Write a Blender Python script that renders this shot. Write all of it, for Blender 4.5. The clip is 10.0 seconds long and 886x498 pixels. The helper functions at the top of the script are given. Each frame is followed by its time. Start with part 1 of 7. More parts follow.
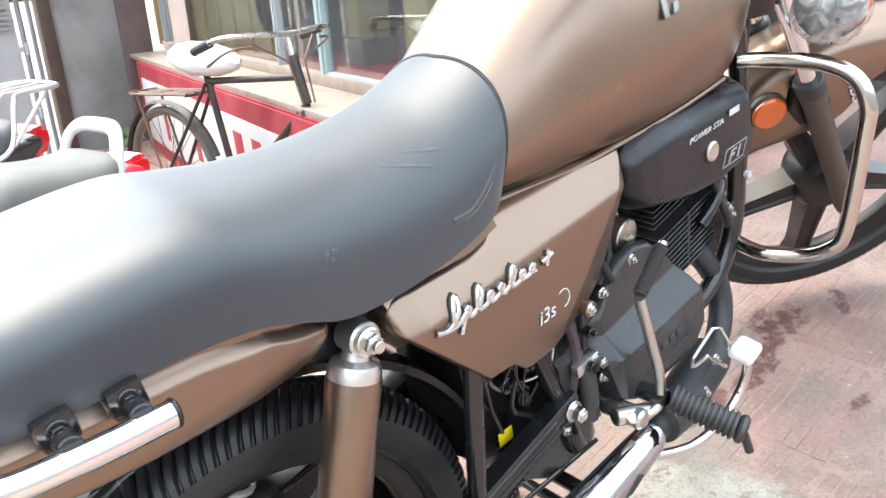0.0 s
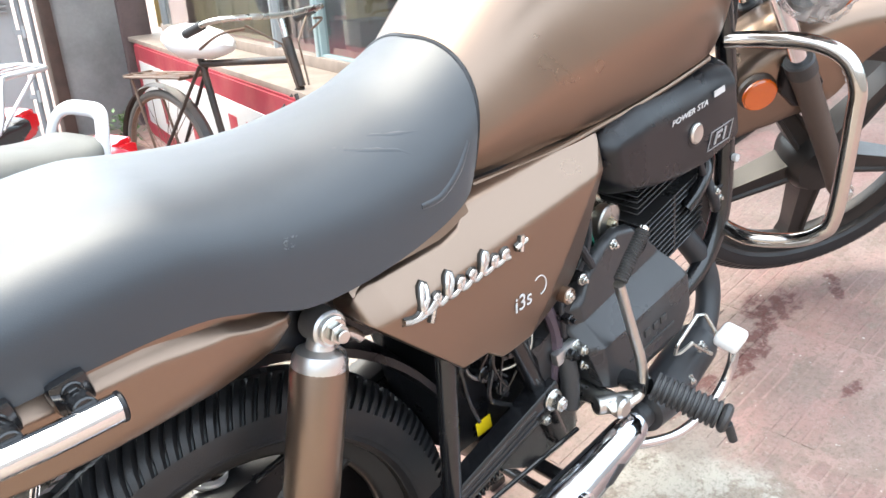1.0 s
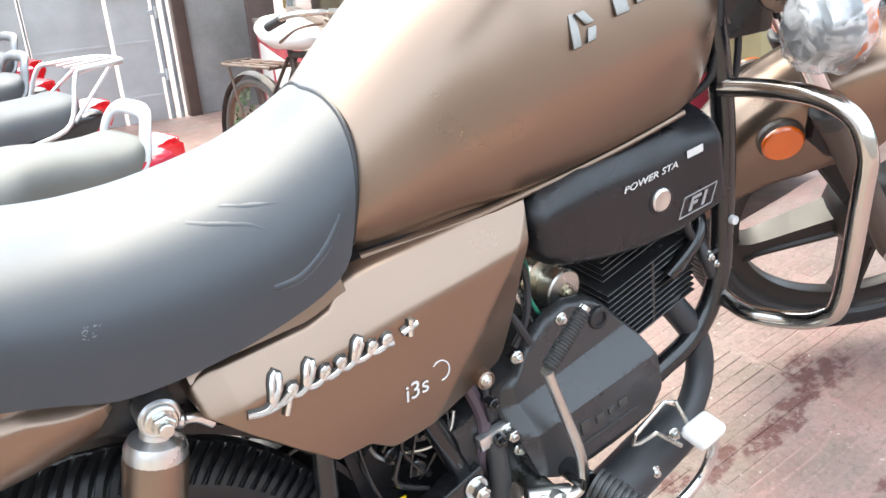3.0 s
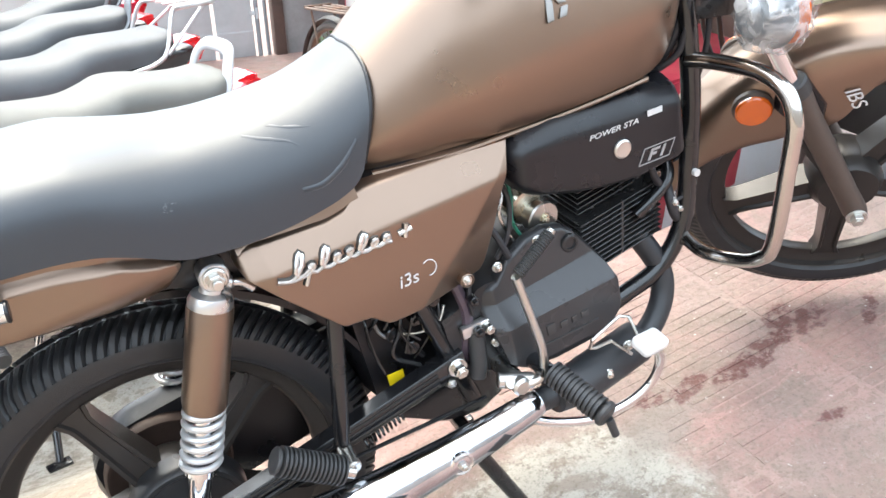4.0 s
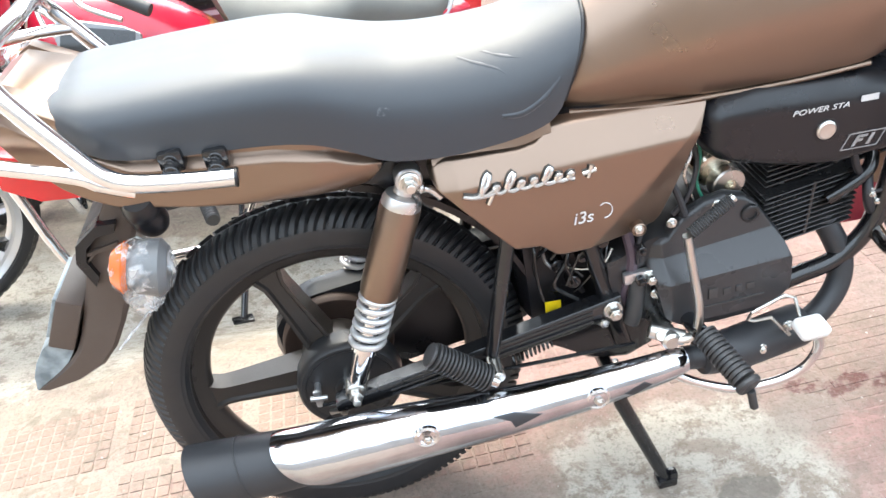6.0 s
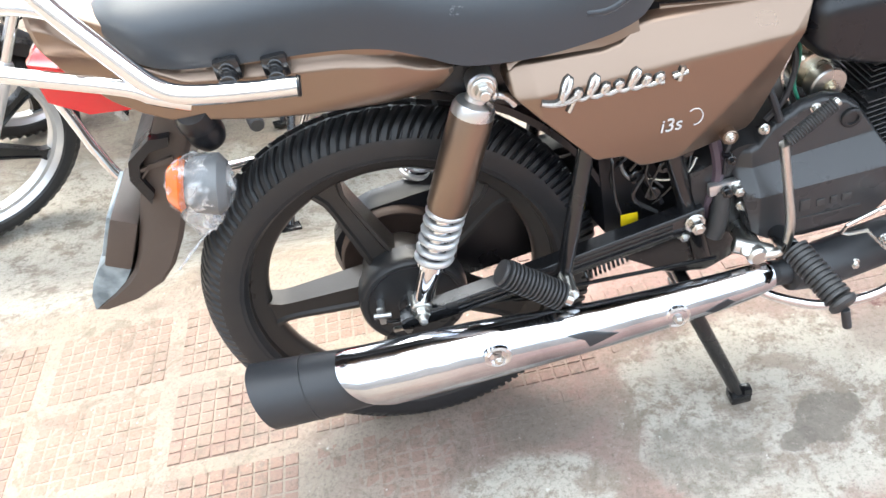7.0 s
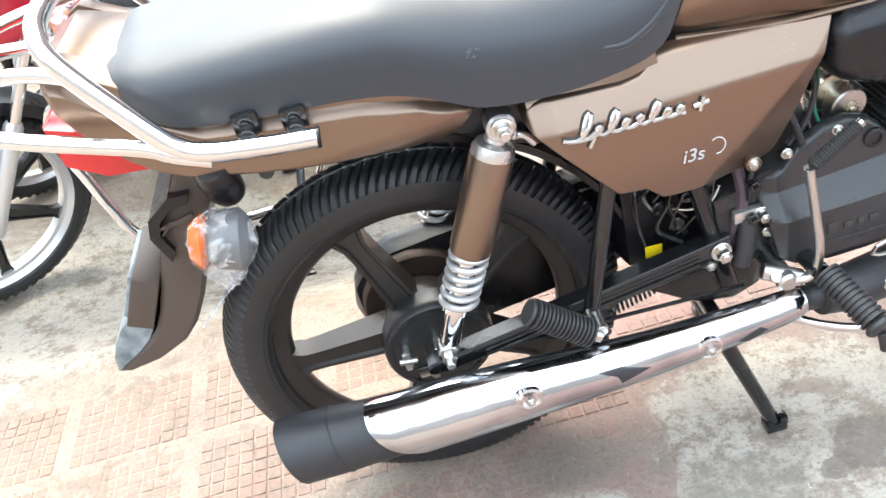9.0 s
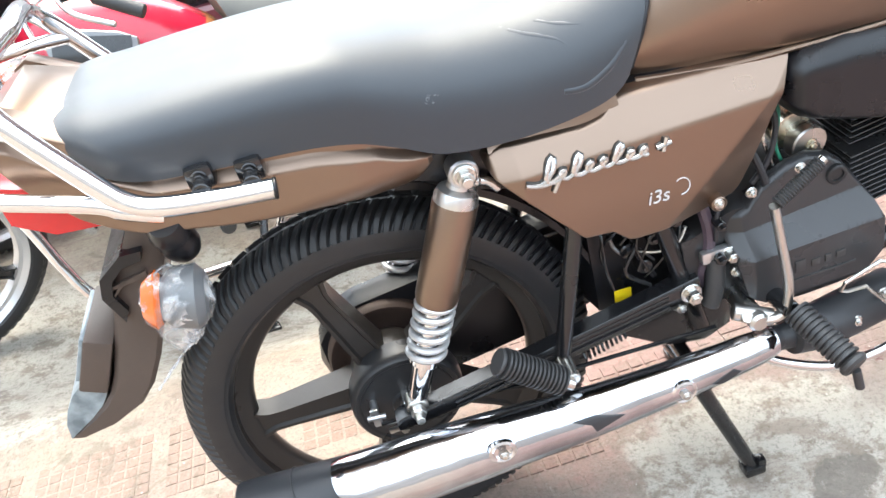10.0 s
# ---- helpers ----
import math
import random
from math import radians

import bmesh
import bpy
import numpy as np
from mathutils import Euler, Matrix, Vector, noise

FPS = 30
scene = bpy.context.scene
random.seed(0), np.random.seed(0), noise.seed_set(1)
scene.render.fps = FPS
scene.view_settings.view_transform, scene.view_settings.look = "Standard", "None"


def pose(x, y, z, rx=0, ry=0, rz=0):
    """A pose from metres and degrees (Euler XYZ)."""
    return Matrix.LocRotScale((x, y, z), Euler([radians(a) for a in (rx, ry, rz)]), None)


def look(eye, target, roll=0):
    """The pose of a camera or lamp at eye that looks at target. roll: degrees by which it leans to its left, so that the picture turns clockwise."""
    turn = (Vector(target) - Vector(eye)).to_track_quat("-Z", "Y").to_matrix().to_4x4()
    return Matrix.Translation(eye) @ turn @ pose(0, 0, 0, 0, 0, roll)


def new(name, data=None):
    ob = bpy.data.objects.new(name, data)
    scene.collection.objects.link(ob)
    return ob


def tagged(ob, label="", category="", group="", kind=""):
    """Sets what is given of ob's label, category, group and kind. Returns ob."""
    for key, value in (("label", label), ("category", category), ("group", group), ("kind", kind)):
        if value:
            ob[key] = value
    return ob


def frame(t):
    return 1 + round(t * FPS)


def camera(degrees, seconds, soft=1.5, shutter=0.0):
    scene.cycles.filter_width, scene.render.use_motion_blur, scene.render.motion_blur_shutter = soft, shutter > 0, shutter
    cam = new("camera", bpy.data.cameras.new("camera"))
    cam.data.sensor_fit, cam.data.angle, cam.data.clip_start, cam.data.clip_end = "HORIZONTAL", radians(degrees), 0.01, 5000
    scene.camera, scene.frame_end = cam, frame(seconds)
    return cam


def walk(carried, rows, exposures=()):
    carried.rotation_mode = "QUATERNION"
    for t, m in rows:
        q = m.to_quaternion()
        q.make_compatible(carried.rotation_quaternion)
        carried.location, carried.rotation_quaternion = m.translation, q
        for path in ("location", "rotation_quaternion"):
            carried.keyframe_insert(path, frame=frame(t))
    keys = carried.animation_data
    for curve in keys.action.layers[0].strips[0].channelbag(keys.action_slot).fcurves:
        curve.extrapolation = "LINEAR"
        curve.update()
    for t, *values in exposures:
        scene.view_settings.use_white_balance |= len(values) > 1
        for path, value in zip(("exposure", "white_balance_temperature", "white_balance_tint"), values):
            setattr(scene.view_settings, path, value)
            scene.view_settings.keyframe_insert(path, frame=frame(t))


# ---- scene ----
cam = camera(55.77, 10.0)
ROWS = [
    (0.0, -0.3999, -0.7703, 1.0325, 71.13, 3.98, -41.40),
    (0.5, -0.3858, -0.7787, 1.0233, 70.48, 4.41, -41.64),
    (1.0, -0.3573, -0.7755, 1.0247, 70.01, 4.18, -41.10),
    (1.5, -0.3071, -0.7565, 1.0376, 69.21, 2.92, -40.98),
    (2.0, -0.2377, -0.7184, 1.0711, 66.23, 2.84, -42.03),
    (2.2, -0.2081, -0.7044, 1.0748, 65.50, 3.21, -42.22),
    (3.3, -0.0599, -0.8966, 1.0644, 69.87, 3.34, -27.36),
    (3.5, -0.0735, -0.9463, 1.0780, 68.27, 2.62, -26.70),
    (4.0, -0.1023, -1.0771, 1.1124, 66.34, 1.71, -24.58),
    (4.5, -0.0731, -1.1950, 1.1295, 68.82, -0.61, -19.33),
    (5.0, -0.0440, -1.2782, 1.1435, 69.65, -2.76, -14.26),
    (5.5, -0.0615, -1.2589, 1.1439, 67.04, -3.18, -10.69),
    (6.0, -0.1224, -1.1396, 1.1410, 61.33, -3.19, -8.83),
    (6.2, -0.1396, -1.1070, 1.1327, 58.95, -2.94, -8.17),
    (7.3, -0.1653, -1.0582, 1.1187, 54.05, -1.45, -7.06),
    (7.5, -0.1680, -1.0569, 1.1186, 54.21, -1.21, -7.22),
    (8.0, -0.1789, -1.0521, 1.1193, 54.86, -0.37, -7.92),
    (8.5, -0.1817, -1.0458, 1.1197, 55.76, 0.46, -8.29),
    (9.0, -0.1838, -1.0375, 1.1214, 56.57, 1.01, -8.55),
    (9.5, -0.1853, -1.0320, 1.1208, 57.67, 1.60, -8.76),
    (10.0, -0.1745, -1.0159, 1.1067, 59.91, 1.40, -11.25),
]
SITE_ROWS = [(0.972, -0.01209, -0.23469), (0.0, 0.99868, -0.05144), (0.235, 0.05, 0.97071)]
walk(cam, [(t, pose(x, y, z, rx, ry, rz)) for t, x, y, z, rx, ry, rz in ROWS])

# the bike stands on a ramp: site axes are x towards its front wheel, y away from the camera, z off the ramp
SITE = Matrix(((SITE_ROWS[0]), (SITE_ROWS[1]), (SITE_ROWS[2]))).to_4x4()
# the paving under it
PAVE = SITE @ pose(0, 0, 0.0168, 0.28, 1.18, 0)
PAVE_BACK = PAVE.inverted()

# ---- light ----
world = bpy.data.worlds.new("sky")
scene.world = world
world.use_nodes = True
nt = world.node_tree
sky = nt.nodes.new("ShaderNodeTexSky")
sky.sky_type = "NISHITA"
sky.sun_disc = False
sky.sun_elevation, sky.sun_rotation = radians(68), radians(346)
sky.air_density, sky.dust_density, sky.ozone_density = 1.0, 6.0, 1.0
nt.links.new(sky.outputs[0], nt.nodes["Background"].inputs[0])
nt.nodes["Background"].inputs[1].default_value = 0.125
sun_data = bpy.data.lights.new("sun", "SUN")
sun_data.energy, sun_data.angle, sun_data.color = 1.4, radians(174), (1.0, 0.99, 0.975)
sun = new("sun", sun_data)
sun.matrix_world = look((0, 0, 8), Vector((0, 0, 8)) - Vector((-0.16, 0.04, 0.95)))
scene.view_settings.exposure = 2.44
scene.view_settings.use_white_balance = True
scene.view_settings.white_balance_temperature, scene.view_settings.white_balance_tint = 6200, 1

# ---- materials ----
def material(name, colour, rough=0.5, metal=0.0, grain=0.0, scale=60.0, bump=0.0, bump_scale=200.0, blotch=0.0, blotch_scale=5.0,
             rough_var=0.0, coat=0.0, sheen=0.0, spec=0.5, second=None, streak=None, trans=0.0, per_piece=0.0, dent=0.0):
    """A procedural surface: base colour varied at a fine and a broad scale, roughness wear and fine relief."""
    m = bpy.data.materials.new(name)
    m.use_nodes = True
    n, l = m.node_tree.nodes, m.node_tree.links
    b = n["Principled BSDF"]
    b.inputs["Metallic"].default_value = metal
    b.inputs["Roughness"].default_value = rough
    b.inputs["Coat Weight"].default_value = coat
    b.inputs["Coat Roughness"].default_value = 0.12
    b.inputs["Sheen Weight"].default_value = sheen
    b.inputs["Specular IOR Level"].default_value = spec
    b.inputs["Transmission Weight"].default_value = trans
    co = n.new("ShaderNodeTexCoord")
    space = co.outputs["Object"]
    if streak:
        mp = n.new("ShaderNodeMapping")
        mp.inputs["Scale"].default_value = streak
        l.new(space, mp.inputs[0])
        space = mp.outputs[0]

    def noise_at(s, detail=4.0):
        t = n.new("ShaderNodeTexNoise")
        t.inputs["Scale"].default_value, t.inputs["Detail"].default_value = s, detail
        l.new(space, t.inputs["Vector"])
        return t.outputs["Fac"]

    def ranged(value, lo, hi, a=0.3, z=0.7):
        r = n.new("ShaderNodeMapRange")
        r.inputs[1].default_value, r.inputs[2].default_value, r.inputs[3].default_value, r.inputs[4].default_value = a, z, lo, hi
        l.new(value, r.inputs[0])
        return r.outputs[0]

    def mixed(a, other, fac, mode="MIX"):
        x = n.new("ShaderNodeMix")
        x.data_type, x.blend_type = "RGBA", mode
        for key, v in ((0, fac), (6, a), (7, other)):
            if isinstance(v, (tuple, list)):
                x.inputs[key].default_value = (*v, 1)
            elif isinstance(v, float):
                x.inputs[key].default_value = v
            else:
                l.new(v, x.inputs[key])
        return x.outputs[2]

    col = tuple(colour)
    if blotch:
        col = mixed(col, tuple(second or [c * 0.55 for c in colour]), ranged(noise_at(blotch_scale, 6.0), 0.0, blotch, 0.42, 0.68))
    if grain:
        col = mixed(col, (0.5 - grain / 2,) * 3, ranged(noise_at(scale, 3.0), 0.0, grain), "OVERLAY")
    if per_piece:
        oi = n.new("ShaderNodeObjectInfo")
        col = mixed(col, tuple(c * 0.45 for c in colour), ranged(oi.outputs["Random"], 0.0, per_piece, 0.0, 1.0))
    if isinstance(col, tuple):
        b.inputs["Base Color"].default_value = (*col, 1)
    else:
        l.new(col, b.inputs["Base Color"])
    if rough_var:
        l.new(ranged(noise_at(blotch_scale * 3 + 3, 5.0), max(rough - rough_var, 0.02), min(rough + rough_var, 1)), b.inputs["Roughness"])
    if bump:
        bp = n.new("ShaderNodeBump")
        bp.inputs["Strength"].default_value, bp.inputs["Distance"].default_value = bump, 0.002
        l.new(noise_at(bump_scale, 3.0), bp.inputs["Height"])
        if dent:
            soft = n.new("ShaderNodeBump")
            soft.inputs["Strength"].default_value, soft.inputs["Distance"].default_value = dent, 0.012
            l.new(noise_at(11.0, 2.0), soft.inputs["Height"])
            l.new(soft.outputs[0], bp.inputs["Normal"])
        l.new(bp.outputs[0], b.inputs["Normal"])
    return m


BRONZE = material("bronze_matte_paint", (0.237, 0.173, 0.132), 0.31, 0.9, grain=0.12, scale=900, bump=0.03, bump_scale=1500, rough_var=0.04, blotch_scale=3)
VINYL = material("seat_vinyl", (0.017, 0.022, 0.029), 0.43, grain=0.2, scale=300, bump=0.08, bump_scale=900, rough_var=0.03, spec=0.55, sheen=0.3, dent=0.06)
WORN_VINYL = material("worn_dusty_vinyl", (0.075, 0.080, 0.086), 0.58, grain=0.2, scale=200, bump=0.1, bump_scale=700, blotch=0.5, blotch_scale=7, second=(0.045, 0.048, 0.052), spec=0.6)
GREY_VINYL = material("dusty_vinyl", (0.12, 0.12, 0.11), 0.6, grain=0.2, scale=200, bump=0.1, bump_scale=700, blotch=0.5, blotch_scale=6)
BLACK_PLASTIC = material("black_plastic", (0.008, 0.008, 0.010), 0.32, grain=0.2, scale=200, bump=0.06, bump_scale=1200, rough_var=0.08, spec=0.42)
BLACK_PAINT = material("black_gloss_paint", (0.008, 0.008, 0.009), 0.22, grain=0.1, scale=50, rough_var=0.08, coat=0.3, blotch_scale=8)
ENGINE_BLACK = material("engine_black", (0.034, 0.0335, 0.035), 0.31, 0.3, grain=0.3, scale=120, bump=0.08, bump_scale=600, rough_var=0.08, spec=0.4)
COVER_BLACK = material("cover_black", (0.030, 0.030, 0.032), 0.30, grain=0.25, scale=120, bump=0.06, bump_scale=600, rough_var=0.06, spec=0.5)
BROWN_PLASTIC = material("brown_plastic", (0.066, 0.049, 0.040), 0.5, grain=0.2, scale=200, bump=0.08, bump_scale=900, rough_var=0.06)
RUBBER = material("tyre_rubber", (0.0145, 0.015, 0.0172), 0.47, grain=0.25, scale=150, bump=0.15, bump_scale=500, blotch=0.4, blotch_scale=9, second=(0.021, 0.020, 0.019), rough_var=0.1)
GRIP = material("grip_rubber", (0.030, 0.030, 0.031), 0.50, grain=0.2, scale=300, bump=0.1, bump_scale=900)
ALLOY_DARK = material("wheel_alloy", (0.028, 0.0245, 0.0225), 0.33, 0.2, grain=0.15, scale=300, bump=0.08, bump_scale=900, rough_var=0.06, spec=0.4)
CHROME = material("chrome", (0.76, 0.76, 0.78), 0.07, 1.0, rough_var=0.04, blotch=0.2, blotch_scale=14, second=(0.55, 0.56, 0.58))
# darker base and blotches: stains, and broken dark reflections put into the colour
SHIELD_CHROME = material("shield_chrome", (0.55, 0.56, 0.60), 0.10, 1.0, rough_var=0.06, blotch=0.8, blotch_scale=8, second=(0.24, 0.26, 0.30), bump=0.04, bump_scale=300, dent=0.22)
ALLOY = material("cast_alloy", (0.62, 0.62, 0.62), 0.32, 0.95, grain=0.15, scale=200, bump=0.06, bump_scale=700, rough_var=0.1)
# leg guard chrome, base colour darkened to stand in for dark surroundings reflected in it
GUARD_DARK_CHROME = material("guard_dark_chrome", (0.50, 0.475, 0.45), 0.13, 1.0, rough_var=0.05, blotch=0.25, blotch_scale=12, second=(0.36, 0.33, 0.31))
RUST = material("rusty_drum", (0.055, 0.034, 0.026), 0.6, 0.3, grain=0.3, scale=80, blotch=0.6, blotch_scale=14)
STEEL = material("zinc_steel", (0.6, 0.59, 0.56), 0.28, 1.0, grain=0.2, scale=150, rough_var=0.1)
GOLD = material("passivated_steel", (0.62, 0.57, 0.46), 0.26, 1.0, grain=0.2, scale=120, rough_var=0.1)
SPRING = material("spring_paint", (0.5, 0.5, 0.5), 0.35, 0.5, grain=0.1, scale=200)
MATT_BLACK = material("muffler_black", (0.022, 0.023, 0.026), 0.5, grain=0.2, scale=400, bump=0.05, bump_scale=1500, rough_var=0.06)
AMBER = material("amber_lens", (0.62, 0.12, 0.010), 0.12, coat=0.5, grain=0.2, scale=80, spec=0.7)
RED_LENS = material("red_lens", (0.55, 0.008, 0.014), 0.12, coat=0.5, grain=0.2, scale=80)


def film_material():
    """Thin clear wrapping film: mostly see-through, with sharp creased glints."""
    m = bpy.data.materials.new("clear_wrap")
    m.use_nodes = True
    n, l = m.node_tree.nodes, m.node_tree.links
    clear, gloss, mix_ = n.new("ShaderNodeBsdfTransparent"), n.new("ShaderNodeBsdfGlossy"), n.new("ShaderNodeMixShader")
    clear.inputs[0].default_value = (0.93, 0.94, 0.95, 1)
    gloss.inputs["Roughness"].default_value = 0.16
    co, t, bp = n.new("ShaderNodeTexCoord"), n.new("ShaderNodeTexNoise"), n.new("ShaderNodeBump")
    t.inputs["Scale"].default_value, t.inputs["Detail"].default_value, t.inputs["Distortion"].default_value = 24.0, 3.0, 1.4
    bp.inputs["Strength"].default_value, bp.inputs["Distance"].default_value = 0.8, 0.012
    l.new(co.outputs["Object"], t.inputs["Vector"])
    l.new(t.outputs["Fac"], bp.inputs["Height"])
    l.new(bp.outputs[0], gloss.inputs["Normal"])
    r = n.new("ShaderNodeMapRange")
    for k, v in enumerate((0.45, 0.62, 0.04, 0.30)):
        r.inputs[k + 1].default_value = v
    l.new(t.outputs["Fac"], r.inputs[0])
    l.new(r.outputs[0], mix_.inputs[0])
    l.new(clear.outputs[0], mix_.inputs[1])
    l.new(gloss.outputs[0], mix_.inputs[2])
    haze, veil = n.new("ShaderNodeBsdfDiffuse"), n.new("ShaderNodeMixShader")
    haze.inputs[0].default_value = (0.75, 0.75, 0.75, 1)
    h = n.new("ShaderNodeMapRange")
    for k, v in enumerate((0.44, 0.64, 0.06, 0.42)):
        h.inputs[k + 1].default_value = v
    l.new(t.outputs["Fac"], h.inputs[0])
    l.new(h.outputs[0], veil.inputs[0])
    l.new(mix_.outputs[0], veil.inputs[1])
    l.new(haze.outputs[0], veil.inputs[2])
    l.new(veil.outputs[0], n["Material Output"].inputs[0])
    return m


WRAP = film_material()
LAMP_GREY = material("lamp_housing", (0.13, 0.135, 0.14), 0.4, 0.1, grain=0.15, scale=120)
GLASS = material("pane_glass", (0.8, 0.85, 0.83), 0.03, trans=1.0, spec=0.5)
YELLOW = material("yellow_sticker", (0.85, 0.62, 0.01), 0.4, grain=0.1, scale=200)
WHITE_PRINT = material("white_print", (0.52, 0.52, 0.52), 0.4, grain=0.05)
PAD_WHITE = material("worn_white_pad", (0.72, 0.71, 0.69), 0.4, grain=0.2, scale=150)
BADGE = material("badge_silver", (0.66, 0.65, 0.64), 0.22, 1.0, grain=0.1, scale=400)
BADGE_EDGE = material("badge_edge", (0.02, 0.018, 0.016), 0.4)
RED_PAINT = material("red_paint", (0.42, 0.011, 0.035), 0.22, coat=0.5, grain=0.1, scale=60, rough_var=0.06)
ORANGE_PAINT = material("orange_paint", (0.75, 0.2, 0.03), 0.25, coat=0.4, grain=0.1)
MAROON_PAINT = material("maroon_paint", (0.16, 0.05, 0.06), 0.25, coat=0.5, grain=0.1)
SILVER_PAINT = material("silver_paint", (0.6, 0.6, 0.61), 0.3, 0.7, grain=0.1, scale=300)
WHITE_PLASTIC = material("white_painted_rail", (0.42, 0.42, 0.43), 0.3, grain=0.1, scale=60)
HOSE = material("rubber_hose", (0.02, 0.019, 0.022), 0.5)
PURPLE_HOSE = material("purple_hose", (0.07, 0.05, 0.065), 0.5)
COPPER = material("wire_colour", (0.03, 0.2, 0.13), 0.5)

SCUFF = material("chalky_scuff", (0.11, 0.12, 0.13), 0.7, grain=0.3, scale=200)
EMBLEM = material("emblem_silver", (0.22, 0.205, 0.19), 0.3, 1.0, grain=0.1, scale=400)
GREY_PRINT = material("grey_print", (0.26, 0.25, 0.25), 0.4, grain=0.1)
FIN = material("fin_paint", (0.050, 0.049, 0.050), 0.26, 0.5, grain=0.2, scale=150, rough_var=0.08)
DUSTY_STRIP = material("dusty_reflector", (0.30, 0.36, 0.39), 0.38, 0.2, grain=0.4, scale=90, blotch=0.9, blotch_scale=38, second=(0.12, 0.15, 0.17), bump=0.2, bump_scale=120)
RUBBER_GREY = material("worn_raised_paint", (0.055, 0.054, 0.054), 0.4, 0.3, grain=0.2, scale=200)
DULL_STEEL = material("dull_steel", (0.20, 0.20, 0.205), 0.38, 0.8, grain=0.2, scale=150, rough_var=0.1)


def two_tone(name, top, low):
    """Gloss paint with a slanted colour change low on the flank."""
    m = material(name, top, 0.22, coat=0.5, rough_var=0.06)
    n, l = m.node_tree.nodes, m.node_tree.links
    co, dot, gt, mx = n.new("ShaderNodeTexCoord"), n.new("ShaderNodeVectorMath"), n.new("ShaderNodeMapRange"), n.new("ShaderNodeMix")
    dot.operation = "DOT_PRODUCT"
    dot.inputs[1].default_value = (0.42, 0, 1)
    l.new(co.outputs["Object"], dot.inputs[0])
    for k, v in enumerate((0.990, 0.994, 0.0, 1.0)):
        gt.inputs[k + 1].default_value = v
    l.new(dot.outputs["Value"], gt.inputs[0])
    mx.data_type = "RGBA"
    l.new(gt.outputs[0], mx.inputs[0])
    mx.inputs[6].default_value, mx.inputs[7].default_value = (*low, 1), (*top, 1)
    l.new(mx.outputs[2], n["Principled BSDF"].inputs["Base Color"])
    return m


RED_ORANGE = two_tone("red_and_orange_paint", (0.42, 0.011, 0.035), (0.48, 0.20, 0.06))

# ---- mesh tools ----
def part(name, bm, mat, parent, label="", sharp=38, m=None):
    """Links a bmesh as one mesh object under a thing or a part."""
    bmesh.ops.recalc_face_normals(bm, faces=bm.faces)
    for f in bm.faces:
        f.smooth = True
    lim = radians(sharp)
    for e in bm.edges:
        if len(e.link_faces) == 2 and e.calc_face_angle(0) > lim:
            e.smooth = False
    me = bpy.data.meshes.new(name)
    bm.to_mesh(me)
    bm.free()
    me.materials.append(mat)
    ob = new(name, me)
    if parent:
        ob.parent = parent
    if m is not None:
        ob.matrix_basis = m
    if label:
        tagged(ob, label)
    return ob


def thing(name, m, label, category, group="", kind=""):
    ob = new(name)
    ob.empty_display_size = 0.1
    ob.matrix_world = m
    return tagged(ob, label, category, group, kind)


def smooth_line(pts, per=6, closed=False):
    """Points along a Catmull-Rom curve through pts."""
    p = [Vector(q) for q in pts]
    n = len(p)
    out = []
    for i in range(n if closed else n - 1):
        a, b, c, d = (p[(i - 1) % n] if closed or i > 0 else p[0], p[i], p[(i + 1) % n], p[(i + 2) % n] if closed or i + 2 < n else p[-1])
        for k in range(per):
            t = k / per
            out.append(0.5 * ((2 * b) + (c - a) * t + (2 * a - 5 * b + 4 * c - d) * t * t + (3 * b - a - 3 * c + d) * t ** 3))
    if not closed:
        out.append(p[-1])
    return out


def tube(bm, pts, r, seg=12, closed=False, cap=True, flat=1.0):
    """A round bar along pts; r is one radius or one for each point."""
    p = [Vector(q) for q in pts]
    n = len(p)
    rr = r if isinstance(r, (list, tuple)) else [r] * n
    rings, side = [], None
    for i, q in enumerate(p):
        d = (p[(i + 1) % n] - p[i - 1]) if closed else (p[min(i + 1, n - 1)] - p[max(i - 1, 0)])
        d.normalize()
        if side is None:
            side = d.cross(Vector((0, 0, 1))) if abs(d.z) < 0.9 else d.cross(Vector((1, 0, 0)))
        side = (side - d * side.dot(d)).normalized()
        up = d.cross(side)
        rings.append([bm.verts.new(q + (side * math.cos(a) + up * math.sin(a) * flat) * rr[i]) for a in (2 * math.pi * k / seg for k in range(seg))])
    for i in range(n if closed else n - 1):
        a, b = rings[i], rings[(i + 1) % n]
        for k in range(seg):
            bm.faces.new((a[k], a[(k + 1) % seg], b[(k + 1) % seg], b[k]))
    if cap and not closed:
        bm.faces.new(rings[0])
        bm.faces.new(rings[-1])
    return bm


def loft(bm, rings, cap=True, close=True):
    """Skins rings of equal length."""
    vs = [[bm.verts.new(q) for q in r] for r in rings]
    n = len(vs[0])
    for a, b in zip(vs, vs[1:]):
        for k in range(n if close else n - 1):
            bm.faces.new((a[k], a[(k + 1) % n], b[(k + 1) % n], b[k]))
    if cap:
        bm.faces.new(vs[0])
        bm.faces.new(vs[-1])
    return bm


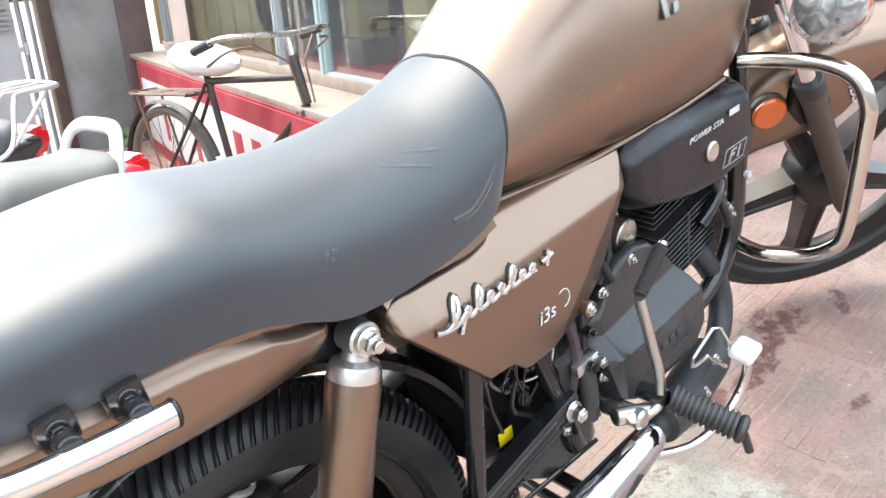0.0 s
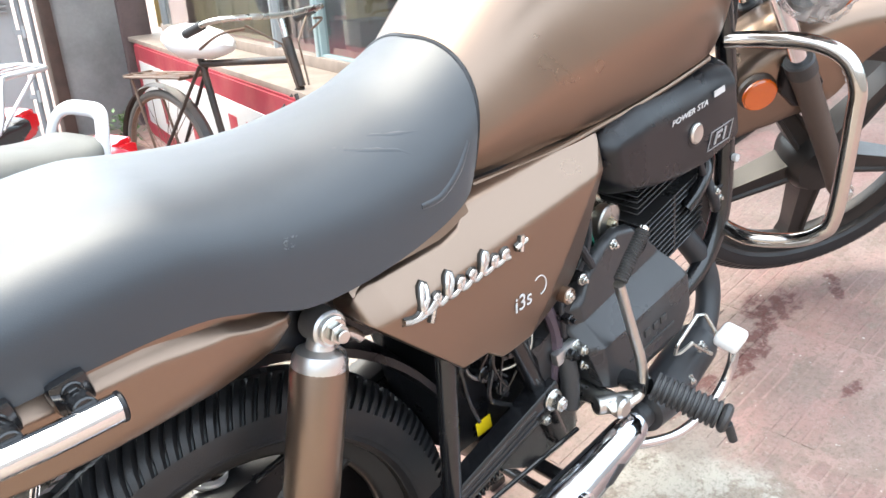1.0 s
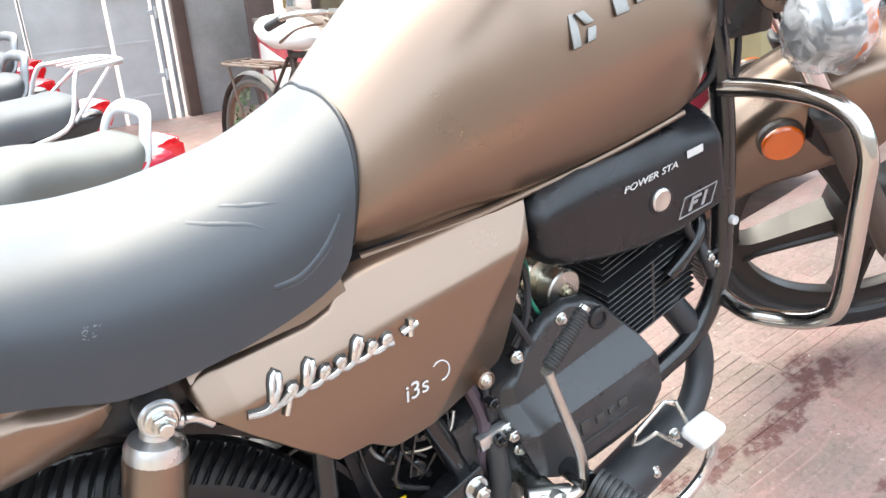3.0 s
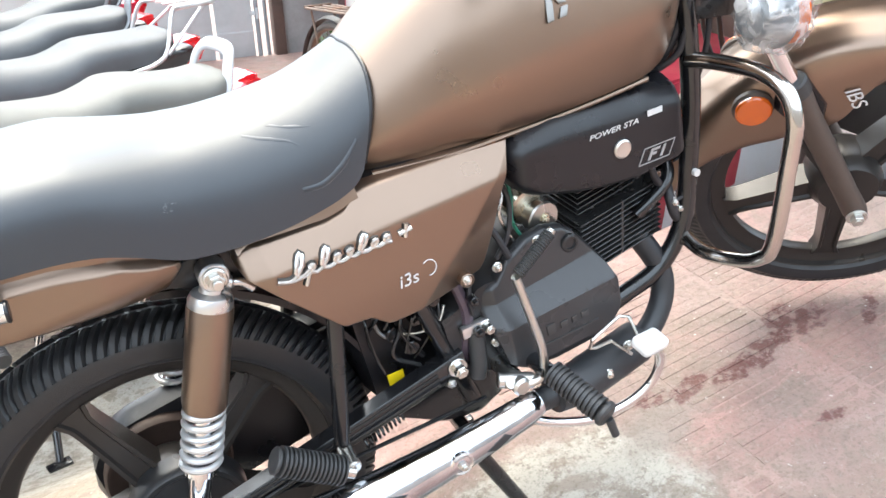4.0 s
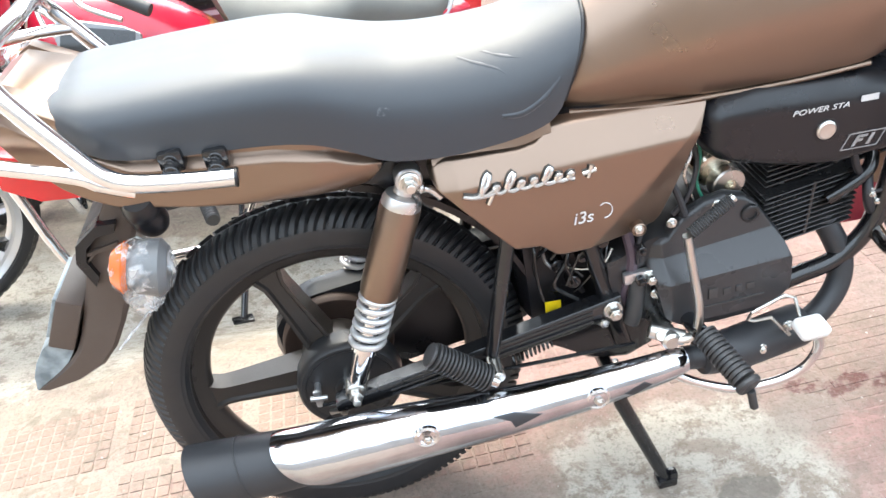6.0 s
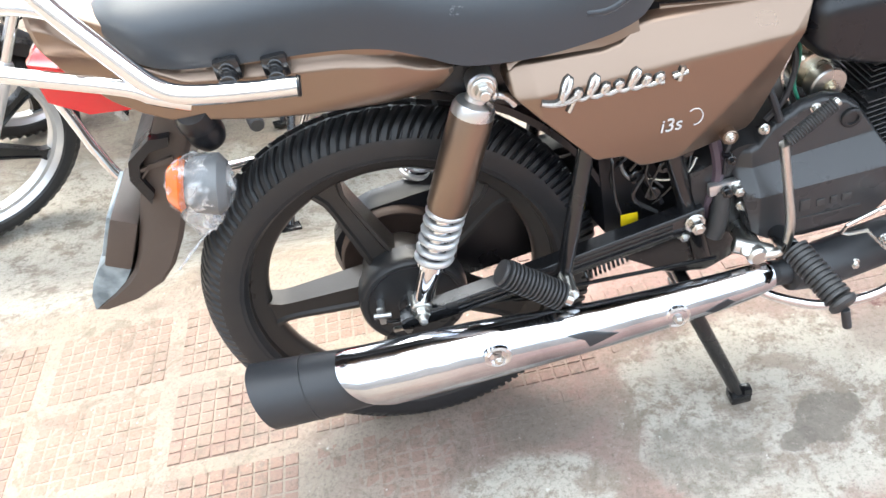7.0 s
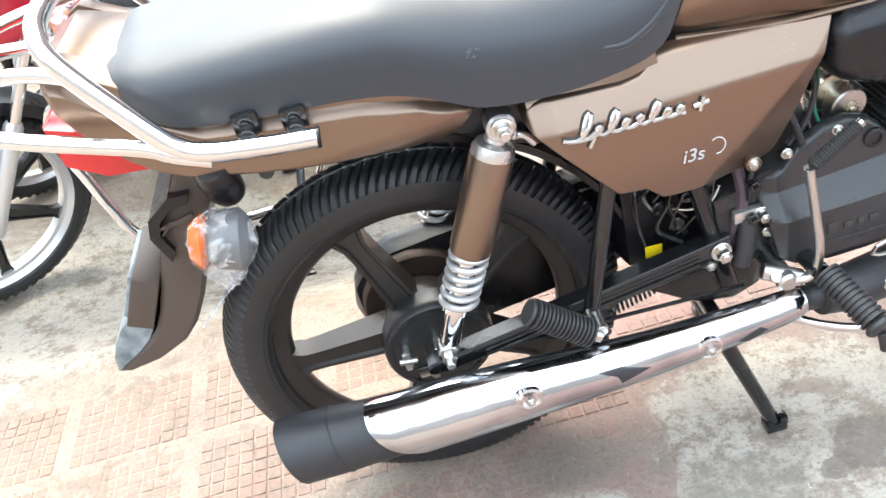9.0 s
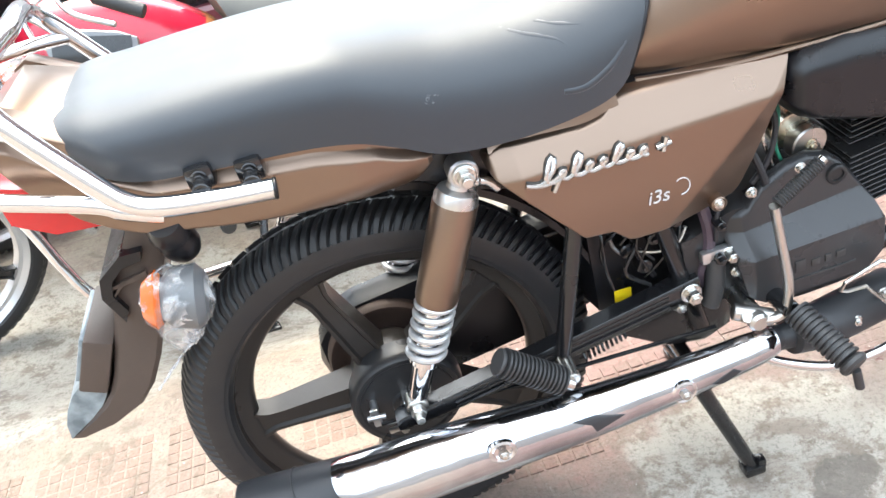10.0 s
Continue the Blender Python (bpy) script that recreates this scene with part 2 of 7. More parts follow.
def lathe(bm, profile, centre, axis="y", seg=48, closed=False):
    """Turns (radius, offset) pairs about an axis through centre."""
    c = Vector(centre)
    rings = []
    for k in range(seg):
        a = 2 * math.pi * k / seg
        u, v = math.cos(a), math.sin(a)
        rings.append([bm.verts.new(c + (Vector((r * u, o, r * v)) if axis == "y" else Vector((o, r * u, r * v)) if axis == "x" else Vector((r * u, r * v, o)))) for r, o in profile])
    m = len(profile)
    for k in range(seg):
        a, b = rings[k], rings[(k + 1) % seg]
        for i in range(m if closed else m - 1):
            bm.faces.new((a[i], a[(i + 1) % m], b[(i + 1) % m], b[i]))
    if not closed:
        bm.faces.new([r[0] for r in rings])
        bm.faces.new([r[-1] for r in rings])
    return bm


def rod(bm, a, b, r, seg=16, r2=None, bevel=0.0):
    """A cylinder from a to b with slightly rounded ends."""
    a, b = Vector(a), Vector(b)
    r2 = r if r2 is None else r2
    d = (b - a)
    e = min(bevel or 0.12 * r, d.length * 0.3)
    u = d.normalized()
    return tube(bm, [a, a + u * e * 0.02, a + u * e, b - u * e, b - u * e * 0.02, b], [r * 0.6, r - e, r, r2, r2 - e, r2 * 0.6], seg)


def box(bm, centre, size, bevel=0.003, m=None, seg=2):
    r = bmesh.ops.create_cube(bm, size=1.0, matrix=(m or Matrix()) @ Matrix.Translation(centre) @ Matrix.Diagonal((*size, 1)))
    if bevel:
        es = list({e for v in r["verts"] for e in v.link_edges})
        bmesh.ops.bevel(bm, geom=es, offset=bevel, segments=seg, affect="EDGES", profile=0.6)
    return bm


def lerp_table(table, x):
    """Smoothly interpolated columns of a table whose first column rises."""
    if x <= table[0][0]:
        return table[0][1:]
    for i in range(len(table) - 1):
        a, b = table[i], table[i + 1]
        if x <= b[0]:
            p = table[i - 1] if i else a
            q = table[i + 2] if i + 2 < len(table) else b
            t = (x - a[0]) / (b[0] - a[0])
            h = b[0] - a[0]
            out = []
            for k in range(1, len(a)):
                ma = (b[k] - p[k]) / (b[0] - p[0]) * h
                mb = (q[k] - a[k]) / (q[0] - a[0]) * h
                out.append((2 * t ** 3 - 3 * t * t + 1) * a[k] + (t ** 3 - 2 * t * t + t) * ma + (-2 * t ** 3 + 3 * t * t) * b[k] + (t ** 3 - t * t) * mb)
            return out
    return table[-1][1:]


def ease(a, b, v):
    t = max(0.0, min(1.0, (v - a) / (b - a)))
    return t * t * (3 - 2 * t)


def linear(table, x):
    return float(np.interp(x, [r[0] for r in table], [r[1] for r in table]))


def slab(bm, x0, x1, lower, upper, outer, inner, nx=40, nz=14, round_to=0.012, power=2.5, creases=()):
    """A bulged shell between the lower and the upper outline; outer(x, v) is the face, inner the flat back; the rim is rounded."""
    rows = []
    for i in range(nx + 1):
        x = x0 + (x1 - x0) * i / nx
        lo, hi = lower(x), upper(x)
        ends = max(0.0, 1 - (min(x - x0, x1 - x) / round_to if round_to else 1)) ** power
        row = [(x, inner, lo)]
        steps = [0.5 - 0.5 * math.cos(math.pi * k / nz) for k in range(nz + 1)]
        for c in creases:
            at = (c(x) - lo) / (hi - lo)
            if 0.02 < at < 0.98:
                steps[min(range(1, nz), key=lambda k: abs(steps[k] - at))] = at
        for v in steps:
            z = lo + (hi - lo) * v
            edge = max(0.0, 1 - min(v, 1 - v) * (hi - lo) / round_to) ** power
            y = outer(x, v) * (1 - max(edge, ends)) + (inner * 0.55 + outer(x, v) * 0.45) * max(edge, ends)
            row.append((x, y, z))
        row.append((x, inner, hi))
        rows.append(row)
    vs = [[bm.verts.new(q) for q in r] for r in rows]
    for a, b in zip(vs, vs[1:]):
        for k in range(len(a) - 1):
            bm.faces.new((a[k], a[k + 1], b[k + 1], b[k]))
        bm.faces.new((a[0], b[0], b[-1], a[-1]))
    for r in (vs[0], vs[-1]):
        bm.faces.new(r)
    return bm


def bolt(parent, at, r=0.009, d=(0, -1, 0), mat=None, name="bolt", washer=True, depth=0.012):
    """A hexagon bolt head on a washer."""
    bm = bmesh.new()
    a, u = Vector(at), Vector(d).normalized()
    if washer:
        rod(bm, a - u * 0.002, a + u * 0.002, r * 1.45, 20)
    rod(bm, a, a + u * depth, r, 6, bevel=r * 0.12)
    rod(bm, a + u * depth * 0.8, a + u * (depth + 0.003), r * 0.55, 12)
    return part(name, bm, mat or STEEL, parent)


def words(body, size, lean=0.0):
    """Printed words as a thin mesh in the xy plane."""
    cu = bpy.data.curves.new("words", "FONT")
    cu.body, cu.size, cu.extrude, cu.shear = body, size, 0.0004, lean
    ob = new("words", cu)
    me = bpy.data.meshes.new_from_object(ob.evaluated_get(bpy.context.evaluated_depsgraph_get()))
    bpy.data.objects.remove(ob)
    bm = bmesh.new()
    bm.from_mesh(me)
    return bm

# ---- the bronze motorcycle on its centre stand ----
def tyre_mesh(R, r_bead, w, treads=128, seg_per=6, groove=0.0085):
    """A tyre about the y axis: slanted tread blocks with open grooves, a rounded sidewall and a bead ridge."""
    half = [(r_bead, 0.36), (r_bead + 0.006, 0.455), (r_bead + 0.010, 0.462), (r_bead + 0.012, 0.478), (r_bead + (R - r_bead) * 0.45, 0.51), (R - 0.031, 0.485), (R - 0.0295, 0.478),
            (R - 0.017, 0.405), (R - 0.0085, 0.30), (R - 0.004, 0.19), (R - 0.001, 0.09), (R - 0.005, 0.045)]
    prof = [(r, -o * w) for r, o in half] + [(r, o * w) for r, o in half[::-1]]
    last = len(half)
    bm = bmesh.new()
    n = treads * seg_per
    rings = []
    for k in range(n):
        ring = []
        for i, (r, o) in enumerate(prof):
            a = 2 * math.pi * (k / n) + 0.20 * abs(o) / w
            rank = min(i, 2 * last - 1 - i)
            deep = {6: 0.75, 7: 1.0, 8: 1.0, 9: 0.9}.get(rank, 0.0) if k % seg_per < 2 else 0.0
            if rank in (9, 10) and (k + (seg_per if i < last else 0)) % (2 * seg_per) < 2:
                deep = 0.9
            rr = r - groove * deep
            ring.append(bm.verts.new((rr * math.cos(a), o, rr * math.sin(a))))
        rings.append(ring)
    for k in range(n):
        a, b = rings[k], rings[(k + 1) % n]
        for i in range(len(prof) - 1):
            bm.faces.new((a[i], a[i + 1], b[i + 1], b[i]))
    return bm


def spoke_mesh(r0, r1, w0, w1, t0, t1):
    """One cast spoke along +x with a raised rib on each edge."""
    bm = bmesh.new()
    rings = []
    for i in range(9):
        u = i / 8
        r = r0 + (r1 - r0) * u
        w = w0 + (w1 - w0) * u + 0.010 * max(0, (u - 0.8) / 0.2) ** 2
        t = t0 + (t1 - t0) * u
        e = min(0.006, w * 0.3)
        rings.append([(r, -t, -w), (r, -t, -w + e), (r, -t + 0.005, -w + e * 1.6), (r, -t + 0.005, w - e * 1.6), (r, -t, w - e), (r, -t, w),
                      (r, t, w), (r, t, w - e), (r, t - 0.005, w - e * 1.6), (r, t - 0.005, -w + e * 1.6), (r, t, -w + e), (r, t, -w)])
    return loft(bm, rings)


def cast_wheel(name, parent, m, R=0.311, w=0.092, rim_r=0.2405, count=5, phase=34.0, label=""):
    """A five-spoke cast wheel with its tyre, under a bike."""
    hub = part(name, lathe(bmesh.new(), [(0.02, -0.05), (0.05, -0.048), (0.062, -0.03), (0.064, 0.0), (0.062, 0.03), (0.05, 0.048), (0.02, 0.05)], (0, 0, 0)), ALLOY_DARK, parent, label, m=m)
    part("tyre", tyre_mesh(R, rim_r - 0.004, w), RUBBER, hub, "black rubber tyre with cut tread blocks", sharp=28)
    hw = w * 0.32
    prof = [(rim_r + 0.005, -hw - 0.004), (rim_r, -hw - 0.006), (rim_r - 0.005, -hw - 0.003), (rim_r - 0.007, -hw + 0.007), (rim_r - 0.019, -hw + 0.013), (rim_r - 0.026, -hw + 0.014), (rim_r - 0.032, -0.010),
            (rim_r - 0.034, 0), (rim_r - 0.032, 0.010), (rim_r - 0.026, hw - 0.014), (rim_r - 0.019, hw - 0.013), (rim_r - 0.007, hw - 0.007), (rim_r - 0.005, hw + 0.003), (rim_r, hw + 0.006), (rim_r + 0.005, hw + 0.004), (rim_r - 0.01, 0)]
    part("rim", lathe(bmesh.new(), prof, (0, 0, 0), seg=96, closed=True), ALLOY_DARK, hub, sharp=40)
    sp = None
    for k in range(count):
        a = radians(phase + 360 / count * k)
        if sp is None:
            sp = part("spoke", spoke_mesh(0.05, rim_r - 0.028, 0.0225, 0.0155, 0.026, 0.017), ALLOY_DARK, hub, m=Matrix.Rotation(-a, 4, "Y"))
            me = sp.data
        else:
            ob = new("spoke", me)
            ob.parent = hub
            ob.matrix_basis = Matrix.Rotation(-a, 4, "Y")
    return hub


SEAT = [(-0.238, 0.868, 0.8728, 0.055), (-0.225, 0.846, 0.88, 0.105), (-0.2, 0.824, 0.8817, 0.13), (-0.165, 0.806, 0.8798, 0.141), (-0.095, 0.795, 0.88, 0.147), (0.016, 0.783, 0.877, 0.15), (0.07, 0.77, 0.871, 0.149), (0.11, 0.75, 0.859, 0.147), (0.15, 0.726, 0.8482, 0.144), (0.187, 0.715, 0.8403, 0.141), (0.25, 0.708, 0.834, 0.138), (0.32, 0.71, 0.836, 0.134), (0.36, 0.717, 0.8482, 0.13), (0.38, 0.727, 0.857, 0.125), (0.391, 0.742, 0.858, 0.118), (0.396, 0.76, 0.852, 0.1)]


def seat_mesh(table, shear=0.50):
    bm = bmesh.new()
    rings = []
    x0, x1 = table[0][0], table[-1][0]
    for i in range(61):
        x = x0 + (x1 - x0) * (i / 60)
        zb, zt, w = lerp_table(table, x)
        s = max(0.0, min(1.0, (x - x1 + 0.16) / 0.16)) ** 1.4 * shear
        ring = []
        for k in range(29):
            a = math.pi * k / 28
            c, sn = math.cos(a), math.sin(a)
            y = -w * math.copysign(abs(c) ** (0.55 + 0.40 * ease(0.06, 0.36, x)), c)
            z = zb + (zt - zb) * (sn ** (0.62 + 0.16 * ease(0.06, 0.36, x)))
            y *= 1 - 0.05 * (1 - sn) ** 2
            back = 0.016 * max(0.0, (x - x1 + 0.10) / 0.10) ** 2 * (1 - abs(c)) ** 1.5
            ring.append((x + s * (z - zb) - back, y, z))
        rings.append(ring)
    return loft(bm, rings)


TANK = [(0.375, 0.720, 0.79, 0.088), (0.41, 0.714, 0.835, 0.108), (0.46, 0.711, 0.872, 0.122), (0.51, 0.709, 0.903, 0.132), (0.57, 0.708, 0.934, 0.150), (0.64, 0.709, 0.960, 0.164), (0.72, 0.710, 0.975, 0.172),
        (0.79, 0.713, 0.978, 0.172), (0.828, 0.728, 0.968, 0.162), (0.855, 0.757, 0.950, 0.143), (0.873, 0.80, 0.925, 0.110), (0.882, 0.84, 0.90, 0.06)]


def tank_mesh(table):
    bm = bmesh.new()
    rings = []
    x0, x1 = table[0][0], table[-1][0]
    for i in range(49):
        x = x0 + (x1 - x0) * i / 48
        zb, zt, w = lerp_table(table, x)
        h = zt - zb
        ring = []
        for k in range(41):
            a = math.pi * k / 40
            c, sn = math.cos(a), math.sin(a)
            y = -w * math.copysign(abs(c) ** 0.62, c)
            v = sn ** 0.95
            tuck = 0.80 + 0.20 * min(1.0, v / 0.32) ** 0.8
            ring.append((x, y * tuck, zb + h * v))
        ring += [(x, w * 0.55, zb + 0.012), (x, -w * 0.55, zb + 0.012)]
        rings.append(ring)
    return loft(bm, rings)


def pts_table(*pairs):
    return lambda x: linear(pairs, x)


def build_motorcycle():
    bike = thing("motorcycle", SITE.copy(), "matte bronze commuter motorcycle with black seat, parked on its centre stand", "motorcycle")

    rear = cast_wheel("rear_wheel", bike, pose(0.005, 0, 0.322), R=0.308, phase=36.5, label="dark five-spoke cast rear wheel")
    # drum brake plate with lever, axle nut
    plate = part("brake_plate", lathe(bmesh.new(), [(0.014, -0.066), (0.024, -0.066), (0.026, -0.061), (0.070, -0.057), (0.073, -0.060), (0.079, -0.060), (0.083, -0.055), (0.085, -0.045), (0.085, -0.02)], (0.016, 0, 0.312)), ENGINE_BLACK, bike)
    part("axle_nut", rod(bmesh.new(), (0.014, -0.060, 0.330), (0.014, -0.088, 0.330), 0.010, 6), STEEL, plate)
    bm = bmesh.new()
    rod(bm, (-0.034, -0.055, 0.332), (-0.034, -0.092, 0.332), 0.0055)
    box(bm, (-0.034, -0.088, 0.330), (0.012, 0.007, 0.032), 0.003)
    rod(bm, (-0.046, -0.090, 0.334), (-0.020, -0.090, 0.330), 0.0042)
    part("brake_lever", bm, ALLOY, plate)
    bm = bmesh.new()
    box(bm, (-0.006, -0.096, 0.304), (0.034, 0.005, 0.009), 0.002)
    rod(bm, (0.000, -0.092, 0.306), (0.000, -0.108, 0.306), 0.006, 6)
    part("anchor_link", bm, STEEL, plate)
    bm = bmesh.new()
    rod(bm, (-0.03, -0.094, 0.32), (0.46, -0.125, 0.32), 0.0032, 8)
    part("brake_rod", bm, BLACK_PAINT, bike)
    # chain case on the far side
    bm = bmesh.new()
    arc = [(0.005 - 0.106 * math.cos(radians(q)), 0.106 * math.sin(radians(q))) for q in range(0, 91, 9)]
    slab(bm, -0.101, 0.43, pts_table(*[(x, 0.322 - max(h, 0.004)) for x, h in arc], (0.30, 0.255), (0.43, 0.30)), pts_table(*[(x, 0.322 + max(h, 0.004)) for x, h in arc], (0.2, 0.446), (0.43, 0.46)), lambda x, v: 0.062, 0.10, 48, 8, round_to=0.008)
    part("chain_case", bm, BLACK_PLASTIC, bike)
    part("sprocket_cover", lathe(bmesh.new(), [(0.01, 0.056), (0.046, 0.056), (0.05, 0.048), (0.078, 0.048), (0.084, 0.044), (0.090, 0.044), (0.094, 0.050), (0.094, 0.064)], (0.005, 0, 0.322)), RUST, bike, "rust-brown sprocket drum")
    part("case_seam", tube(bmesh.new(), smooth_line([(0.10, 0.060, 0.425), (0.25, 0.060, 0.43), (0.40, 0.060, 0.43)], 4), 0.0035, 8), BLACK_PAINT, bike)

    # swing arm, both sides
    for s in (-1, 1):
        bm = bmesh.new()
        rings = []
        for x, z, y, h in ((-0.006, 0.331, -0.108, 0.008), (0.004, 0.332, -0.108, 0.012), (0.05, 0.337, -0.108, 0.0135), (0.2, 0.356, -0.107, 0.0165), (0.40, 0.385, -0.104, 0.018), (0.445, 0.391, -0.104, 0.02)):
            y = y * 1.0 if s < 0 else -y
            rings.append([(x, y - 0.012, z - h), (x, y + 0.012, z - h), (x, y + 0.015, z - h + 0.004), (x, y + 0.015, z + h - 0.004), (x, y + 0.012, z + h), (x, y - 0.012, z + h), (x, y - 0.015, z + h - 0.004), (x, y - 0.015, z - h + 0.004)])
        loft(bm, rings)
        arm = part("swing_arm", bm, BLACK_PAINT, bike)
        for up in (-0.008, 0.001, 0.009):
            part("pressed_rib", rod(bmesh.new(), (0.08, 0.1215 * s, 0.341 + up), (0.40, 0.1185 * s, 0.385 + up), 0.0030, 8), BLACK_PAINT, arm)
    bolt(bike, (0.431, -0.121, 0.391), 0.0105, depth=0.016, name="pivot_bolt")
    bolt(bike, (0.417, -0.105, 0.366), 0.008, depth=0.014, name="pivot_bolt")

    # shock absorbers
    for s in (-1, 1):
        top, low = Vector((0.174, 0.108 * s, 0.681)), Vector((0.028, 0.108 * s, 0.352))
        d = (low - top).normalized()
        bm = bmesh.new()
        tube(bm, [top + d * q for q in (0.036, 0.038, 0.044, 0.178, 0.186, 0.187)], [0.02, 0.026, 0.0285, 0.0285, 0.027, 0.02], 32)
        shock = part("shock_absorber", bm, BRONZE, bike, "bronze-sleeved rear shock absorber")
        bm = bmesh.new()
        tube(bm, [top + d * q for q in (0.012, 0.022, 0.026, 0.034, 0.042, 0.043)], [0.013, 0.015, 0.024, 0.0275, 0.0275, 0.02], 28)
        part("top_cap", bm, ALLOY, shock, "cast alloy cap")
        bm = bmesh.new()
        tube(bm, [top + Vector((0.0, q, 0)) for q in (-0.016, -0.0155, -0.013, 0.013, 0.0155, 0.016)], [0.010, 0.0165, 0.0185, 0.0185, 0.0165, 0.010], 28)
        part("eye", bm, ALLOY, shock)
        bm = bmesh.new()
        rod(bm, top + Vector((0, 0.016 * s, 0)), top + Vector((0, 0.021 * s, 0)), 0.0145, 24)
        rod(bm, top + Vector((0, 0.018 * s, 0)), top + Vector((0, 0.030 * s, 0)), 0.0105, 6)
        rod(bm, top + Vector((0, 0.026 * s, 0)), top + Vector((0, 0.037 * s, 0)), 0.0065, 14)
        part("top_nut", bm, STEEL, shock)
        side = d.cross(Vector((0, 1, 0))).normalized()
        up = d.cross(side)
        bm = bmesh.new()
        turns, n = 5.6, 130
        tube(bm, [top + d * (0.185 + 0.088 * i / n) + (side * math.cos(2 * math.pi * turns * i / n) + up * math.sin(2 * math.pi * turns * i / n)) * 0.0235 for i in range(n + 1)], 0.0048, 8)
        part("coil_spring", bm, SPRING, shock, "grey coil spring")
        bm = bmesh.new()
        tube(bm, [top + d * q for q in (0.16, 0.27, 0.272, 0.285, 0.288, 0.34, 0.35)], [0.012, 0.012, 0.021, 0.021, 0.0165, 0.0155, 0.012], 24)
        part("damper_tube", bm, CHROME, shock, "chrome damper body")
        bm = bmesh.new()
        rod(bm, low + Vector((0, -0.014, 0)), low + Vector((0, 0.014, 0)), 0.0155, 24)
        rod(bm, low + Vector((0, 0.014 * s, 0)), low + Vector((0, 0.026 * s, 0)), 0.011, 6)
        rod(bm, low + Vector((0, 0.024 * s, 0)), low + Vector((0, 0.038 * s, 0)), 0.0065, 12)
        part("lower_eye", bm, STEEL, shock)

    for s in (-1, 1):
        bm = bmesh.new()
        tube(bm, smooth_line([(0.176, 0.098 * s, 0.664), (0.190, 0.099 * s, 0.655), (0.202, 0.100 * s, 0.650), (0.212, 0.100 * s, 0.636)], 4), [0.009] * 5 + [0.006] * 8, 12)
        part("panel_clamp", bm, ALLOY, bike)
    # seat
    seat = part("seat", seat_mesh(SEAT), VINYL, bike, "black vinyl dual seat, softly creased, with a pale scuff mark")
    bm = bmesh.new()
    x1 = SEAT[-1][0]
    for xx, rr in ((x1 - 0.006, 0.0028),):
        zb, zt, w = lerp_table(SEAT, xx)
        sh = max(0.0, min(1.0, (xx - x1 + 0.16) / 0.16)) ** 1.4 * 0.50
        ring = []
        for k in range(29):
            a = math.pi * k / 28
            c, sn = math.cos(a), math.sin(a)
            z = zb + (zt - zb) * (sn ** 0.78)
            ring.append((xx + sh * (z - zb) - 0.0145 * (1 - abs(c)) ** 1.5, -w * math.copysign(abs(c) ** 0.95, c) * (1 - 0.05 * (1 - sn) ** 2), z))
        tube(bm, ring, rr, 8)
    part("piping", bm, BLACK_PLASTIC, seat)

    def on_seat(x, a):
        zb, zt, w = lerp_table(SEAT, x)
        c, sn = math.cos(a), math.sin(a)
        soft = ease(0.06, 0.36, x)
        z = zb + (zt - zb) * sn ** (0.62 + 0.16 * soft)
        lean = max(0.0, min(1.0, (x - x1 + 0.16) / 0.16)) ** 1.4 * 0.50 * (z - zb)
        return Vector((x + lean, -(w * c ** (0.55 + 0.40 * soft) * (1 - 0.05 * (1 - sn) ** 2) + 0.0002), z + 0.0002))
    rnd = random.Random(4)
    bm = bmesh.new()
    for k in range(16):
        x, a = 0.161 + rnd.uniform(-0.008, 0.008), 0.40 + rnd.uniform(-0.05, 0.05)
        tube(bm, [on_seat(x, a), on_seat(x + rnd.uniform(-0.003, 0.003), a + rnd.uniform(-0.02, 0.02))], rnd.uniform(0.0003, 0.0007), 6)
    part("scuff_mark", bm, SCUFF, seat, "pale scuff mark")
    # soft creases in the cover near the nose
    for line in (((0.255, 1.02), (0.275, 0.86), (0.300, 0.70), (0.312, 0.56)), ((0.300, 0.22), (0.325, 0.19), (0.350, 0.25), (0.366, 0.36)), ((0.285, 0.98), (0.305, 0.84), (0.325, 0.74))):
        pts = smooth_line([on_seat(x, a) + Vector((0.0, 0.0038, -0.0038)) for x, a in line], 6)
        part("crease", tube(bmesh.new(), pts, [0.0050 + 0.0007 * math.sin(math.pi * i / (len(pts) - 1)) for i in range(len(pts))], 8), VINYL, seat, sharp=80)
    # tank with badge blocks
    tank = part("fuel_tank", tank_mesh(TANK), BRONZE, bike, "matte bronze fuel tank")
    bm = bmesh.new()
    tube(bm, smooth_line([(0.40, -0.094, 0.713), (0.5, -0.112, 0.704), (0.6, -0.124, 0.703), (0.7, -0.134, 0.704), (0.79, -0.136, 0.706)], 5), 0.004, 8)
    part("tank_seam", bm, BRONZE, tank)

    # plain silver emblem: three slanted blocks and four short bars
    for x, z, w, h, sl in ((0.652, 0.850, 0.010, 0.032, 0.25), (0.666, 0.858, 0.011, 0.014, -0.5), (0.668, 0.842, 0.011, 0.013, 0.5), (0.707, 0.858, 0.017, 0.021, 0.12),
                           (0.732, 0.858, 0.016, 0.014, 0.12), (0.755, 0.859, 0.014, 0.014, 0.12), (0.777, 0.861, 0.016, 0.014, 0.12)):
        zb, zt, wd = lerp_table(TANK, x)
        v = (z - zb) / (zt - zb)
        c = math.sqrt(max(0.0, 1 - v ** (2 / 0.95))) ** 0.62
        mm = Matrix(((1, 0, sl, 0), (0, 1, 0, 0), (0, 0, 1, 0), (0, 0, 0, 1)))
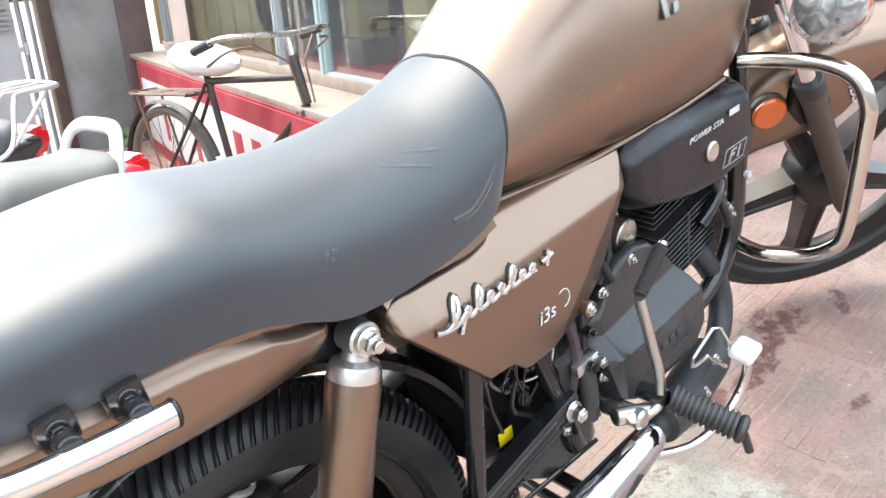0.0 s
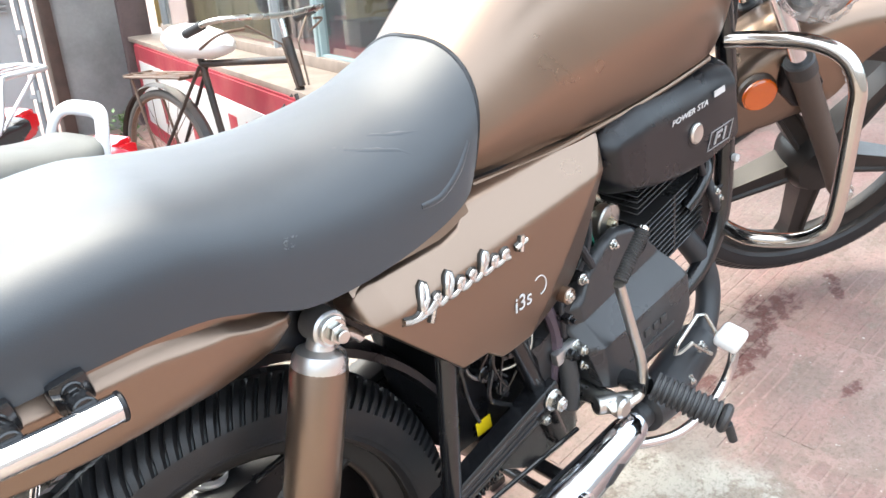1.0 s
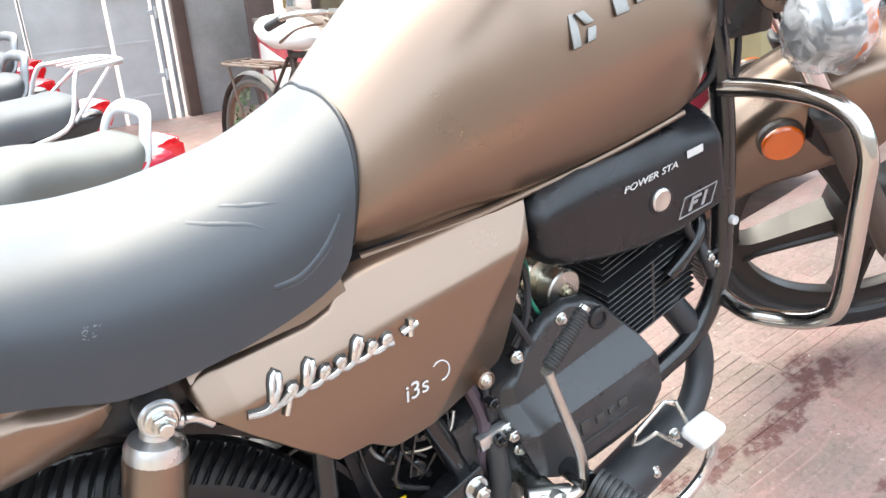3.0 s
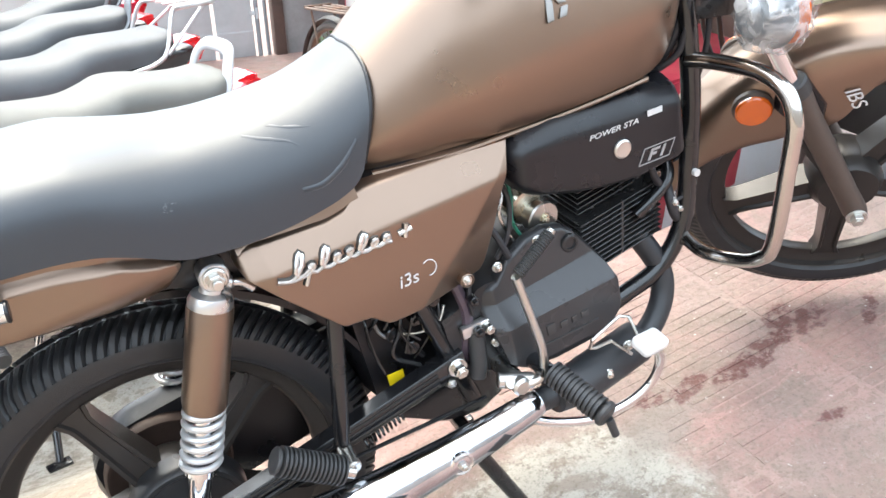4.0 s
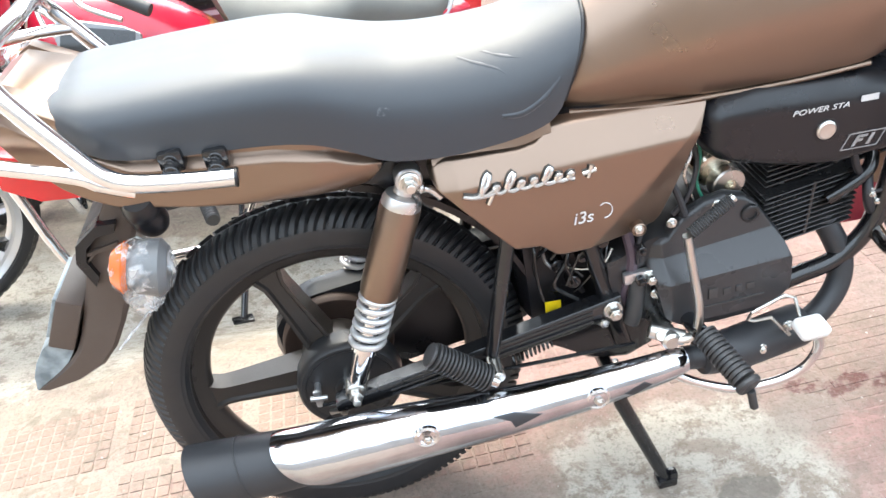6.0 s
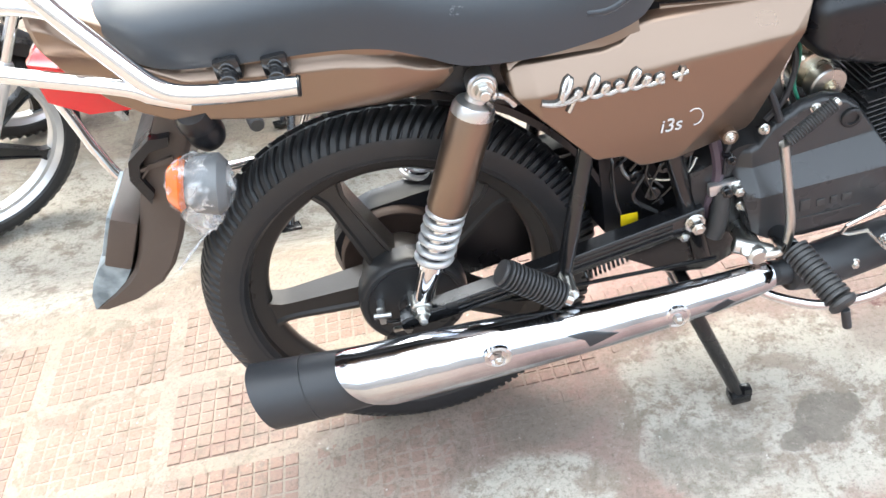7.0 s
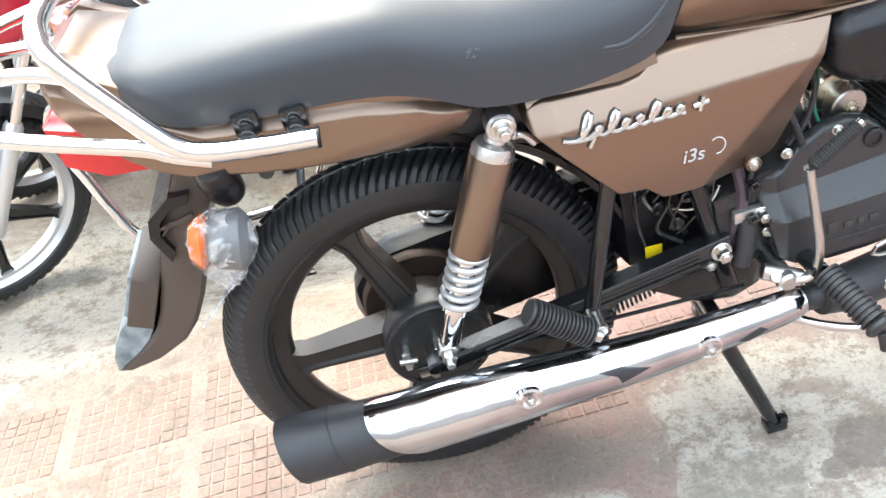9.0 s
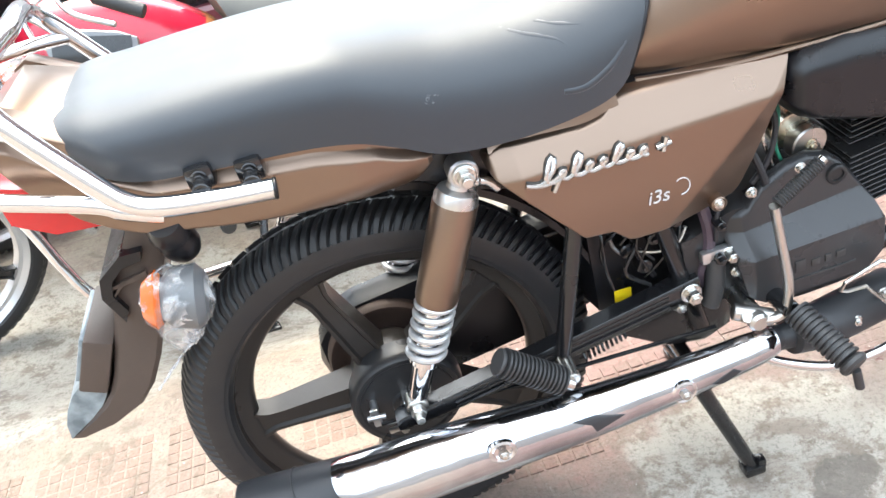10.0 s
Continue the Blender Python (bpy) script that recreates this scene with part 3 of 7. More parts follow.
        part("emblem_bar", box(bmesh.new(), (0, 0, 0), (w, 0.004, h), 0.0015, mm, 2), EMBLEM, tank, m=pose(x, -wd * c - 0.001, z, -24, 2, 0))
    # side panels
    low = pts_table((0.202, 0.676), (0.206, 0.664), (0.296, 0.548), (0.332, 0.543), (0.352, 0.5215), (0.362, 0.519), (0.453, 0.516), (0.503, 0.519), (0.511, 0.529), (0.547, 0.631), (0.576, 0.694), (0.584, 0.702))
    upp = pts_table((0.202, 0.680), (0.207, 0.697), (0.215, 0.702), (0.226, 0.704), (0.32, 0.697), (0.344, 0.700), (0.358, 0.709), (0.368, 0.714), (0.46, 0.711), (0.584, 0.706))

    def panel_y(x, z):
        y = -0.1455 + 0.030 * max(0.0, (z - 0.662) / 0.045) ** 1.1
        y += 0.27 * max(0.0, x - (0.478 + (z - 0.60) * 1.02))
        y += 0.25 * max(0.0, 0.235 - x)
        return y + 0.007 * max(0.0, (0.6 - z) / 0.08) ** 2

    def face(x, v):
        return panel_y(x, low(x) + (upp(x) - low(x)) * v)
    for s in (1, -1):
        bm = bmesh.new()
        slab(bm, 0.202, 0.584, low, upp, face, -0.086, 160, 60, round_to=0.007)
        if s < 0:
            bmesh.ops.scale(bm, vec=(1, -1, 1), verts=bm.verts)
        panel = part("side_panel", bm, BRONZE, bike, "matte bronze side panel with silver script badge" if s > 0 else "", sharp=50)
        if s > 0:
            main_panel = panel
        # bronze strip that closes the gap below the seat
        bm = bmesh.new()
        slab(bm, 0.204, 0.372, pts_table((0.204, 0.690), (0.32, 0.688), (0.372, 0.700)), pts_table((0.204, 0.706), (0.30, 0.716), (0.35, 0.727), (0.372, 0.728)), lambda x, v: -0.121 + 0.010 * v, -0.09, 40, 12, round_to=0.004)
        if s < 0:
            bmesh.ops.scale(bm, vec=(1, -1, 1), verts=bm.verts)
        part("seat_trim", bm, BRONZE, bike)
    # flowing silver badge with a dark edge: one plain wavy ribbon over a swash, and a cross
    tall = (0.026, 0.011, 0.022, 0.011, 0.011, 0.020, 0.010, 0.009, 0.008)
    wave = []
    for i in range(8 * 12 + 1):
        k, turn = divmod(i, 12)
        a = 2 * math.pi * turn / 12
        z = (tall[k] * (1 - turn / 12) + tall[k + 1] * turn / 12 if turn > 8 else tall[k]) * (1 - math.cos(a)) / 2
        wave.append((0.252 + 0.0166 * i / 12 + 0.0070 * math.sin(a) + 0.55 * z, 0.6500 - 0.0006 * k + z))
    for mat_, r, lift, nm in ((BADGE_EDGE, 0.0049, 0.0000, "badge_edge"), (BADGE, 0.0034, 0.0024, "badge_ribbon")):
        def on_panel(pts):
            return [(x, panel_y(x, z) - lift, z) for x, z in pts]
        bm = bmesh.new()
        tube(bm, on_panel(wave), r, 8)
        tube(bm, smooth_line(on_panel(((0.237, 0.656), (0.250, 0.651), (0.266, 0.650), (0.284, 0.659)), ), 5), r, 8)
        tube(bm, on_panel(((0.268, 0.636), (0.279, 0.655))), r * 0.9, 8)
        tube(bm, on_panel(((0.396, 0.649), (0.414, 0.651))), r * 0.95, 8)
        tube(bm, on_panel(((0.4030, 0.642), (0.4085, 0.659))), r * 0.95, 8)
        part(nm, bm, mat_, main_panel)
    # small printed mark and ring near the screw
    part("printed_word", words("i3s", 0.026, 0.2), WHITE_PRINT, main_panel, m=pose(0.377, -0.1465, 0.573, 90, 2, 0))
    bm = bmesh.new()
    tube(bm, [(0.423 + 0.010 * math.cos(a), -0.1455, 0.584 + 0.0115 * math.sin(a)) for a in (radians(q) for q in range(-100, 130, 12))], 0.0008, 6)
    part("printed_ring", bm, WHITE_PRINT, main_panel)
    bm = bmesh.new()
    lathe(bm, [(0.0105, -0.110), (0.0105, -0.1400), (0.009, -0.1412), (0.0075, -0.139)], (0.471, 0, 0.535), seg=24)
    part("screw_cup", bm, BRONZE, main_panel)
    bolt(main_panel, (0.471, -0.1385, 0.535), 0.005, depth=0.005, name="panel_screw")

    # tail cowl, both sides, and rear top
    tl = pts_table((-0.292, 0.872), (-0.287, 0.85), (-0.27, 0.815), (-0.235, 0.768), (-0.21, 0.748), (-0.184, 0.733), (-0.1, 0.711), (-0.039, 0.697), (0.053, 0.681), (0.105, 0.674), (0.125, 0.679), (0.145, 0.700), (0.151, 0.71))
    tu = pts_table((-0.292, 0.882), (-0.287, 0.897), (-0.27, 0.905), (-0.2, 0.86), (-0.15, 0.815), (0.02, 0.792), (0.085, 0.770), (0.13, 0.735), (0.151, 0.714))

    def tface(x, v):
        h = tu(x) - tl(x)
        z = tl(x) + h * v
        y = -0.126 + 0.06 * max(0.0, (-0.16 - x)) ** 1.0 + 0.12 * max(0.0, x - 0.06)
        y += min(0.009, max(0.0, v - 0.62) * h * 0.7)
        y += 0.02 * max(0.0, (0.72 - z) / 0.04) ** 2
        return y
    for s in (1, -1):
        bm = bmesh.new()
        slab(bm, -0.292, 0.151, tl, tu, tface, -0.07, 80, 60, round_to=0.010)
        if s < 0:
            bmesh.ops.scale(bm, vec=(1, -1, 1), verts=bm.verts)
        part("tail_cowl", bm, BRONZE, bike, "matte bronze tail cowl" if s > 0 else "", sharp=24)
    bm = bmesh.new()
    rings = []
    for x, z0, z1, w in ((-0.302, 0.85, 0.875, 0.05), (-0.295, 0.83, 0.893, 0.075), (-0.27, 0.80, 0.902, 0.088), (-0.2, 0.79, 0.875, 0.09)):
        rings.append([(x, -w, z0), (x, -w, z1 - 0.015), (x, -w * 0.7, z1), (x, w * 0.7, z1), (x, w, z1 - 0.015), (x, w, z0)])
    loft(bm, rings)
    part("tail_top", bm, BRONZE, bike)

    # grab rail
    R1 = smooth_line([(-0.026, -0.170, 0.766), (-0.08, -0.170, 0.774), (-0.14, -0.169, 0.786), (-0.168, -0.167, 0.800), (-0.19, -0.164, 0.828), (-0.243, -0.152, 0.913), (-0.256, -0.125, 0.942), (-0.252, -0.085, 0.955),
                      (-0.245, 0.0, 0.958), (-0.252, 0.085, 0.955), (-0.256, 0.125, 0.942), (-0.243, 0.149, 0.913), (-0.19, 0.155, 0.826), (-0.168, 0.157, 0.797), (-0.14, 0.158, 0.782), (-0.021, 0.158, 0.761)], 6)
    bm = bmesh.new()
    tube(bm, R1, 0.0115, 16)
    rail = part("grab_rail", bm, CHROME, bike, "polished steel grab rail with black brackets")
    bm = bmesh.new()
    tube(bm, smooth_line([(-0.14, -0.169, 0.776), (-0.175, -0.168, 0.793), (-0.205, -0.163, 0.810), (-0.33, -0.135, 0.846), (-0.41, -0.10, 0.87), (-0.44, -0.04, 0.88), (-0.44, 0.04, 0.88), (-0.41, 0.10, 0.87), (-0.33, 0.135, 0.846), (-0.205, 0.157, 0.808)], 6), 0.0095, 14)
    part("luggage_bar", bm, CHROME, rail)
    bm = bmesh.new()
    tube(bm, smooth_line([(-0.235, -0.148, 0.895), (-0.29, -0.12, 0.905), (-0.38, -0.08, 0.905), (-0.42, 0.0, 0.905), (-0.38, 0.08, 0.905), (-0.29, 0.12, 0.905), (-0.235, 0.148, 0.895)], 6), 0.0085, 12)
    part("luggage_bar", bm, CHROME, rail)
    for x, z in ((-0.045, 0.779), (-0.096, 0.788)):
        bm = bmesh.new()
        box(bm, (x, -0.135, z + 0.004), (0.030, 0.03, 0.028), 0.006)
        rod(bm, (x, -0.12, z), (x, -0.168, z - 0.002), 0.010)
        br = part("rail_bracket", bm, BLACK_PAINT, rail)
        bolt(br, (x, -0.15, z + 0.006), 0.006, mat=BLACK_PAINT, washer=True, depth=0.006)
    bm = bmesh.new()
    rod(bm, (-0.027, -0.170, 0.7662), (-0.022, -0.170, 0.7652), 0.0122)
    part("end_plug", bm, BLACK_PLASTIC, rail)

    # rear mudguard, number plate holder, tail lamp, wrapped indicator
    bm = bmesh.new()
    rings = []
    for xr, zr, xl, zl, w in ((-0.150, 0.740, -0.205, 0.750, 0.078), (-0.171, 0.708, -0.218, 0.724, 0.080), (-0.201, 0.661, -0.262, 0.660, 0.083), (-0.222, 0.605, -0.290, 0.600, 0.085), (-0.252, 0.550, -0.316, 0.545, 0.087),
                              (-0.278, 0.512, -0.334, 0.518, 0.088), (-0.306, 0.486, -0.352, 0.502, 0.088), (-0.348, 0.468, -0.374, 0.488, 0.087), (-0.395, 0.462, -0.402, 0.472, 0.085), (-0.413, 0.462, -0.415, 0.467, 0.078)):
        e = 0.12
        rx, rz, lx, lz = xr + (xl - xr) * e, zr + (zl - zr) * e, xl + (xr - xl) * e, zl + (zr - zl) * e
        rings.append([(xr, -w * 0.94, zr), (rx, -w, rz), (lx, -w, lz), (xl, -w * 0.94, zl), (xl, w * 0.94, zl), (lx, w, lz), (rx, w, rz), (xr, w * 0.94, zr)])
    loft(bm, rings)
    guard = part("rear_mudguard", bm, BROWN_PLASTIC, bike, "dark brown plastic rear mudguard")
    bm = bmesh.new()
    box(bm, (0, 0, 0), (0.035, 0.125, 0.080), 0.004)
    holder = part("plate_holder", bm, BROWN_PLASTIC, guard, m=pose(-0.330, -0.028, 0.566, 0, 30, 0))
    part("lamp_cover", box(bmesh.new(), (0, 0, 0), (0.006, 0.110, 0.066), 0.002), DUSTY_STRIP, holder, m=pose(-0.0195, 0, 0.004))
    bm = bmesh.new()
    fold = ((-0.207, 0.704), (-0.232, 0.706), (-0.266, 0.684), (-0.275, 0.659), (-0.264, 0.618), (-0.255, 0.632), (-0.262, 0.658), (-0.255, 0.676), (-0.236, 0.690), (-0.212, 0.692))
    loft(bm, [[(x, y, z) for x, z in fold] for y in (-0.094, 0.094)])
    part("plate_bracket", bm, BLACK_PLASTIC, guard, "folded dark plate bracket", sharp=20)
    bm = bmesh.new()
    loft(bm, [[(x, y, z) for x, z in ((-0.268, 0.664), (-0.262, 0.668), (-0.214, 0.676), (-0.215, 0.668))] for y in (-0.091, -0.086)])
    loft(bm, [[(x, y, z) for x, z in ((-0.268, 0.650), (-0.262, 0.654), (-0.238, 0.672), (-0.246, 0.672))] for y in (-0.091, -0.086)])
    part("bracket_rib", bm, BROWN_PLASTIC, guard)
    bm = bmesh.new()
    pad = ((-0.412, 0.466), (-0.407, 0.490), (-0.395, 0.512), (-0.378, 0.532), (-0.360, 0.545), (-0.345, 0.548), (-0.336, 0.538), (-0.339, 0.518), (-0.353, 0.502), (-0.373, 0.488), (-0.402, 0.472))
    loft(bm, [[(x, y, z) for x, z in pad] for y in (-0.083, -0.0815, 0.0815, 0.083)])
    part("reflector_strip", bm, DUSTY_STRIP, guard, "dusty silver reflective strip")
    bm = bmesh.new()
    rings = []
    for x, z0, z1, w in ((-0.225, 0.735, 0.80, 0.085), (-0.28, 0.745, 0.815, 0.09), (-0.325, 0.765, 0.825, 0.075), (-0.335, 0.785, 0.82, 0.05)):
        rings.append([(x, -w, z0 + 0.01), (x, -w, z1), (x, w, z1), (x, w, z0 + 0.01), (x + 0.01, w * 0.8, z0), (x + 0.01, -w * 0.8, z0)])
    loft(bm, rings)
    part("tail_lamp", bm, RED_LENS, bike, "red tail lamp under cling film")
    ind = part("rear_indicator", lathe(bmesh.new(), [(0.020, -0.03), (0.023, -0.02), (0.023, -0.004), (0.020, 0.0), (0.020, 0.006), (0.024, 0.010), (0.024, 0.018), (0.018, 0.03)], (0, 0, 0), "z", seg=24), BLACK_PLASTIC, bike, "orange rear indicator still wrapped in clear film", m=pose(-0.160, -0.106, 0.716, 28, 0, 0))
    ind_at = (pose(-0.160, -0.106, 0.716, 28, 0, 0)).inverted()
    bm = bmesh.new()
    rod(bm, (-0.192, -0.15, 0.668), (-0.146, -0.15, 0.655), 0.034, 24, r2=0.038, bevel=0.010)
    part("housing", bm, LAMP_GREY, ind, m=ind_at)
    bm = bmesh.new()
    rod(bm, (-0.212, -0.15, 0.674), (-0.192, -0.15, 0.668), 0.028, 24, r2=0.0345, bevel=0.008)
    part("lens", bm, AMBER, ind, m=ind_at)
    film = bmesh.new()
    bmesh.ops.create_icosphere(film, subdivisions=5, radius=0.043, matrix=Matrix.Translation((-0.178, -0.15, 0.662)))
    for v in film.verts:
        c = Vector((-0.178, -0.15, 0.662))
        d = v.co - c
        k = 1 + 0.10 * noise.noise(d * 60) + 0.07 * noise.noise(d * 140) + 0.03 * noise.noise(d * 330)
        d = Vector((d.x * 0.95, d.y * 0.90, d.z * 0.92)) * k
        if d.z < -0.014:
            d.z *= 1.0 + 26.0 * (-0.014 - d.z)
            d.x += (d.z + 0.014) * 0.25
            d.y *= 0.8
        v.co = c + d
    part("wrapping_film", film, WRAP, ind, "crumpled clear wrapping film", sharp=80, m=ind_at)
    # torn tail of the film hanging down
    bm = bmesh.new()
    rows = []
    for i in range(25):
        u = i / 24
        c = Vector((-0.170 - 0.075 * u ** 1.4, -0.158 - 0.006 * math.sin(u * 7), 0.628 - 0.070 * u))
        wd = 0.034 * (1 - u) ** 1.3 + 0.004
        rows.append([bm.verts.new(c + Vector((wd * (k / 6 - 0.5) * 1.2, 0.008 * noise.noise(Vector((i * 0.5, k * 0.9, 2.0))), wd * (k / 6 - 0.5) * 0.7 + 0.005 * noise.noise(Vector((i * 0.6, k * 0.7, 5.0)))))) for k in range(7)])
    for a, b in zip(rows, rows[1:]):
        for k in range(6):
            bm.faces.new((a[k], a[k + 1], b[k + 1], b[k]))
    part("film_tail", bm, WRAP, ind, sharp=80, m=ind_at)

    # guard tubes beyond the rear wheel
    bm = bmesh.new()
    tube(bm, smooth_line([(-0.30, 0.13, 0.80), (-0.40, 0.15, 0.76), (-0.422, 0.16, 0.705), (-0.413, 0.16, 0.634), (-0.405, 0.16, 0.579), (-0.393, 0.16, 0.53), (-0.37, 0.16, 0.508), (-0.28, 0.155, 0.50), (-0.12, 0.15, 0.50), (0.02, 0.14, 0.52), (0.10, 0.135, 0.60)], 6), 0.0085, 14)
    guard = part("leg_screen", bm, CHROME, bike, "chromed side guard over the far side of the wheel")
    bm = bmesh.new()
    for pts in ([(-0.10, 0.15, 0.52), (-0.04, 0.155, 0.60), (0.03, 0.15, 0.56), (0.05, 0.15, 0.51)], [(-0.06, 0.15, 0.51), (0.0, 0.155, 0.57), (0.07, 0.145, 0.53)]):
        tube(bm, smooth_line(pts, 6), 0.0055, 10)
    part("screen_loop", bm, CHROME, guard)
    # far rear indicator, wrapped too
    far = part("rear_indicator", rod(bmesh.new(), (-0.15, 0.07, 0.735), (-0.155, 0.125, 0.70), 0.02, 16), BLACK_PLASTIC, bike)
    part("housing", rod(bmesh.new(), (-0.175, 0.15, 0.668), (-0.147, 0.15, 0.660), 0.036, 20, r2=0.040, bevel=0.006), SILVER_PAINT, far)
    part("lens", rod(bmesh.new(), (-0.195, 0.15, 0.674), (-0.175, 0.15, 0.668), 0.028, 20, r2=0.036, bevel=0.006), AMBER, far)

    # muffler
    mc = [(0.53, 0.308, 0.016), (0.50, 0.306, 0.020), (0.45, 0.301, 0.023), (0.36, 0.296, 0.027), (0.25, 0.294, 0.032), (0.1, 0.299, 0.040), (-0.08, 0.301, 0.0445), (-0.165, 0.305, 0.0485), (-0.214, 0.308, 0.050)]
    mc = mc[::-1]
    bm = bmesh.new()
    rings = []
    for i in range(41):
        x = -0.218 + (0.53 + 0.218) * i / 40
        z, r = lerp_table(mc, x)
        tilt = 0.35 * max(0.0, 1 - i / 6)
        rings.append([(x + (math.sin(a) * r) * -tilt * 0.8 + 0.0, -0.17 + math.cos(a) * r, z + math.sin(a) * r) for a in (2 * math.pi * k / 36 for k in range(36))])
    loft(bm, rings, cap=False)
    bmesh.ops.holes_fill(bm, edges=[e for e in bm.edges if e.is_boundary], sides=60)
    muffler = part("muffler", bm, MATT_BLACK, bike, "matte black muffler with a chrome heat shield")
    bm = bmesh.new()
    tube(bm, [(-0.150 - 0.008 * math.sin(a), -0.17 + 0.0483 * math.cos(a), 0.3045 + 0.0483 * math.sin(a)) for a in (2 * math.pi * k / 40 for k in range(40))], 0.0012, 6, closed=True)
    part("seam", bm, MATT_BLACK, muffler)
    bm = bmesh.new()
    rings = []
    for i in range(57):
        u = i / 56
        ring = []
        for k in range(25):
            w = k / 24
            x_rear = -0.105 + 0.10 * max(0.0, (w - 0.30) / 0.70) ** 1.6 + 0.004 * (1 - min(1, w / 0.2))
            x_front = 0.520 - 0.06 * max(0.0, (w - 0.75) / 0.25)
            x = x_rear + (x_front - x_rear) * u
            z, r = lerp_table(mc, x)
            top_a = 112 - 10 * u
            bot_a = -72 + 22 * u
            a = radians(top_a + (bot_a - top_a) * w)
            rim = min(w, 1 - w) * 24
            rr = r + 0.005 - (0.003 if rim < 1 else 0) + 0.003 * math.sin(math.pi * w)
            edge = min(u, 1 - u) * 56
            rr -= 0.003 if edge < 1 else 0
            ring.append((x, -0.17 - math.cos(a) * rr, z + math.sin(a) * rr))
        rings.append(ring)
    loft(bm, rings, cap=False, close=False)
    shield = part("heat_shield", bm, SHIELD_CHROME, muffler, "mirror-bright chrome heat shield", sharp=60)
    for at in ((0.375, -0.2015, 0.300), (0.118, -0.219, 0.326)):
        bm = bmesh.new()
        lathe(bm, [(0.019, at[1] + 0.004), (0.019, at[1] - 0.001), (0.016, at[1] - 0.003), (0.013, at[1] - 0.001), (0.012, at[1] + 0.003)], (at[0], 0, at[2]), seg=28)
        cup = part("shield_cup", bm, CHROME, shield)
        bolt(cup, (at[0], at[1] - 0.001, at[2]), 0.007, depth=0.008, washer=False)
    # dark slots pressed into the shield, following its curve
    for outline in (((0.212, 0.320), (0.25, 0.318), (0.297, 0.303), (0.246, 0.290), (0.240, 0.306)), ((0.412, 0.297), (0.43, 0.306), (0.449, 0.312), (0.461, 0.302), (0.428, 0.289))):
        bm = bmesh.new()
        cx, cz = sum(q[0] for q in outline) / 5, sum(q[1] for q in outline) / 5

        def on_shield(x, z, out):
            zc, r = lerp_table(mc, x)
            return (x, -0.17 - math.sqrt(max((r + 0.0082) ** 2 - (z - zc) ** 2, 1e-6)) - out, z)
        steps = 5
        rings = []
        for i in range(steps + 1):
            u = max(0.02, i / steps)
            ring = []
            for k in range(5):
                for f in (0.0, 0.25, 0.5, 0.75):
                    q0, q1 = outline[k], outline[(k + 1) % 5]
                    ex, ez = q0[0] + (q1[0] - q0[0]) * f, q0[1] + (q1[1] - q0[1]) * f
                    ring.append(on_shield(cx + (ex - cx) * u, cz + (ez - cz) * u, 0.0006 if i < steps else -0.002))
            rings.append(ring)
        loft(bm, rings)
        part("shield_slot", bm, MATT_BLACK, shield)
    # exhaust pipe and its cover
    bm = bmesh.new()
    tube(bm, smooth_line([(0.775, -0.06, 0.46), (0.79, -0.075, 0.42), (0.805, -0.095, 0.37), (0.795, -0.11, 0.325), (0.755, -0.125, 0.29), (0.69, -0.14, 0.275), (0.60, -0.155, 0.285), (0.52, -0.168, 0.306)], 6), 0.0185, 20)
    pipe = part("exhaust_pipe", bm, MATT_BLACK, bike)
    bm = bmesh.new()
    tube(bm, [(0.735, -0.128, 0.286), (0.733, -0.128, 0.285), (0.72, -0.131, 0.282), (0.60, -0.154, 0.286), (0.55, -0.162, 0.297), (0.548, -0.162, 0.297)], [0.02, 0.031, 0.034, 0.034, 0.029, 0.018], 24)
    cover = part("pipe_cover", bm, MATT_BLACK, pipe)
    for q in ((0.640, -0.176, 0.294), (0.686, -0.166, 0.318)):
        bolt(cover, q, 0.006, d=(0, -1, 0.15), depth=0.006)

    # engine
    bm = bmesh.new()
    slab(bm, 0.42, 0.72, pts_table((0.42, 0.40), (0.48, 0.33), (0.6, 0.30), (0.70, 0.32), (0.72, 0.36)), pts_table((0.42, 0.46), (0.5, 0.51), (0.62, 0.50), (0.72, 0.43)), lambda x, v: -0.105, 0.11, 24, 10)
    engine = part("engine", bm, ENGINE_BLACK, bike, "black air-cooled single-cylinder engine")
    elow = pts_table((0.486, 0.465), (0.490, 0.445), (0.495, 0.412), (0.504, 0.360), (0.53, 0.342), (0.58, 0.328), (0.635, 0.330), (0.672, 0.342), (0.694, 0.366), (0.705, 0.395))
    eup = pts_table((0.486, 0.475), (0.496, 0.485), (0.522, 0.492), (0.545, 0.515), (0.585, 0.533), (0.613, 0.537), (0.643, 0.526), (0.660, 0.511), (0.692, 0.458), (0.705, 0.40))

    def eface(x, v):
        z = elow(x) + (eup(x) - elow(x)) * v
        y = -0.146
        band, top = 0.431 + 0.02 * (x - 0.62), 0.465 + 0.05 * (x - 0.62)
        y += 0.95 * (min(max(z, band), top) - band) + 0.16 * max(0.0, z - top)
        y += 0.7 * max(0.0, 0.512 - x)
        y += 0.5 * max(0.0, 0.352 - z)
        return y
    bm = bmesh.new()
    slab(bm, 0.486, 0.705, elow, eup, eface, -0.09, 120, 64, round_to=0.010, creases=(lambda x: 0.431 + 0.02 * (x - 0.62), lambda x: 0.465 + 0.05 * (x - 0.62)))
    cover = part("clutch_cover", bm, COVER_BLACK, engine, "satin black clutch cover", sharp=28)
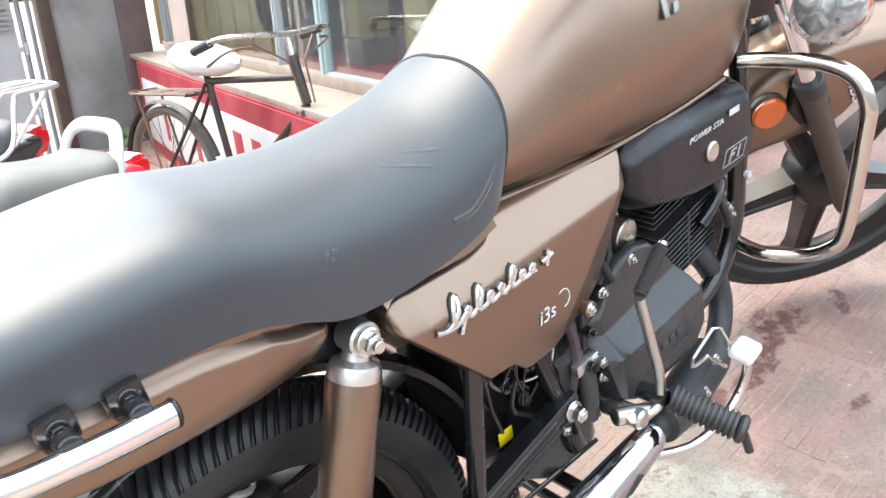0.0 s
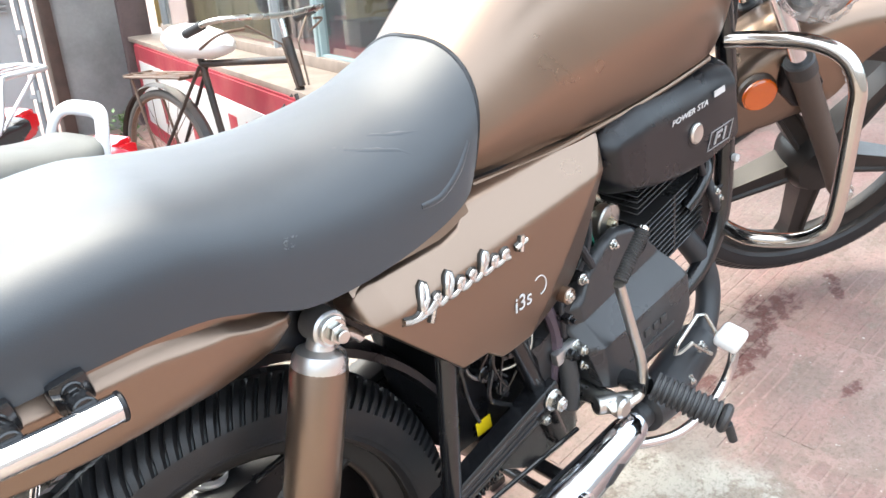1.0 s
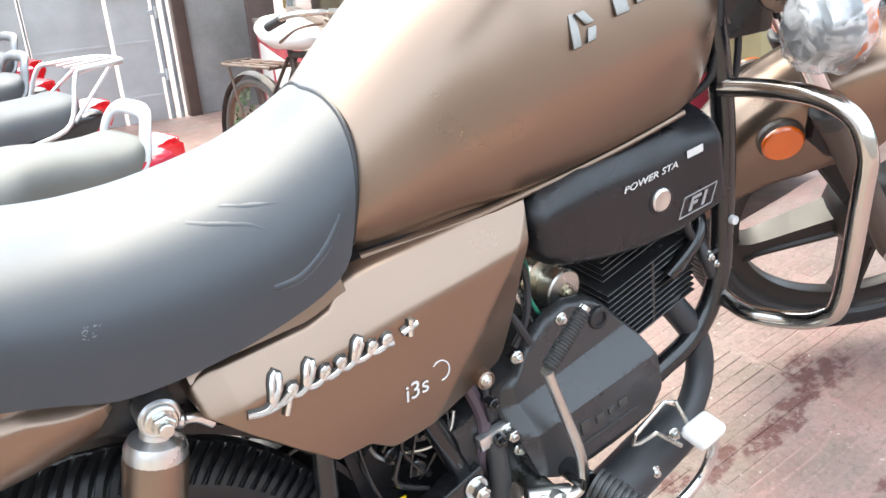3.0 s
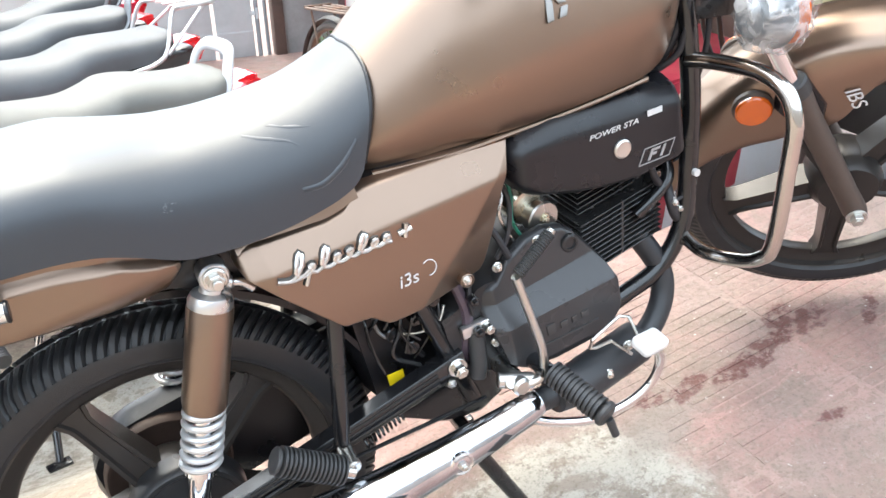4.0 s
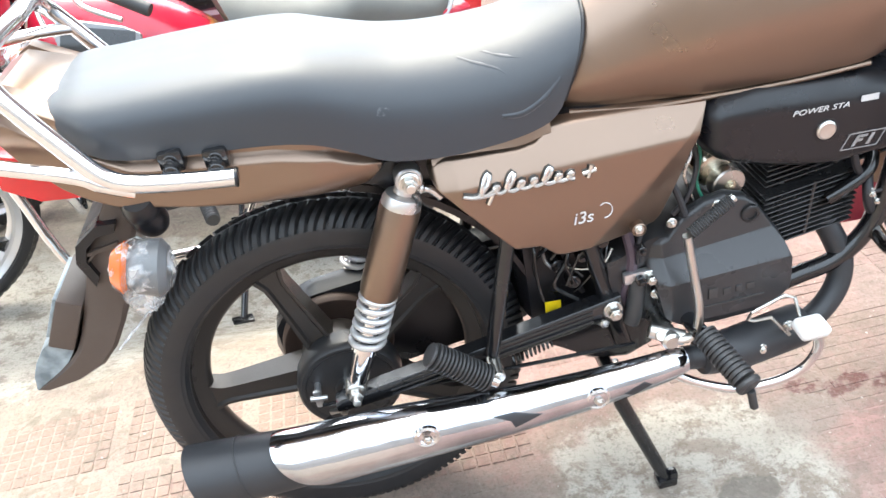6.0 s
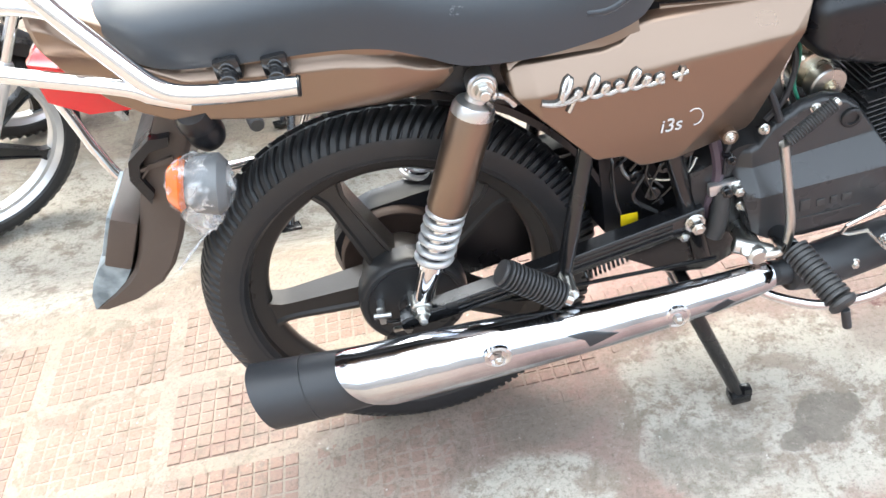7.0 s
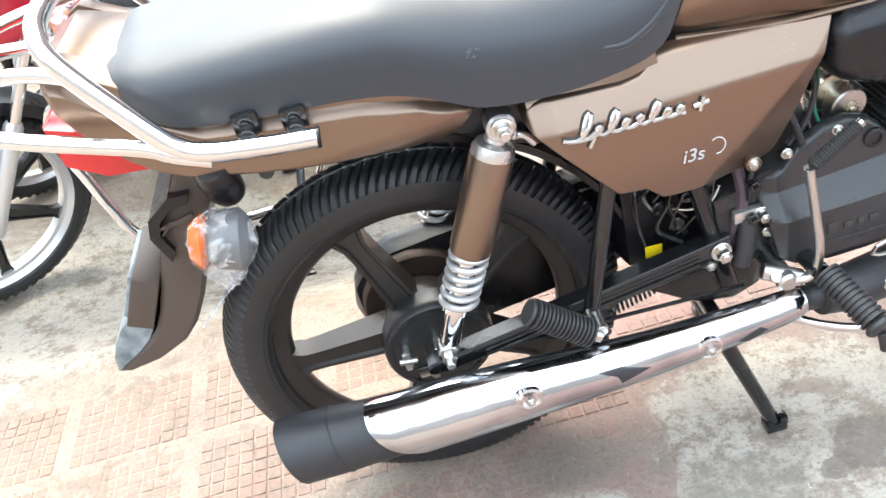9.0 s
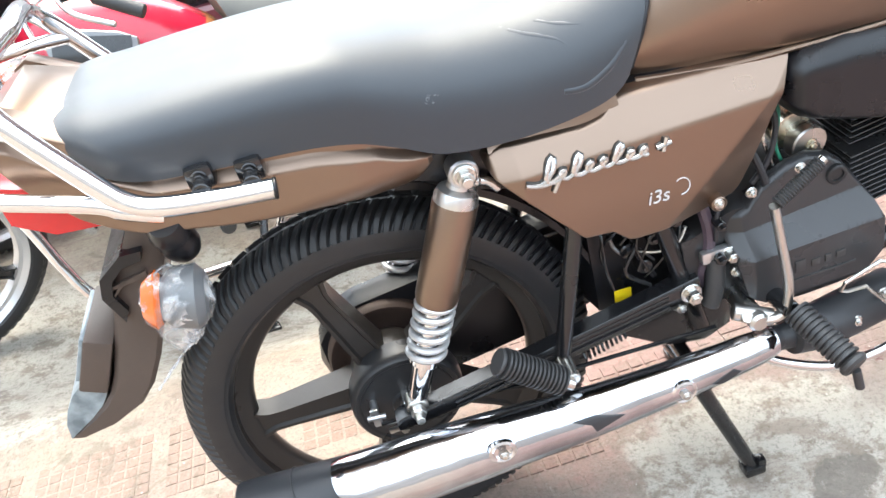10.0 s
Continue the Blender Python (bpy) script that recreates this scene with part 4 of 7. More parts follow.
    for bx, bw, bh in ((0.575, 0.014, 0.018), (0.597, 0.012, 0.011), (0.615, 0.009, 0.011), (0.633, 0.013, 0.011)):
        part("raised_mark", box(bmesh.new(), (0, 0, 0), (bw, 0.003, bh), 0.001), RUBBER_GREY, cover, m=pose(bx, -0.1465, 0.394 + bh / 4))
    part("raised_line", box(bmesh.new(), (0, 0, 0), (0.10, 0.003, 0.003), 0.0005), RUBBER_GREY, cover, m=pose(0.605, -0.1465, 0.376))
    part("filler_boss", lathe(bmesh.new(), [(0.014, -0.095), (0.014, -0.1115), (0.012, -0.113), (0.009, -0.113), (0.0085, -0.110), (0.002, -0.110)], (0.648, 0, 0.497), seg=28), ENGINE_BLACK, cover)
    for q in ((0.530, -0.108, 0.512), (0.600, -0.104, 0.522), (0.498, -0.118, 0.40), (0.690, -0.118, 0.375), (0.60, -0.128, 0.338)):
        bolt(cover, q, 0.0055, depth=0.006)
    # cylinder with fins, each a plate
    axis = Matrix.Rotation(radians(-7), 4, "Y")
    barrel = part("cylinder_barrel", box(bmesh.new(), (0, 0, 0), (0.12, 0.10, 0.17), 0.012), ENGINE_BLACK, engine, m=pose(0.765, -0.005, 0.50) @ axis)
    for k in range(17):
        low_fin = k < 11
        bm = bmesh.new()
        box(bm, (0, 0, 0), (0.150 if low_fin else 0.105, 0.17 if low_fin else 0.150, 0.0022), 0.0008, seg=1)
        part("cooling_fin", bm, FIN, engine, m=pose((0.744 if low_fin else 0.724) + 0.0010 * k, -0.008, 0.424 + 0.0086 * k + (0.004 if not low_fin else 0)) @ axis)
    part("fin_bridge", rod(bmesh.new(), (0.745, -0.090, 0.424), (0.757, -0.090, 0.512), 0.003, 8), FIN, engine)
    bm = bmesh.new()
    slab(bm, 0.70, 0.86, pts_table((0.70, 0.56), (0.86, 0.565)), pts_table((0.70, 0.60), (0.86, 0.605)), lambda x, v: -0.07, 0.07, 10, 6)
    part("cylinder_head", bm, ENGINE_BLACK, engine)
    bm = bmesh.new()
    tube(bm, smooth_line([(0.86, -0.06, 0.54), (0.84, -0.09, 0.515), (0.80, -0.098, 0.495), (0.775, -0.095, 0.48)], 6), 0.0105, 14)
    part("spark_plug_cap", bm, BLACK_PAINT, engine)
    bm = bmesh.new()
    tube(bm, smooth_line([(0.86, -0.07, 0.545), (0.875, -0.08, 0.60), (0.85, -0.06, 0.66)], 6), 0.0045, 8)
    part("plug_lead", bm, HOSE, engine)
    # head fins in front of the barrel, with their joint and the lines that cross them
    for k in range(7):
        part("head_fin", box(bmesh.new(), (0, 0, 0), (0.075, 0.135, 0.0026), 0.001, seg=1), FIN, engine, m=pose(0.862 + 0.0011 * k, -0.008, 0.525 + 0.0098 * k) @ axis)
    for pts, r in (([(0.80, -0.098, 0.60), (0.805, -0.10, 0.56), (0.812, -0.10, 0.53), (0.83, -0.092, 0.50)], 0.0055), ([(0.842, -0.085, 0.50), (0.836, -0.10, 0.475), (0.842, -0.10, 0.45), (0.862, -0.09, 0.425)], 0.008),
                   ([(0.83, -0.10, 0.478), (0.86, -0.105, 0.482), (0.885, -0.10, 0.50)], 0.003), ([(0.765, -0.097, 0.60), (0.772, -0.10, 0.57), (0.78, -0.10, 0.545)], 0.004)):
        part("hose", tube(bmesh.new(), smooth_line(pts, 6), r, 10), HOSE, engine)
    for q in ((0.838, -0.102, 0.478), (0.848, -0.10, 0.462), (0.80, -0.10, 0.585)):
        bolt(engine, q, 0.0055, depth=0.007, name="hose_clip")
    # starter motor
    st = part("starter_motor", rod(bmesh.new(), (0.612, 0.03, 0.560), (0.615, -0.060, 0.552), 0.029, 32, bevel=0.004), GOLD, engine, "gold-passivated starter motor")
    bm = bmesh.new()
    rod(bm, (0.629, -0.055, 0.534), (0.631, -0.077, 0.532), 0.0265, 32, bevel=0.002)
    part("cap_disc", bm, STEEL, st)
    bolt(st, (0.631, -0.076, 0.532), 0.007, depth=0.008, washer=True, mat=GOLD)
    # kick starter
    bm = bmesh.new()
    tube(bm, smooth_line([(0.503, -0.168, 0.350), (0.525, -0.176, 0.352), (0.537, -0.178, 0.368), (0.541, -0.176, 0.405), (0.537, -0.172, 0.450), (0.528, -0.168, 0.527)], 6), 0.0085, 14, flat=0.75)
    kick = part("kick_lever", bm, STEEL, engine, "bare steel kick-start lever with black rubber")
    bm = bmesh.new()
    rod(bm, (0.500, -0.10, 0.350), (0.500, -0.178, 0.350), 0.0145, 20, bevel=0.004)
    rod(bm, (0.522, -0.168, 0.346), (0.474, -0.150, 0.362), 0.012, 16)
    rod(bm, (0.486, -0.145, 0.345), (0.486, -0.170, 0.362), 0.008, 12)
    part("boss", bm, STEEL, kick)
    bm = bmesh.new()
    a, b = Vector((0.533, -0.166, 0.528)), Vector((0.594, -0.160, 0.563))
    n = 19
    tube(bm, [a.lerp(b, i / (2 * n)) for i in range(2 * n + 1)], [0.0095 if i % 2 else 0.0080 for i in range(2 * n + 1)], 14)
    part("pedal_rubber", bm, GRIP, kick)
    part("pedal_tip", rod(bmesh.new(), b, b + (b - a).normalized() * 0.006, 0.006), STEEL, kick)
    # oil-level boss and sensor
    bm = bmesh.new()
    box(bm, (0.472, -0.113, 0.437), (0.04, 0.012, 0.018), 0.003)
    part("cable_bracket", bm, ALLOY, engine)
    bolt(engine, (0.490, -0.118, 0.434), 0.008, depth=0.014)

    # air cleaner box
    al = pts_table((0.562, 0.655), (0.565, 0.640), (0.576, 0.620), (0.594, 0.603), (0.65, 0.583), (0.70, 0.570), (0.755, 0.562), (0.825, 0.566), (0.842, 0.59), (0.848, 0.64))
    au = pts_table((0.562, 0.665), (0.570, 0.690), (0.59, 0.710), (0.64, 0.717), (0.78, 0.706), (0.835, 0.694), (0.847, 0.66))
    bm = bmesh.new()
    slab(bm, 0.562, 0.847, al, au, lambda x, v: -0.152 + 0.02 * max(0, v - 0.72) / 0.28 + 0.10 * max(0.0, 0.62 - x), -0.08, 56, 24, round_to=0.022, power=2.0)
    air = part("air_cleaner_box", bm, BLACK_PLASTIC, bike, "black plastic air cleaner box with white print", sharp=60)
    bm = bmesh.new()
    lathe(bm, [(0.0135, -0.148), (0.0135, -0.155), (0.011, -0.157), (0.004, -0.156)], (0.727, 0, 0.632), seg=28)
    scr = part("cover_screw", bm, STEEL, air)
    part("screw_recess", lathe(bmesh.new(), [(0.0175, -0.149), (0.0175, -0.1525), (0.0135, -0.1535)], (0.728, 0, 0.630), seg=28), BLACK_PLASTIC, air)
    bm = words("POWER STA", 0.0122, 0.25)
    part("printed_word", bm, WHITE_PRINT, air, m=pose(0.678, -0.1535, 0.663, 90, 3, 0) @ Matrix.Diagonal((1.18, 0.85, 1, 1)))
    part("printed_mark", box(bmesh.new(), (0, 0, 0), (0.024, 0.001, 0.0085), 0.0), WHITE_PRINT, air, m=pose(0.785, -0.1528, 0.665, 0, 3, 0))
    # outlined mark low on the box
    sl = Matrix(((1, 0, 0.5, 0), (0, 1, 0, 0), (0, 0, 1, 0), (0, 0, 0, 1)))
    bm = bmesh.new()
    for (cx, cz, sx, sz) in ((0, 0.013, 0.06, 0.0015), (0, -0.013, 0.06, 0.0015), (-0.03, 0, 0.0015, 0.027), (0.03, 0, 0.0015, 0.027), (-0.012, 0, 0.005, 0.018), (-0.004, 0.007, 0.014, 0.004), (-0.006, 0, 0.010, 0.004), (0.012, 0, 0.005, 0.018)):
        box(bm, (cx, 0, cz), (sx, 0.001, sz), 0.0, sl)
    part("printed_mark", bm, GREY_PRINT, air, m=pose(0.782, -0.1528, 0.604, 0, 3, 0) @ Matrix.Diagonal((0.85, 1, 0.85, 1)))

    # frame tubes
    for s in (-1, 1):
        bm = bmesh.new()
        tube(bm, smooth_line([(0.905, 0.045 * s, 0.90), (0.898, 0.085 * s, 0.80), (0.888, 0.10 * s, 0.65), (0.872, 0.10 * s, 0.52), (0.852, 0.10 * s, 0.43), (0.80, 0.10 * s, 0.372), (0.72, 0.10 * s, 0.352), (0.62, 0.10 * s, 0.325)], 6), 0.0145, 16)
        part("down_tube", bm, BLACK_PAINT, bike)
        bm = bmesh.new()
        tube(bm, [(0.298, 0.118 * s, 0.60), (0.288, 0.120 * s, 0.55), (0.240, 0.128 * s, 0.372)], 0.0115, 14)
        part("frame_stay", bm, BLACK_PAINT, bike)
        bm = bmesh.new()
        tube(bm, smooth_line([(-0.25, 0.09 * s, 0.80), (0.1, 0.095 * s, 0.74), (0.28, 0.085 * s, 0.705), (0.38, 0.06 * s, 0.70), (0.5, 0.05 * s, 0.73), (0.85, 0.04 * s, 0.86)], 5), 0.013, 10)
        part("seat_rail", bm, BLACK_PAINT, bike)
        bm = bmesh.new()
        tube(bm, smooth_line([(0.36, 0.085 * s, 0.70), (0.40, 0.09 * s, 0.55), (0.43, 0.095 * s, 0.40), (0.45, 0.095 * s, 0.30)], 5), 0.014, 10)
        part("centre_tube", bm, BLACK_PAINT, bike)
    bm = bmesh.new()
    slab(bm, 0.31, 0.50, pts_table((0.31, 0.345), (0.35, 0.315), (0.40, 0.275), (0.46, 0.262), (0.5, 0.28)), pts_table((0.31, 0.365), (0.36, 0.38), (0.43, 0.40), (0.5, 0.40)), lambda x, v: -0.092, -0.08, 18, 6, round_to=0.006)
    part("pivot_plate", bm, BLACK_PAINT, bike)
    # gusset and cables behind the steering head
    bm = bmesh.new()
    slab(bm, 0.815, 0.925, pts_table((0.815, 0.672), (0.86, 0.655), (0.925, 0.69)), pts_table((0.815, 0.735), (0.86, 0.80), (0.895, 0.92), (0.925, 0.95)), lambda x, v: -0.055, 0.055, 24, 10, round_to=0.010)
    part("head_gusset", bm, BLACK_PAINT, bike)
    bm = bmesh.new()
    loft(bm, [[(x, y, z) for x, z in ((0.880, 0.93), (0.925, 0.95), (0.945, 0.85), (0.973, 0.746), (0.964, 0.735), (0.912, 0.758), (0.880, 0.79))] for y in (-0.092, -0.086)])
    part("head_plate", bm, BLACK_PAINT, bike, sharp=30)
    for pts, r in (([(0.86, -0.07, 0.69), (0.878, -0.085, 0.725), (0.895, -0.09, 0.78), (0.91, -0.085, 0.88), (0.93, -0.07, 0.96)], 0.007), ([(0.84, -0.075, 0.68), (0.87, -0.095, 0.70), (0.885, -0.10, 0.73), (0.90, -0.10, 0.80)], 0.005), ([(0.935, -0.06, 0.95), (0.945, -0.08, 0.80), (0.935, -0.085, 0.70), (0.90, -0.08, 0.62)], 0.0045)):
        part("control_cable", tube(bmesh.new(), smooth_line(pts, 6), r, 10), HOSE, bike)
    # inner fender and battery box behind the side panel, with a warning sticker
    bm = bmesh.new()
    slab(bm, 0.31, 0.46, pts_table((0.31, 0.345), (0.46, 0.33)), pts_table((0.31, 0.67), (0.46, 0.68)), lambda x, v: -0.055, 0.06, 16, 10)
    base = bmesh.new()
    slab(base, 0.28, 0.62, pts_table((0.28, 0.672), (0.62, 0.672)), pts_table((0.28, 0.705), (0.38, 0.722), (0.62, 0.722)), lambda x, v: -0.104, 0.104, 16, 8)
    part("seat_base", base, BLACK_PLASTIC, bike)
    fill = bmesh.new()
    slab(fill, 0.10, 0.32, pts_table((0.10, 0.672), (0.2, 0.618), (0.32, 0.57)), pts_table((0.10, 0.70), (0.2, 0.715), (0.32, 0.705)), lambda x, v: -0.088, 0.088, 16, 8)
    part("tool_box", fill, BLACK_PLASTIC, bike)
    crad = bmesh.new()
    slab(crad, 0.35, 0.56, pts_table((0.35, 0.285), (0.42, 0.24), (0.56, 0.25)), pts_table((0.35, 0.345), (0.56, 0.36)), lambda x, v: -0.06, 0.085, 14, 8)
    part("lower_cradle", crad, BLACK_PAINT, bike)
    inner = part("battery_box", bm, BLACK_PLASTIC, bike)
    part("warning_sticker", box(bmesh.new(), (0, 0, 0), (0.025, 0.0015, 0.02), 0.0005), YELLOW, inner, "small yellow warning sticker", m=pose(0.351, -0.073, 0.386, 0, 3, 0))
    bm = bmesh.new()
    rings = []
    for i in range(15):
        a = radians(12 + 62 * i / 14)
        r = 0.338
        cx, cz = r * math.cos(a), 0.334 + r * math.sin(a)
        rings.append([(cx, -0.05, cz - 0.01), (cx + 0.004, -0.05, cz), (cx + 0.006, 0, cz + 0.006), (cx + 0.004, 0.05, cz), (cx, 0.05, cz - 0.01), (cx - 0.004, 0, cz - 0.002)])
    loft(bm, rings)
    part("inner_fender", bm, BLACK_PLASTIC, bike)

    # hoses, cables and linkages behind the panel
    rnd = random.Random(11)
    for pts, r, mt in (([(0.455, -0.085, 0.60), (0.462, -0.10, 0.53), (0.470, -0.105, 0.46), (0.455, -0.10, 0.40), (0.46, -0.09, 0.35)], 0.0085, PURPLE_HOSE),
                       ([(0.36, -0.07, 0.462), (0.40, -0.09, 0.455), (0.43, -0.095, 0.462), (0.445, -0.09, 0.48)], 0.0028, STEEL),
                       ([(0.48, -0.09, 0.60), (0.50, -0.10, 0.54), (0.478, -0.115, 0.50), (0.475, -0.115, 0.46)], 0.0035, HOSE),
                       ([(0.36, -0.06, 0.54), (0.40, -0.08, 0.49), (0.43, -0.08, 0.47), (0.45, -0.07, 0.42)], 0.005, HOSE),
                       ([(0.33, -0.06, 0.56), (0.37, -0.075, 0.51), (0.38, -0.075, 0.45), (0.40, -0.07, 0.40)], 0.0045, HOSE),
                       ([(0.56, -0.07, 0.66), (0.575, -0.09, 0.60), (0.56, -0.10, 0.55), (0.535, -0.10, 0.52)], 0.004, HOSE),
                       ([(0.58, -0.06, 0.65), (0.585, -0.08, 0.60), (0.575, -0.09, 0.56), (0.59, -0.08, 0.52)], 0.0025, COPPER),
                       ([(0.57, -0.05, 0.66), (0.57, -0.085, 0.61), (0.555, -0.095, 0.58), (0.57, -0.09, 0.53)], 0.0025, STEEL),
                       ([(0.52, -0.08, 0.62), (0.54, -0.10, 0.56), (0.55, -0.11, 0.52)], 0.005, HOSE),
                       ([(0.42, -0.07, 0.60), (0.43, -0.085, 0.54), (0.41, -0.09, 0.50), (0.42, -0.085, 0.44)], 0.006, HOSE)):
        bm = bmesh.new()
        tube(bm, smooth_line(pts, 6), r, 8)
        part("hose" if mt in (HOSE, PURPLE_HOSE) else "wire", bm, mt, bike)
    for q, s_ in (((0.365, -0.075, 0.465), 0.012), ((0.40, -0.08, 0.475), 0.009), ((0.385, -0.075, 0.43), 0.011), ((0.43, -0.09, 0.50), 0.010), ((0.478, -0.12, 0.49), 0.007), ((0.475, -0.118, 0.435), 0.008)):
        bm = bmesh.new()
        rod(bm, (q[0], q[1] + 0.012, q[2]), (q[0], q[1] - 0.01, q[2]), s_, 12)
        rod(bm, (q[0], q[1], q[2]), (q[0], q[1] - 0.016, q[2]), s_ * 0.5, 6)
        part("linkage_joint", bm, BLACK_PAINT, bike)
    for k in range(14):
        x, z = rnd.uniform(0.33, 0.47), rnd.uniform(0.50, 0.58)
        pts = [(x, -0.065, z)]
        for _ in range(3):
            x, z = x + rnd.uniform(-0.03, 0.035), z - rnd.uniform(0.02, 0.05)
            pts.append((min(max(x, 0.33), 0.48), -0.07 - rnd.uniform(0.0, 0.03), max(z, 0.39)))
        part("wire", tube(bmesh.new(), smooth_line(pts, 6), rnd.choice((0.0018, 0.0025, 0.0035)), 7), BLACK_PAINT if k % 5 else DULL_STEEL, bike)
    bm = bmesh.new()
    tube(bm, smooth_line([(0.474, -0.112, 0.43), (0.468, -0.118, 0.40), (0.462, -0.12, 0.375), (0.457, -0.12, 0.36)], 5), 0.013, 12)
    part("rubber_boot", bm, GRIP, bike)
    # swing-arm spring under the stay
    bm = bmesh.new()
    a, b, n = Vector((0.27, -0.10, 0.325)), Vector((0.34, -0.10, 0.345)), 90
    tube(bm, [a.lerp(b, i / n) + Vector((0, math.cos(i * 0.72), math.sin(i * 0.72))) * 0.009 for i in range(n + 1)], 0.0022, 6)
    part("stand_spring", bm, BLACK_PAINT, bike)

    # pillion footrest, folded up
    peg = part("pillion_footrest", rod(bmesh.new(), (0.238, -0.128, 0.36), (0.238, -0.165, 0.352), 0.012), STEEL, bike, "folded pillion footrest with ribbed rubber")
    a, b = Vector((0.236, -0.168, 0.348)), Vector((0.152, -0.163, 0.423))
    bm = bmesh.new()
    n = 15
    tube(bm, [a.lerp(b, 0.16 + 0.84 * (i // 4 + (0.0, 0.12, 0.58, 0.70)[i % 4]) / n) for i in range(4 * n)], [(0.0160, 0.0208, 0.0208, 0.0160)[i % 4] for i in range(4 * n)], 22)
    part("rubber", bm, GRIP, peg, sharp=30)
    part("end_cap", rod(bmesh.new(), b, b + (b - a).normalized() * 0.006, 0.0185, 18), GRIP, peg)
    part("hinge", rod(bmesh.new(), a, a.lerp(b, 0.2), 0.009), STEEL, peg)
    # rider footrest
    peg = part("rider_footrest", rod(bmesh.new(), (0.535, -0.10, 0.36), (0.54, -0.185, 0.362), 0.013), BLACK_PAINT, bike, "black ribbed rubber footrest")
    a, b = Vector((0.541, -0.192, 0.367)), Vector((0.567, -0.270, 0.335))
    bm = bmesh.new()
    n = 12
    tube(bm, [a.lerp(b, (i // 4 + (0.0, 0.12, 0.62, 0.74)[i % 4]) / n) for i in range(4 * n)], [(0.0155, 0.0190, 0.0190, 0.0155)[i % 4] for i in range(4 * n)], 22)
    part("rubber", bm, GRIP, peg, sharp=30)
    part("end_cap", rod(bmesh.new(), b, b + (b - a).normalized() * 0.012, 0.0195, 18, bevel=0.005), GRIP, peg)
    part("feeler", rod(bmesh.new(), b + Vector((0.006, -0.006, -0.015)), b + Vector((0.01, -0.01, -0.045)), 0.006), GRIP, peg)
    # brake pedal
    bm = bmesh.new()
    tube(bm, smooth_line([(0.704, -0.205, 0.335), (0.716, -0.200, 0.308), (0.717, -0.195, 0.280), (0.704, -0.19, 0.252), (0.678, -0.188, 0.236), (0.640, -0.186, 0.230), (0.590, -0.182, 0.234), (0.53, -0.168, 0.258), (0.49, -0.15, 0.285)], 6), 0.0075, 14)
    pedal = part("brake_pedal", bm, CHROME, bike, "chromed rear brake pedal with a worn pad")
    bm = bmesh.new()
    box(bm, (0, 0, 0), (0.050, 0.036, 0.020), 0.0095, seg=4)
    part("pad", bm, PAD_WHITE, pedal, m=pose(0.698, -0.207, 0.343, 18, 12, 12))
    bm = bmesh.new()
    tube(bm, [(0.690, -0.195, 0.340), (0.688, -0.175, 0.378), (0.674, -0.172, 0.384), (0.624, -0.172, 0.366), (0.618, -0.172, 0.355), (0.628, -0.172, 0.350), (0.652, -0.176, 0.352), (0.664, -0.180, 0.336), (0.676, -0.190, 0.322)], 0.0028, 8)
    part("wire_guard", bm, STEEL, pedal)
    # centre stand
    for s in (-1, 1):
        bm = bmesh.new()
        tube(bm, [(0.415, 0.118 * s, 0.255), (0.432, 0.124 * s, 0.20), (0.492, 0.142 * s, 0.025)], [0.012, 0.0125, 0.0115], 14)
        leg = part("stand_leg", bm, BLACK_PAINT, bike, "black centre stand leg" if s < 0 else "")
        bm = bmesh.new()
        box(bm, (0.494, 0.143 * s, 0.017), (0.034, 0.028, 0.018), 0.004)
        box(bm, (0.506, 0.147 * s, 0.028), (0.014, 0.016, 0.020), 0.004)
        part("foot", bm, BLACK_PAINT, leg)
    bm = bmesh.new()
    rod(bm, (0.425, -0.12, 0.25), (0.425, 0.12, 0.25), 0.011)
    rod(bm, (0.447, -0.127, 0.155), (0.447, 0.127, 0.155), 0.009)
    part("stand_cross_tube", bm, BLACK_PAINT, bike)
    # crash guard
    bm = bmesh.new()
    tube(bm, smooth_line([(0.885, -0.10, 0.69), (0.905, -0.14, 0.688), (0.918, -0.205, 0.684), (0.918, -0.250, 0.668), (0.913, -0.270, 0.635), (0.906, -0.270, 0.59), (0.886, -0.258, 0.455), (0.876, -0.240, 0.422), (0.866, -0.20, 0.405), (0.848, -0.15, 0.405), (0.852, -0.10, 0.412)], 7), 0.0115, 18)
    guard = part("crash_guard", bm, GUARD_DARK_CHROME, bike, "chromed tubular leg guard")
    bm = bmesh.new()
    tube(bm, smooth_line([(0.885, 0.10, 0.69), (0.915, 0.20, 0.682), (0.908, 0.268, 0.62), (0.862, 0.268, 0.478), (0.842, 0.20, 0.415), (0.852, 0.10, 0.412)], 7), 0.0125, 14)
    part("far_loop", bm, GUARD_DARK_CHROME, guard)
    part("cable_tie", rod(bmesh.new(), (0.872, -0.114, 0.520), (0.872, -0.122, 0.520), 0.006, 10), WHITE_PRINT, guard)
    return bike


BIKE = build_motorcycle()


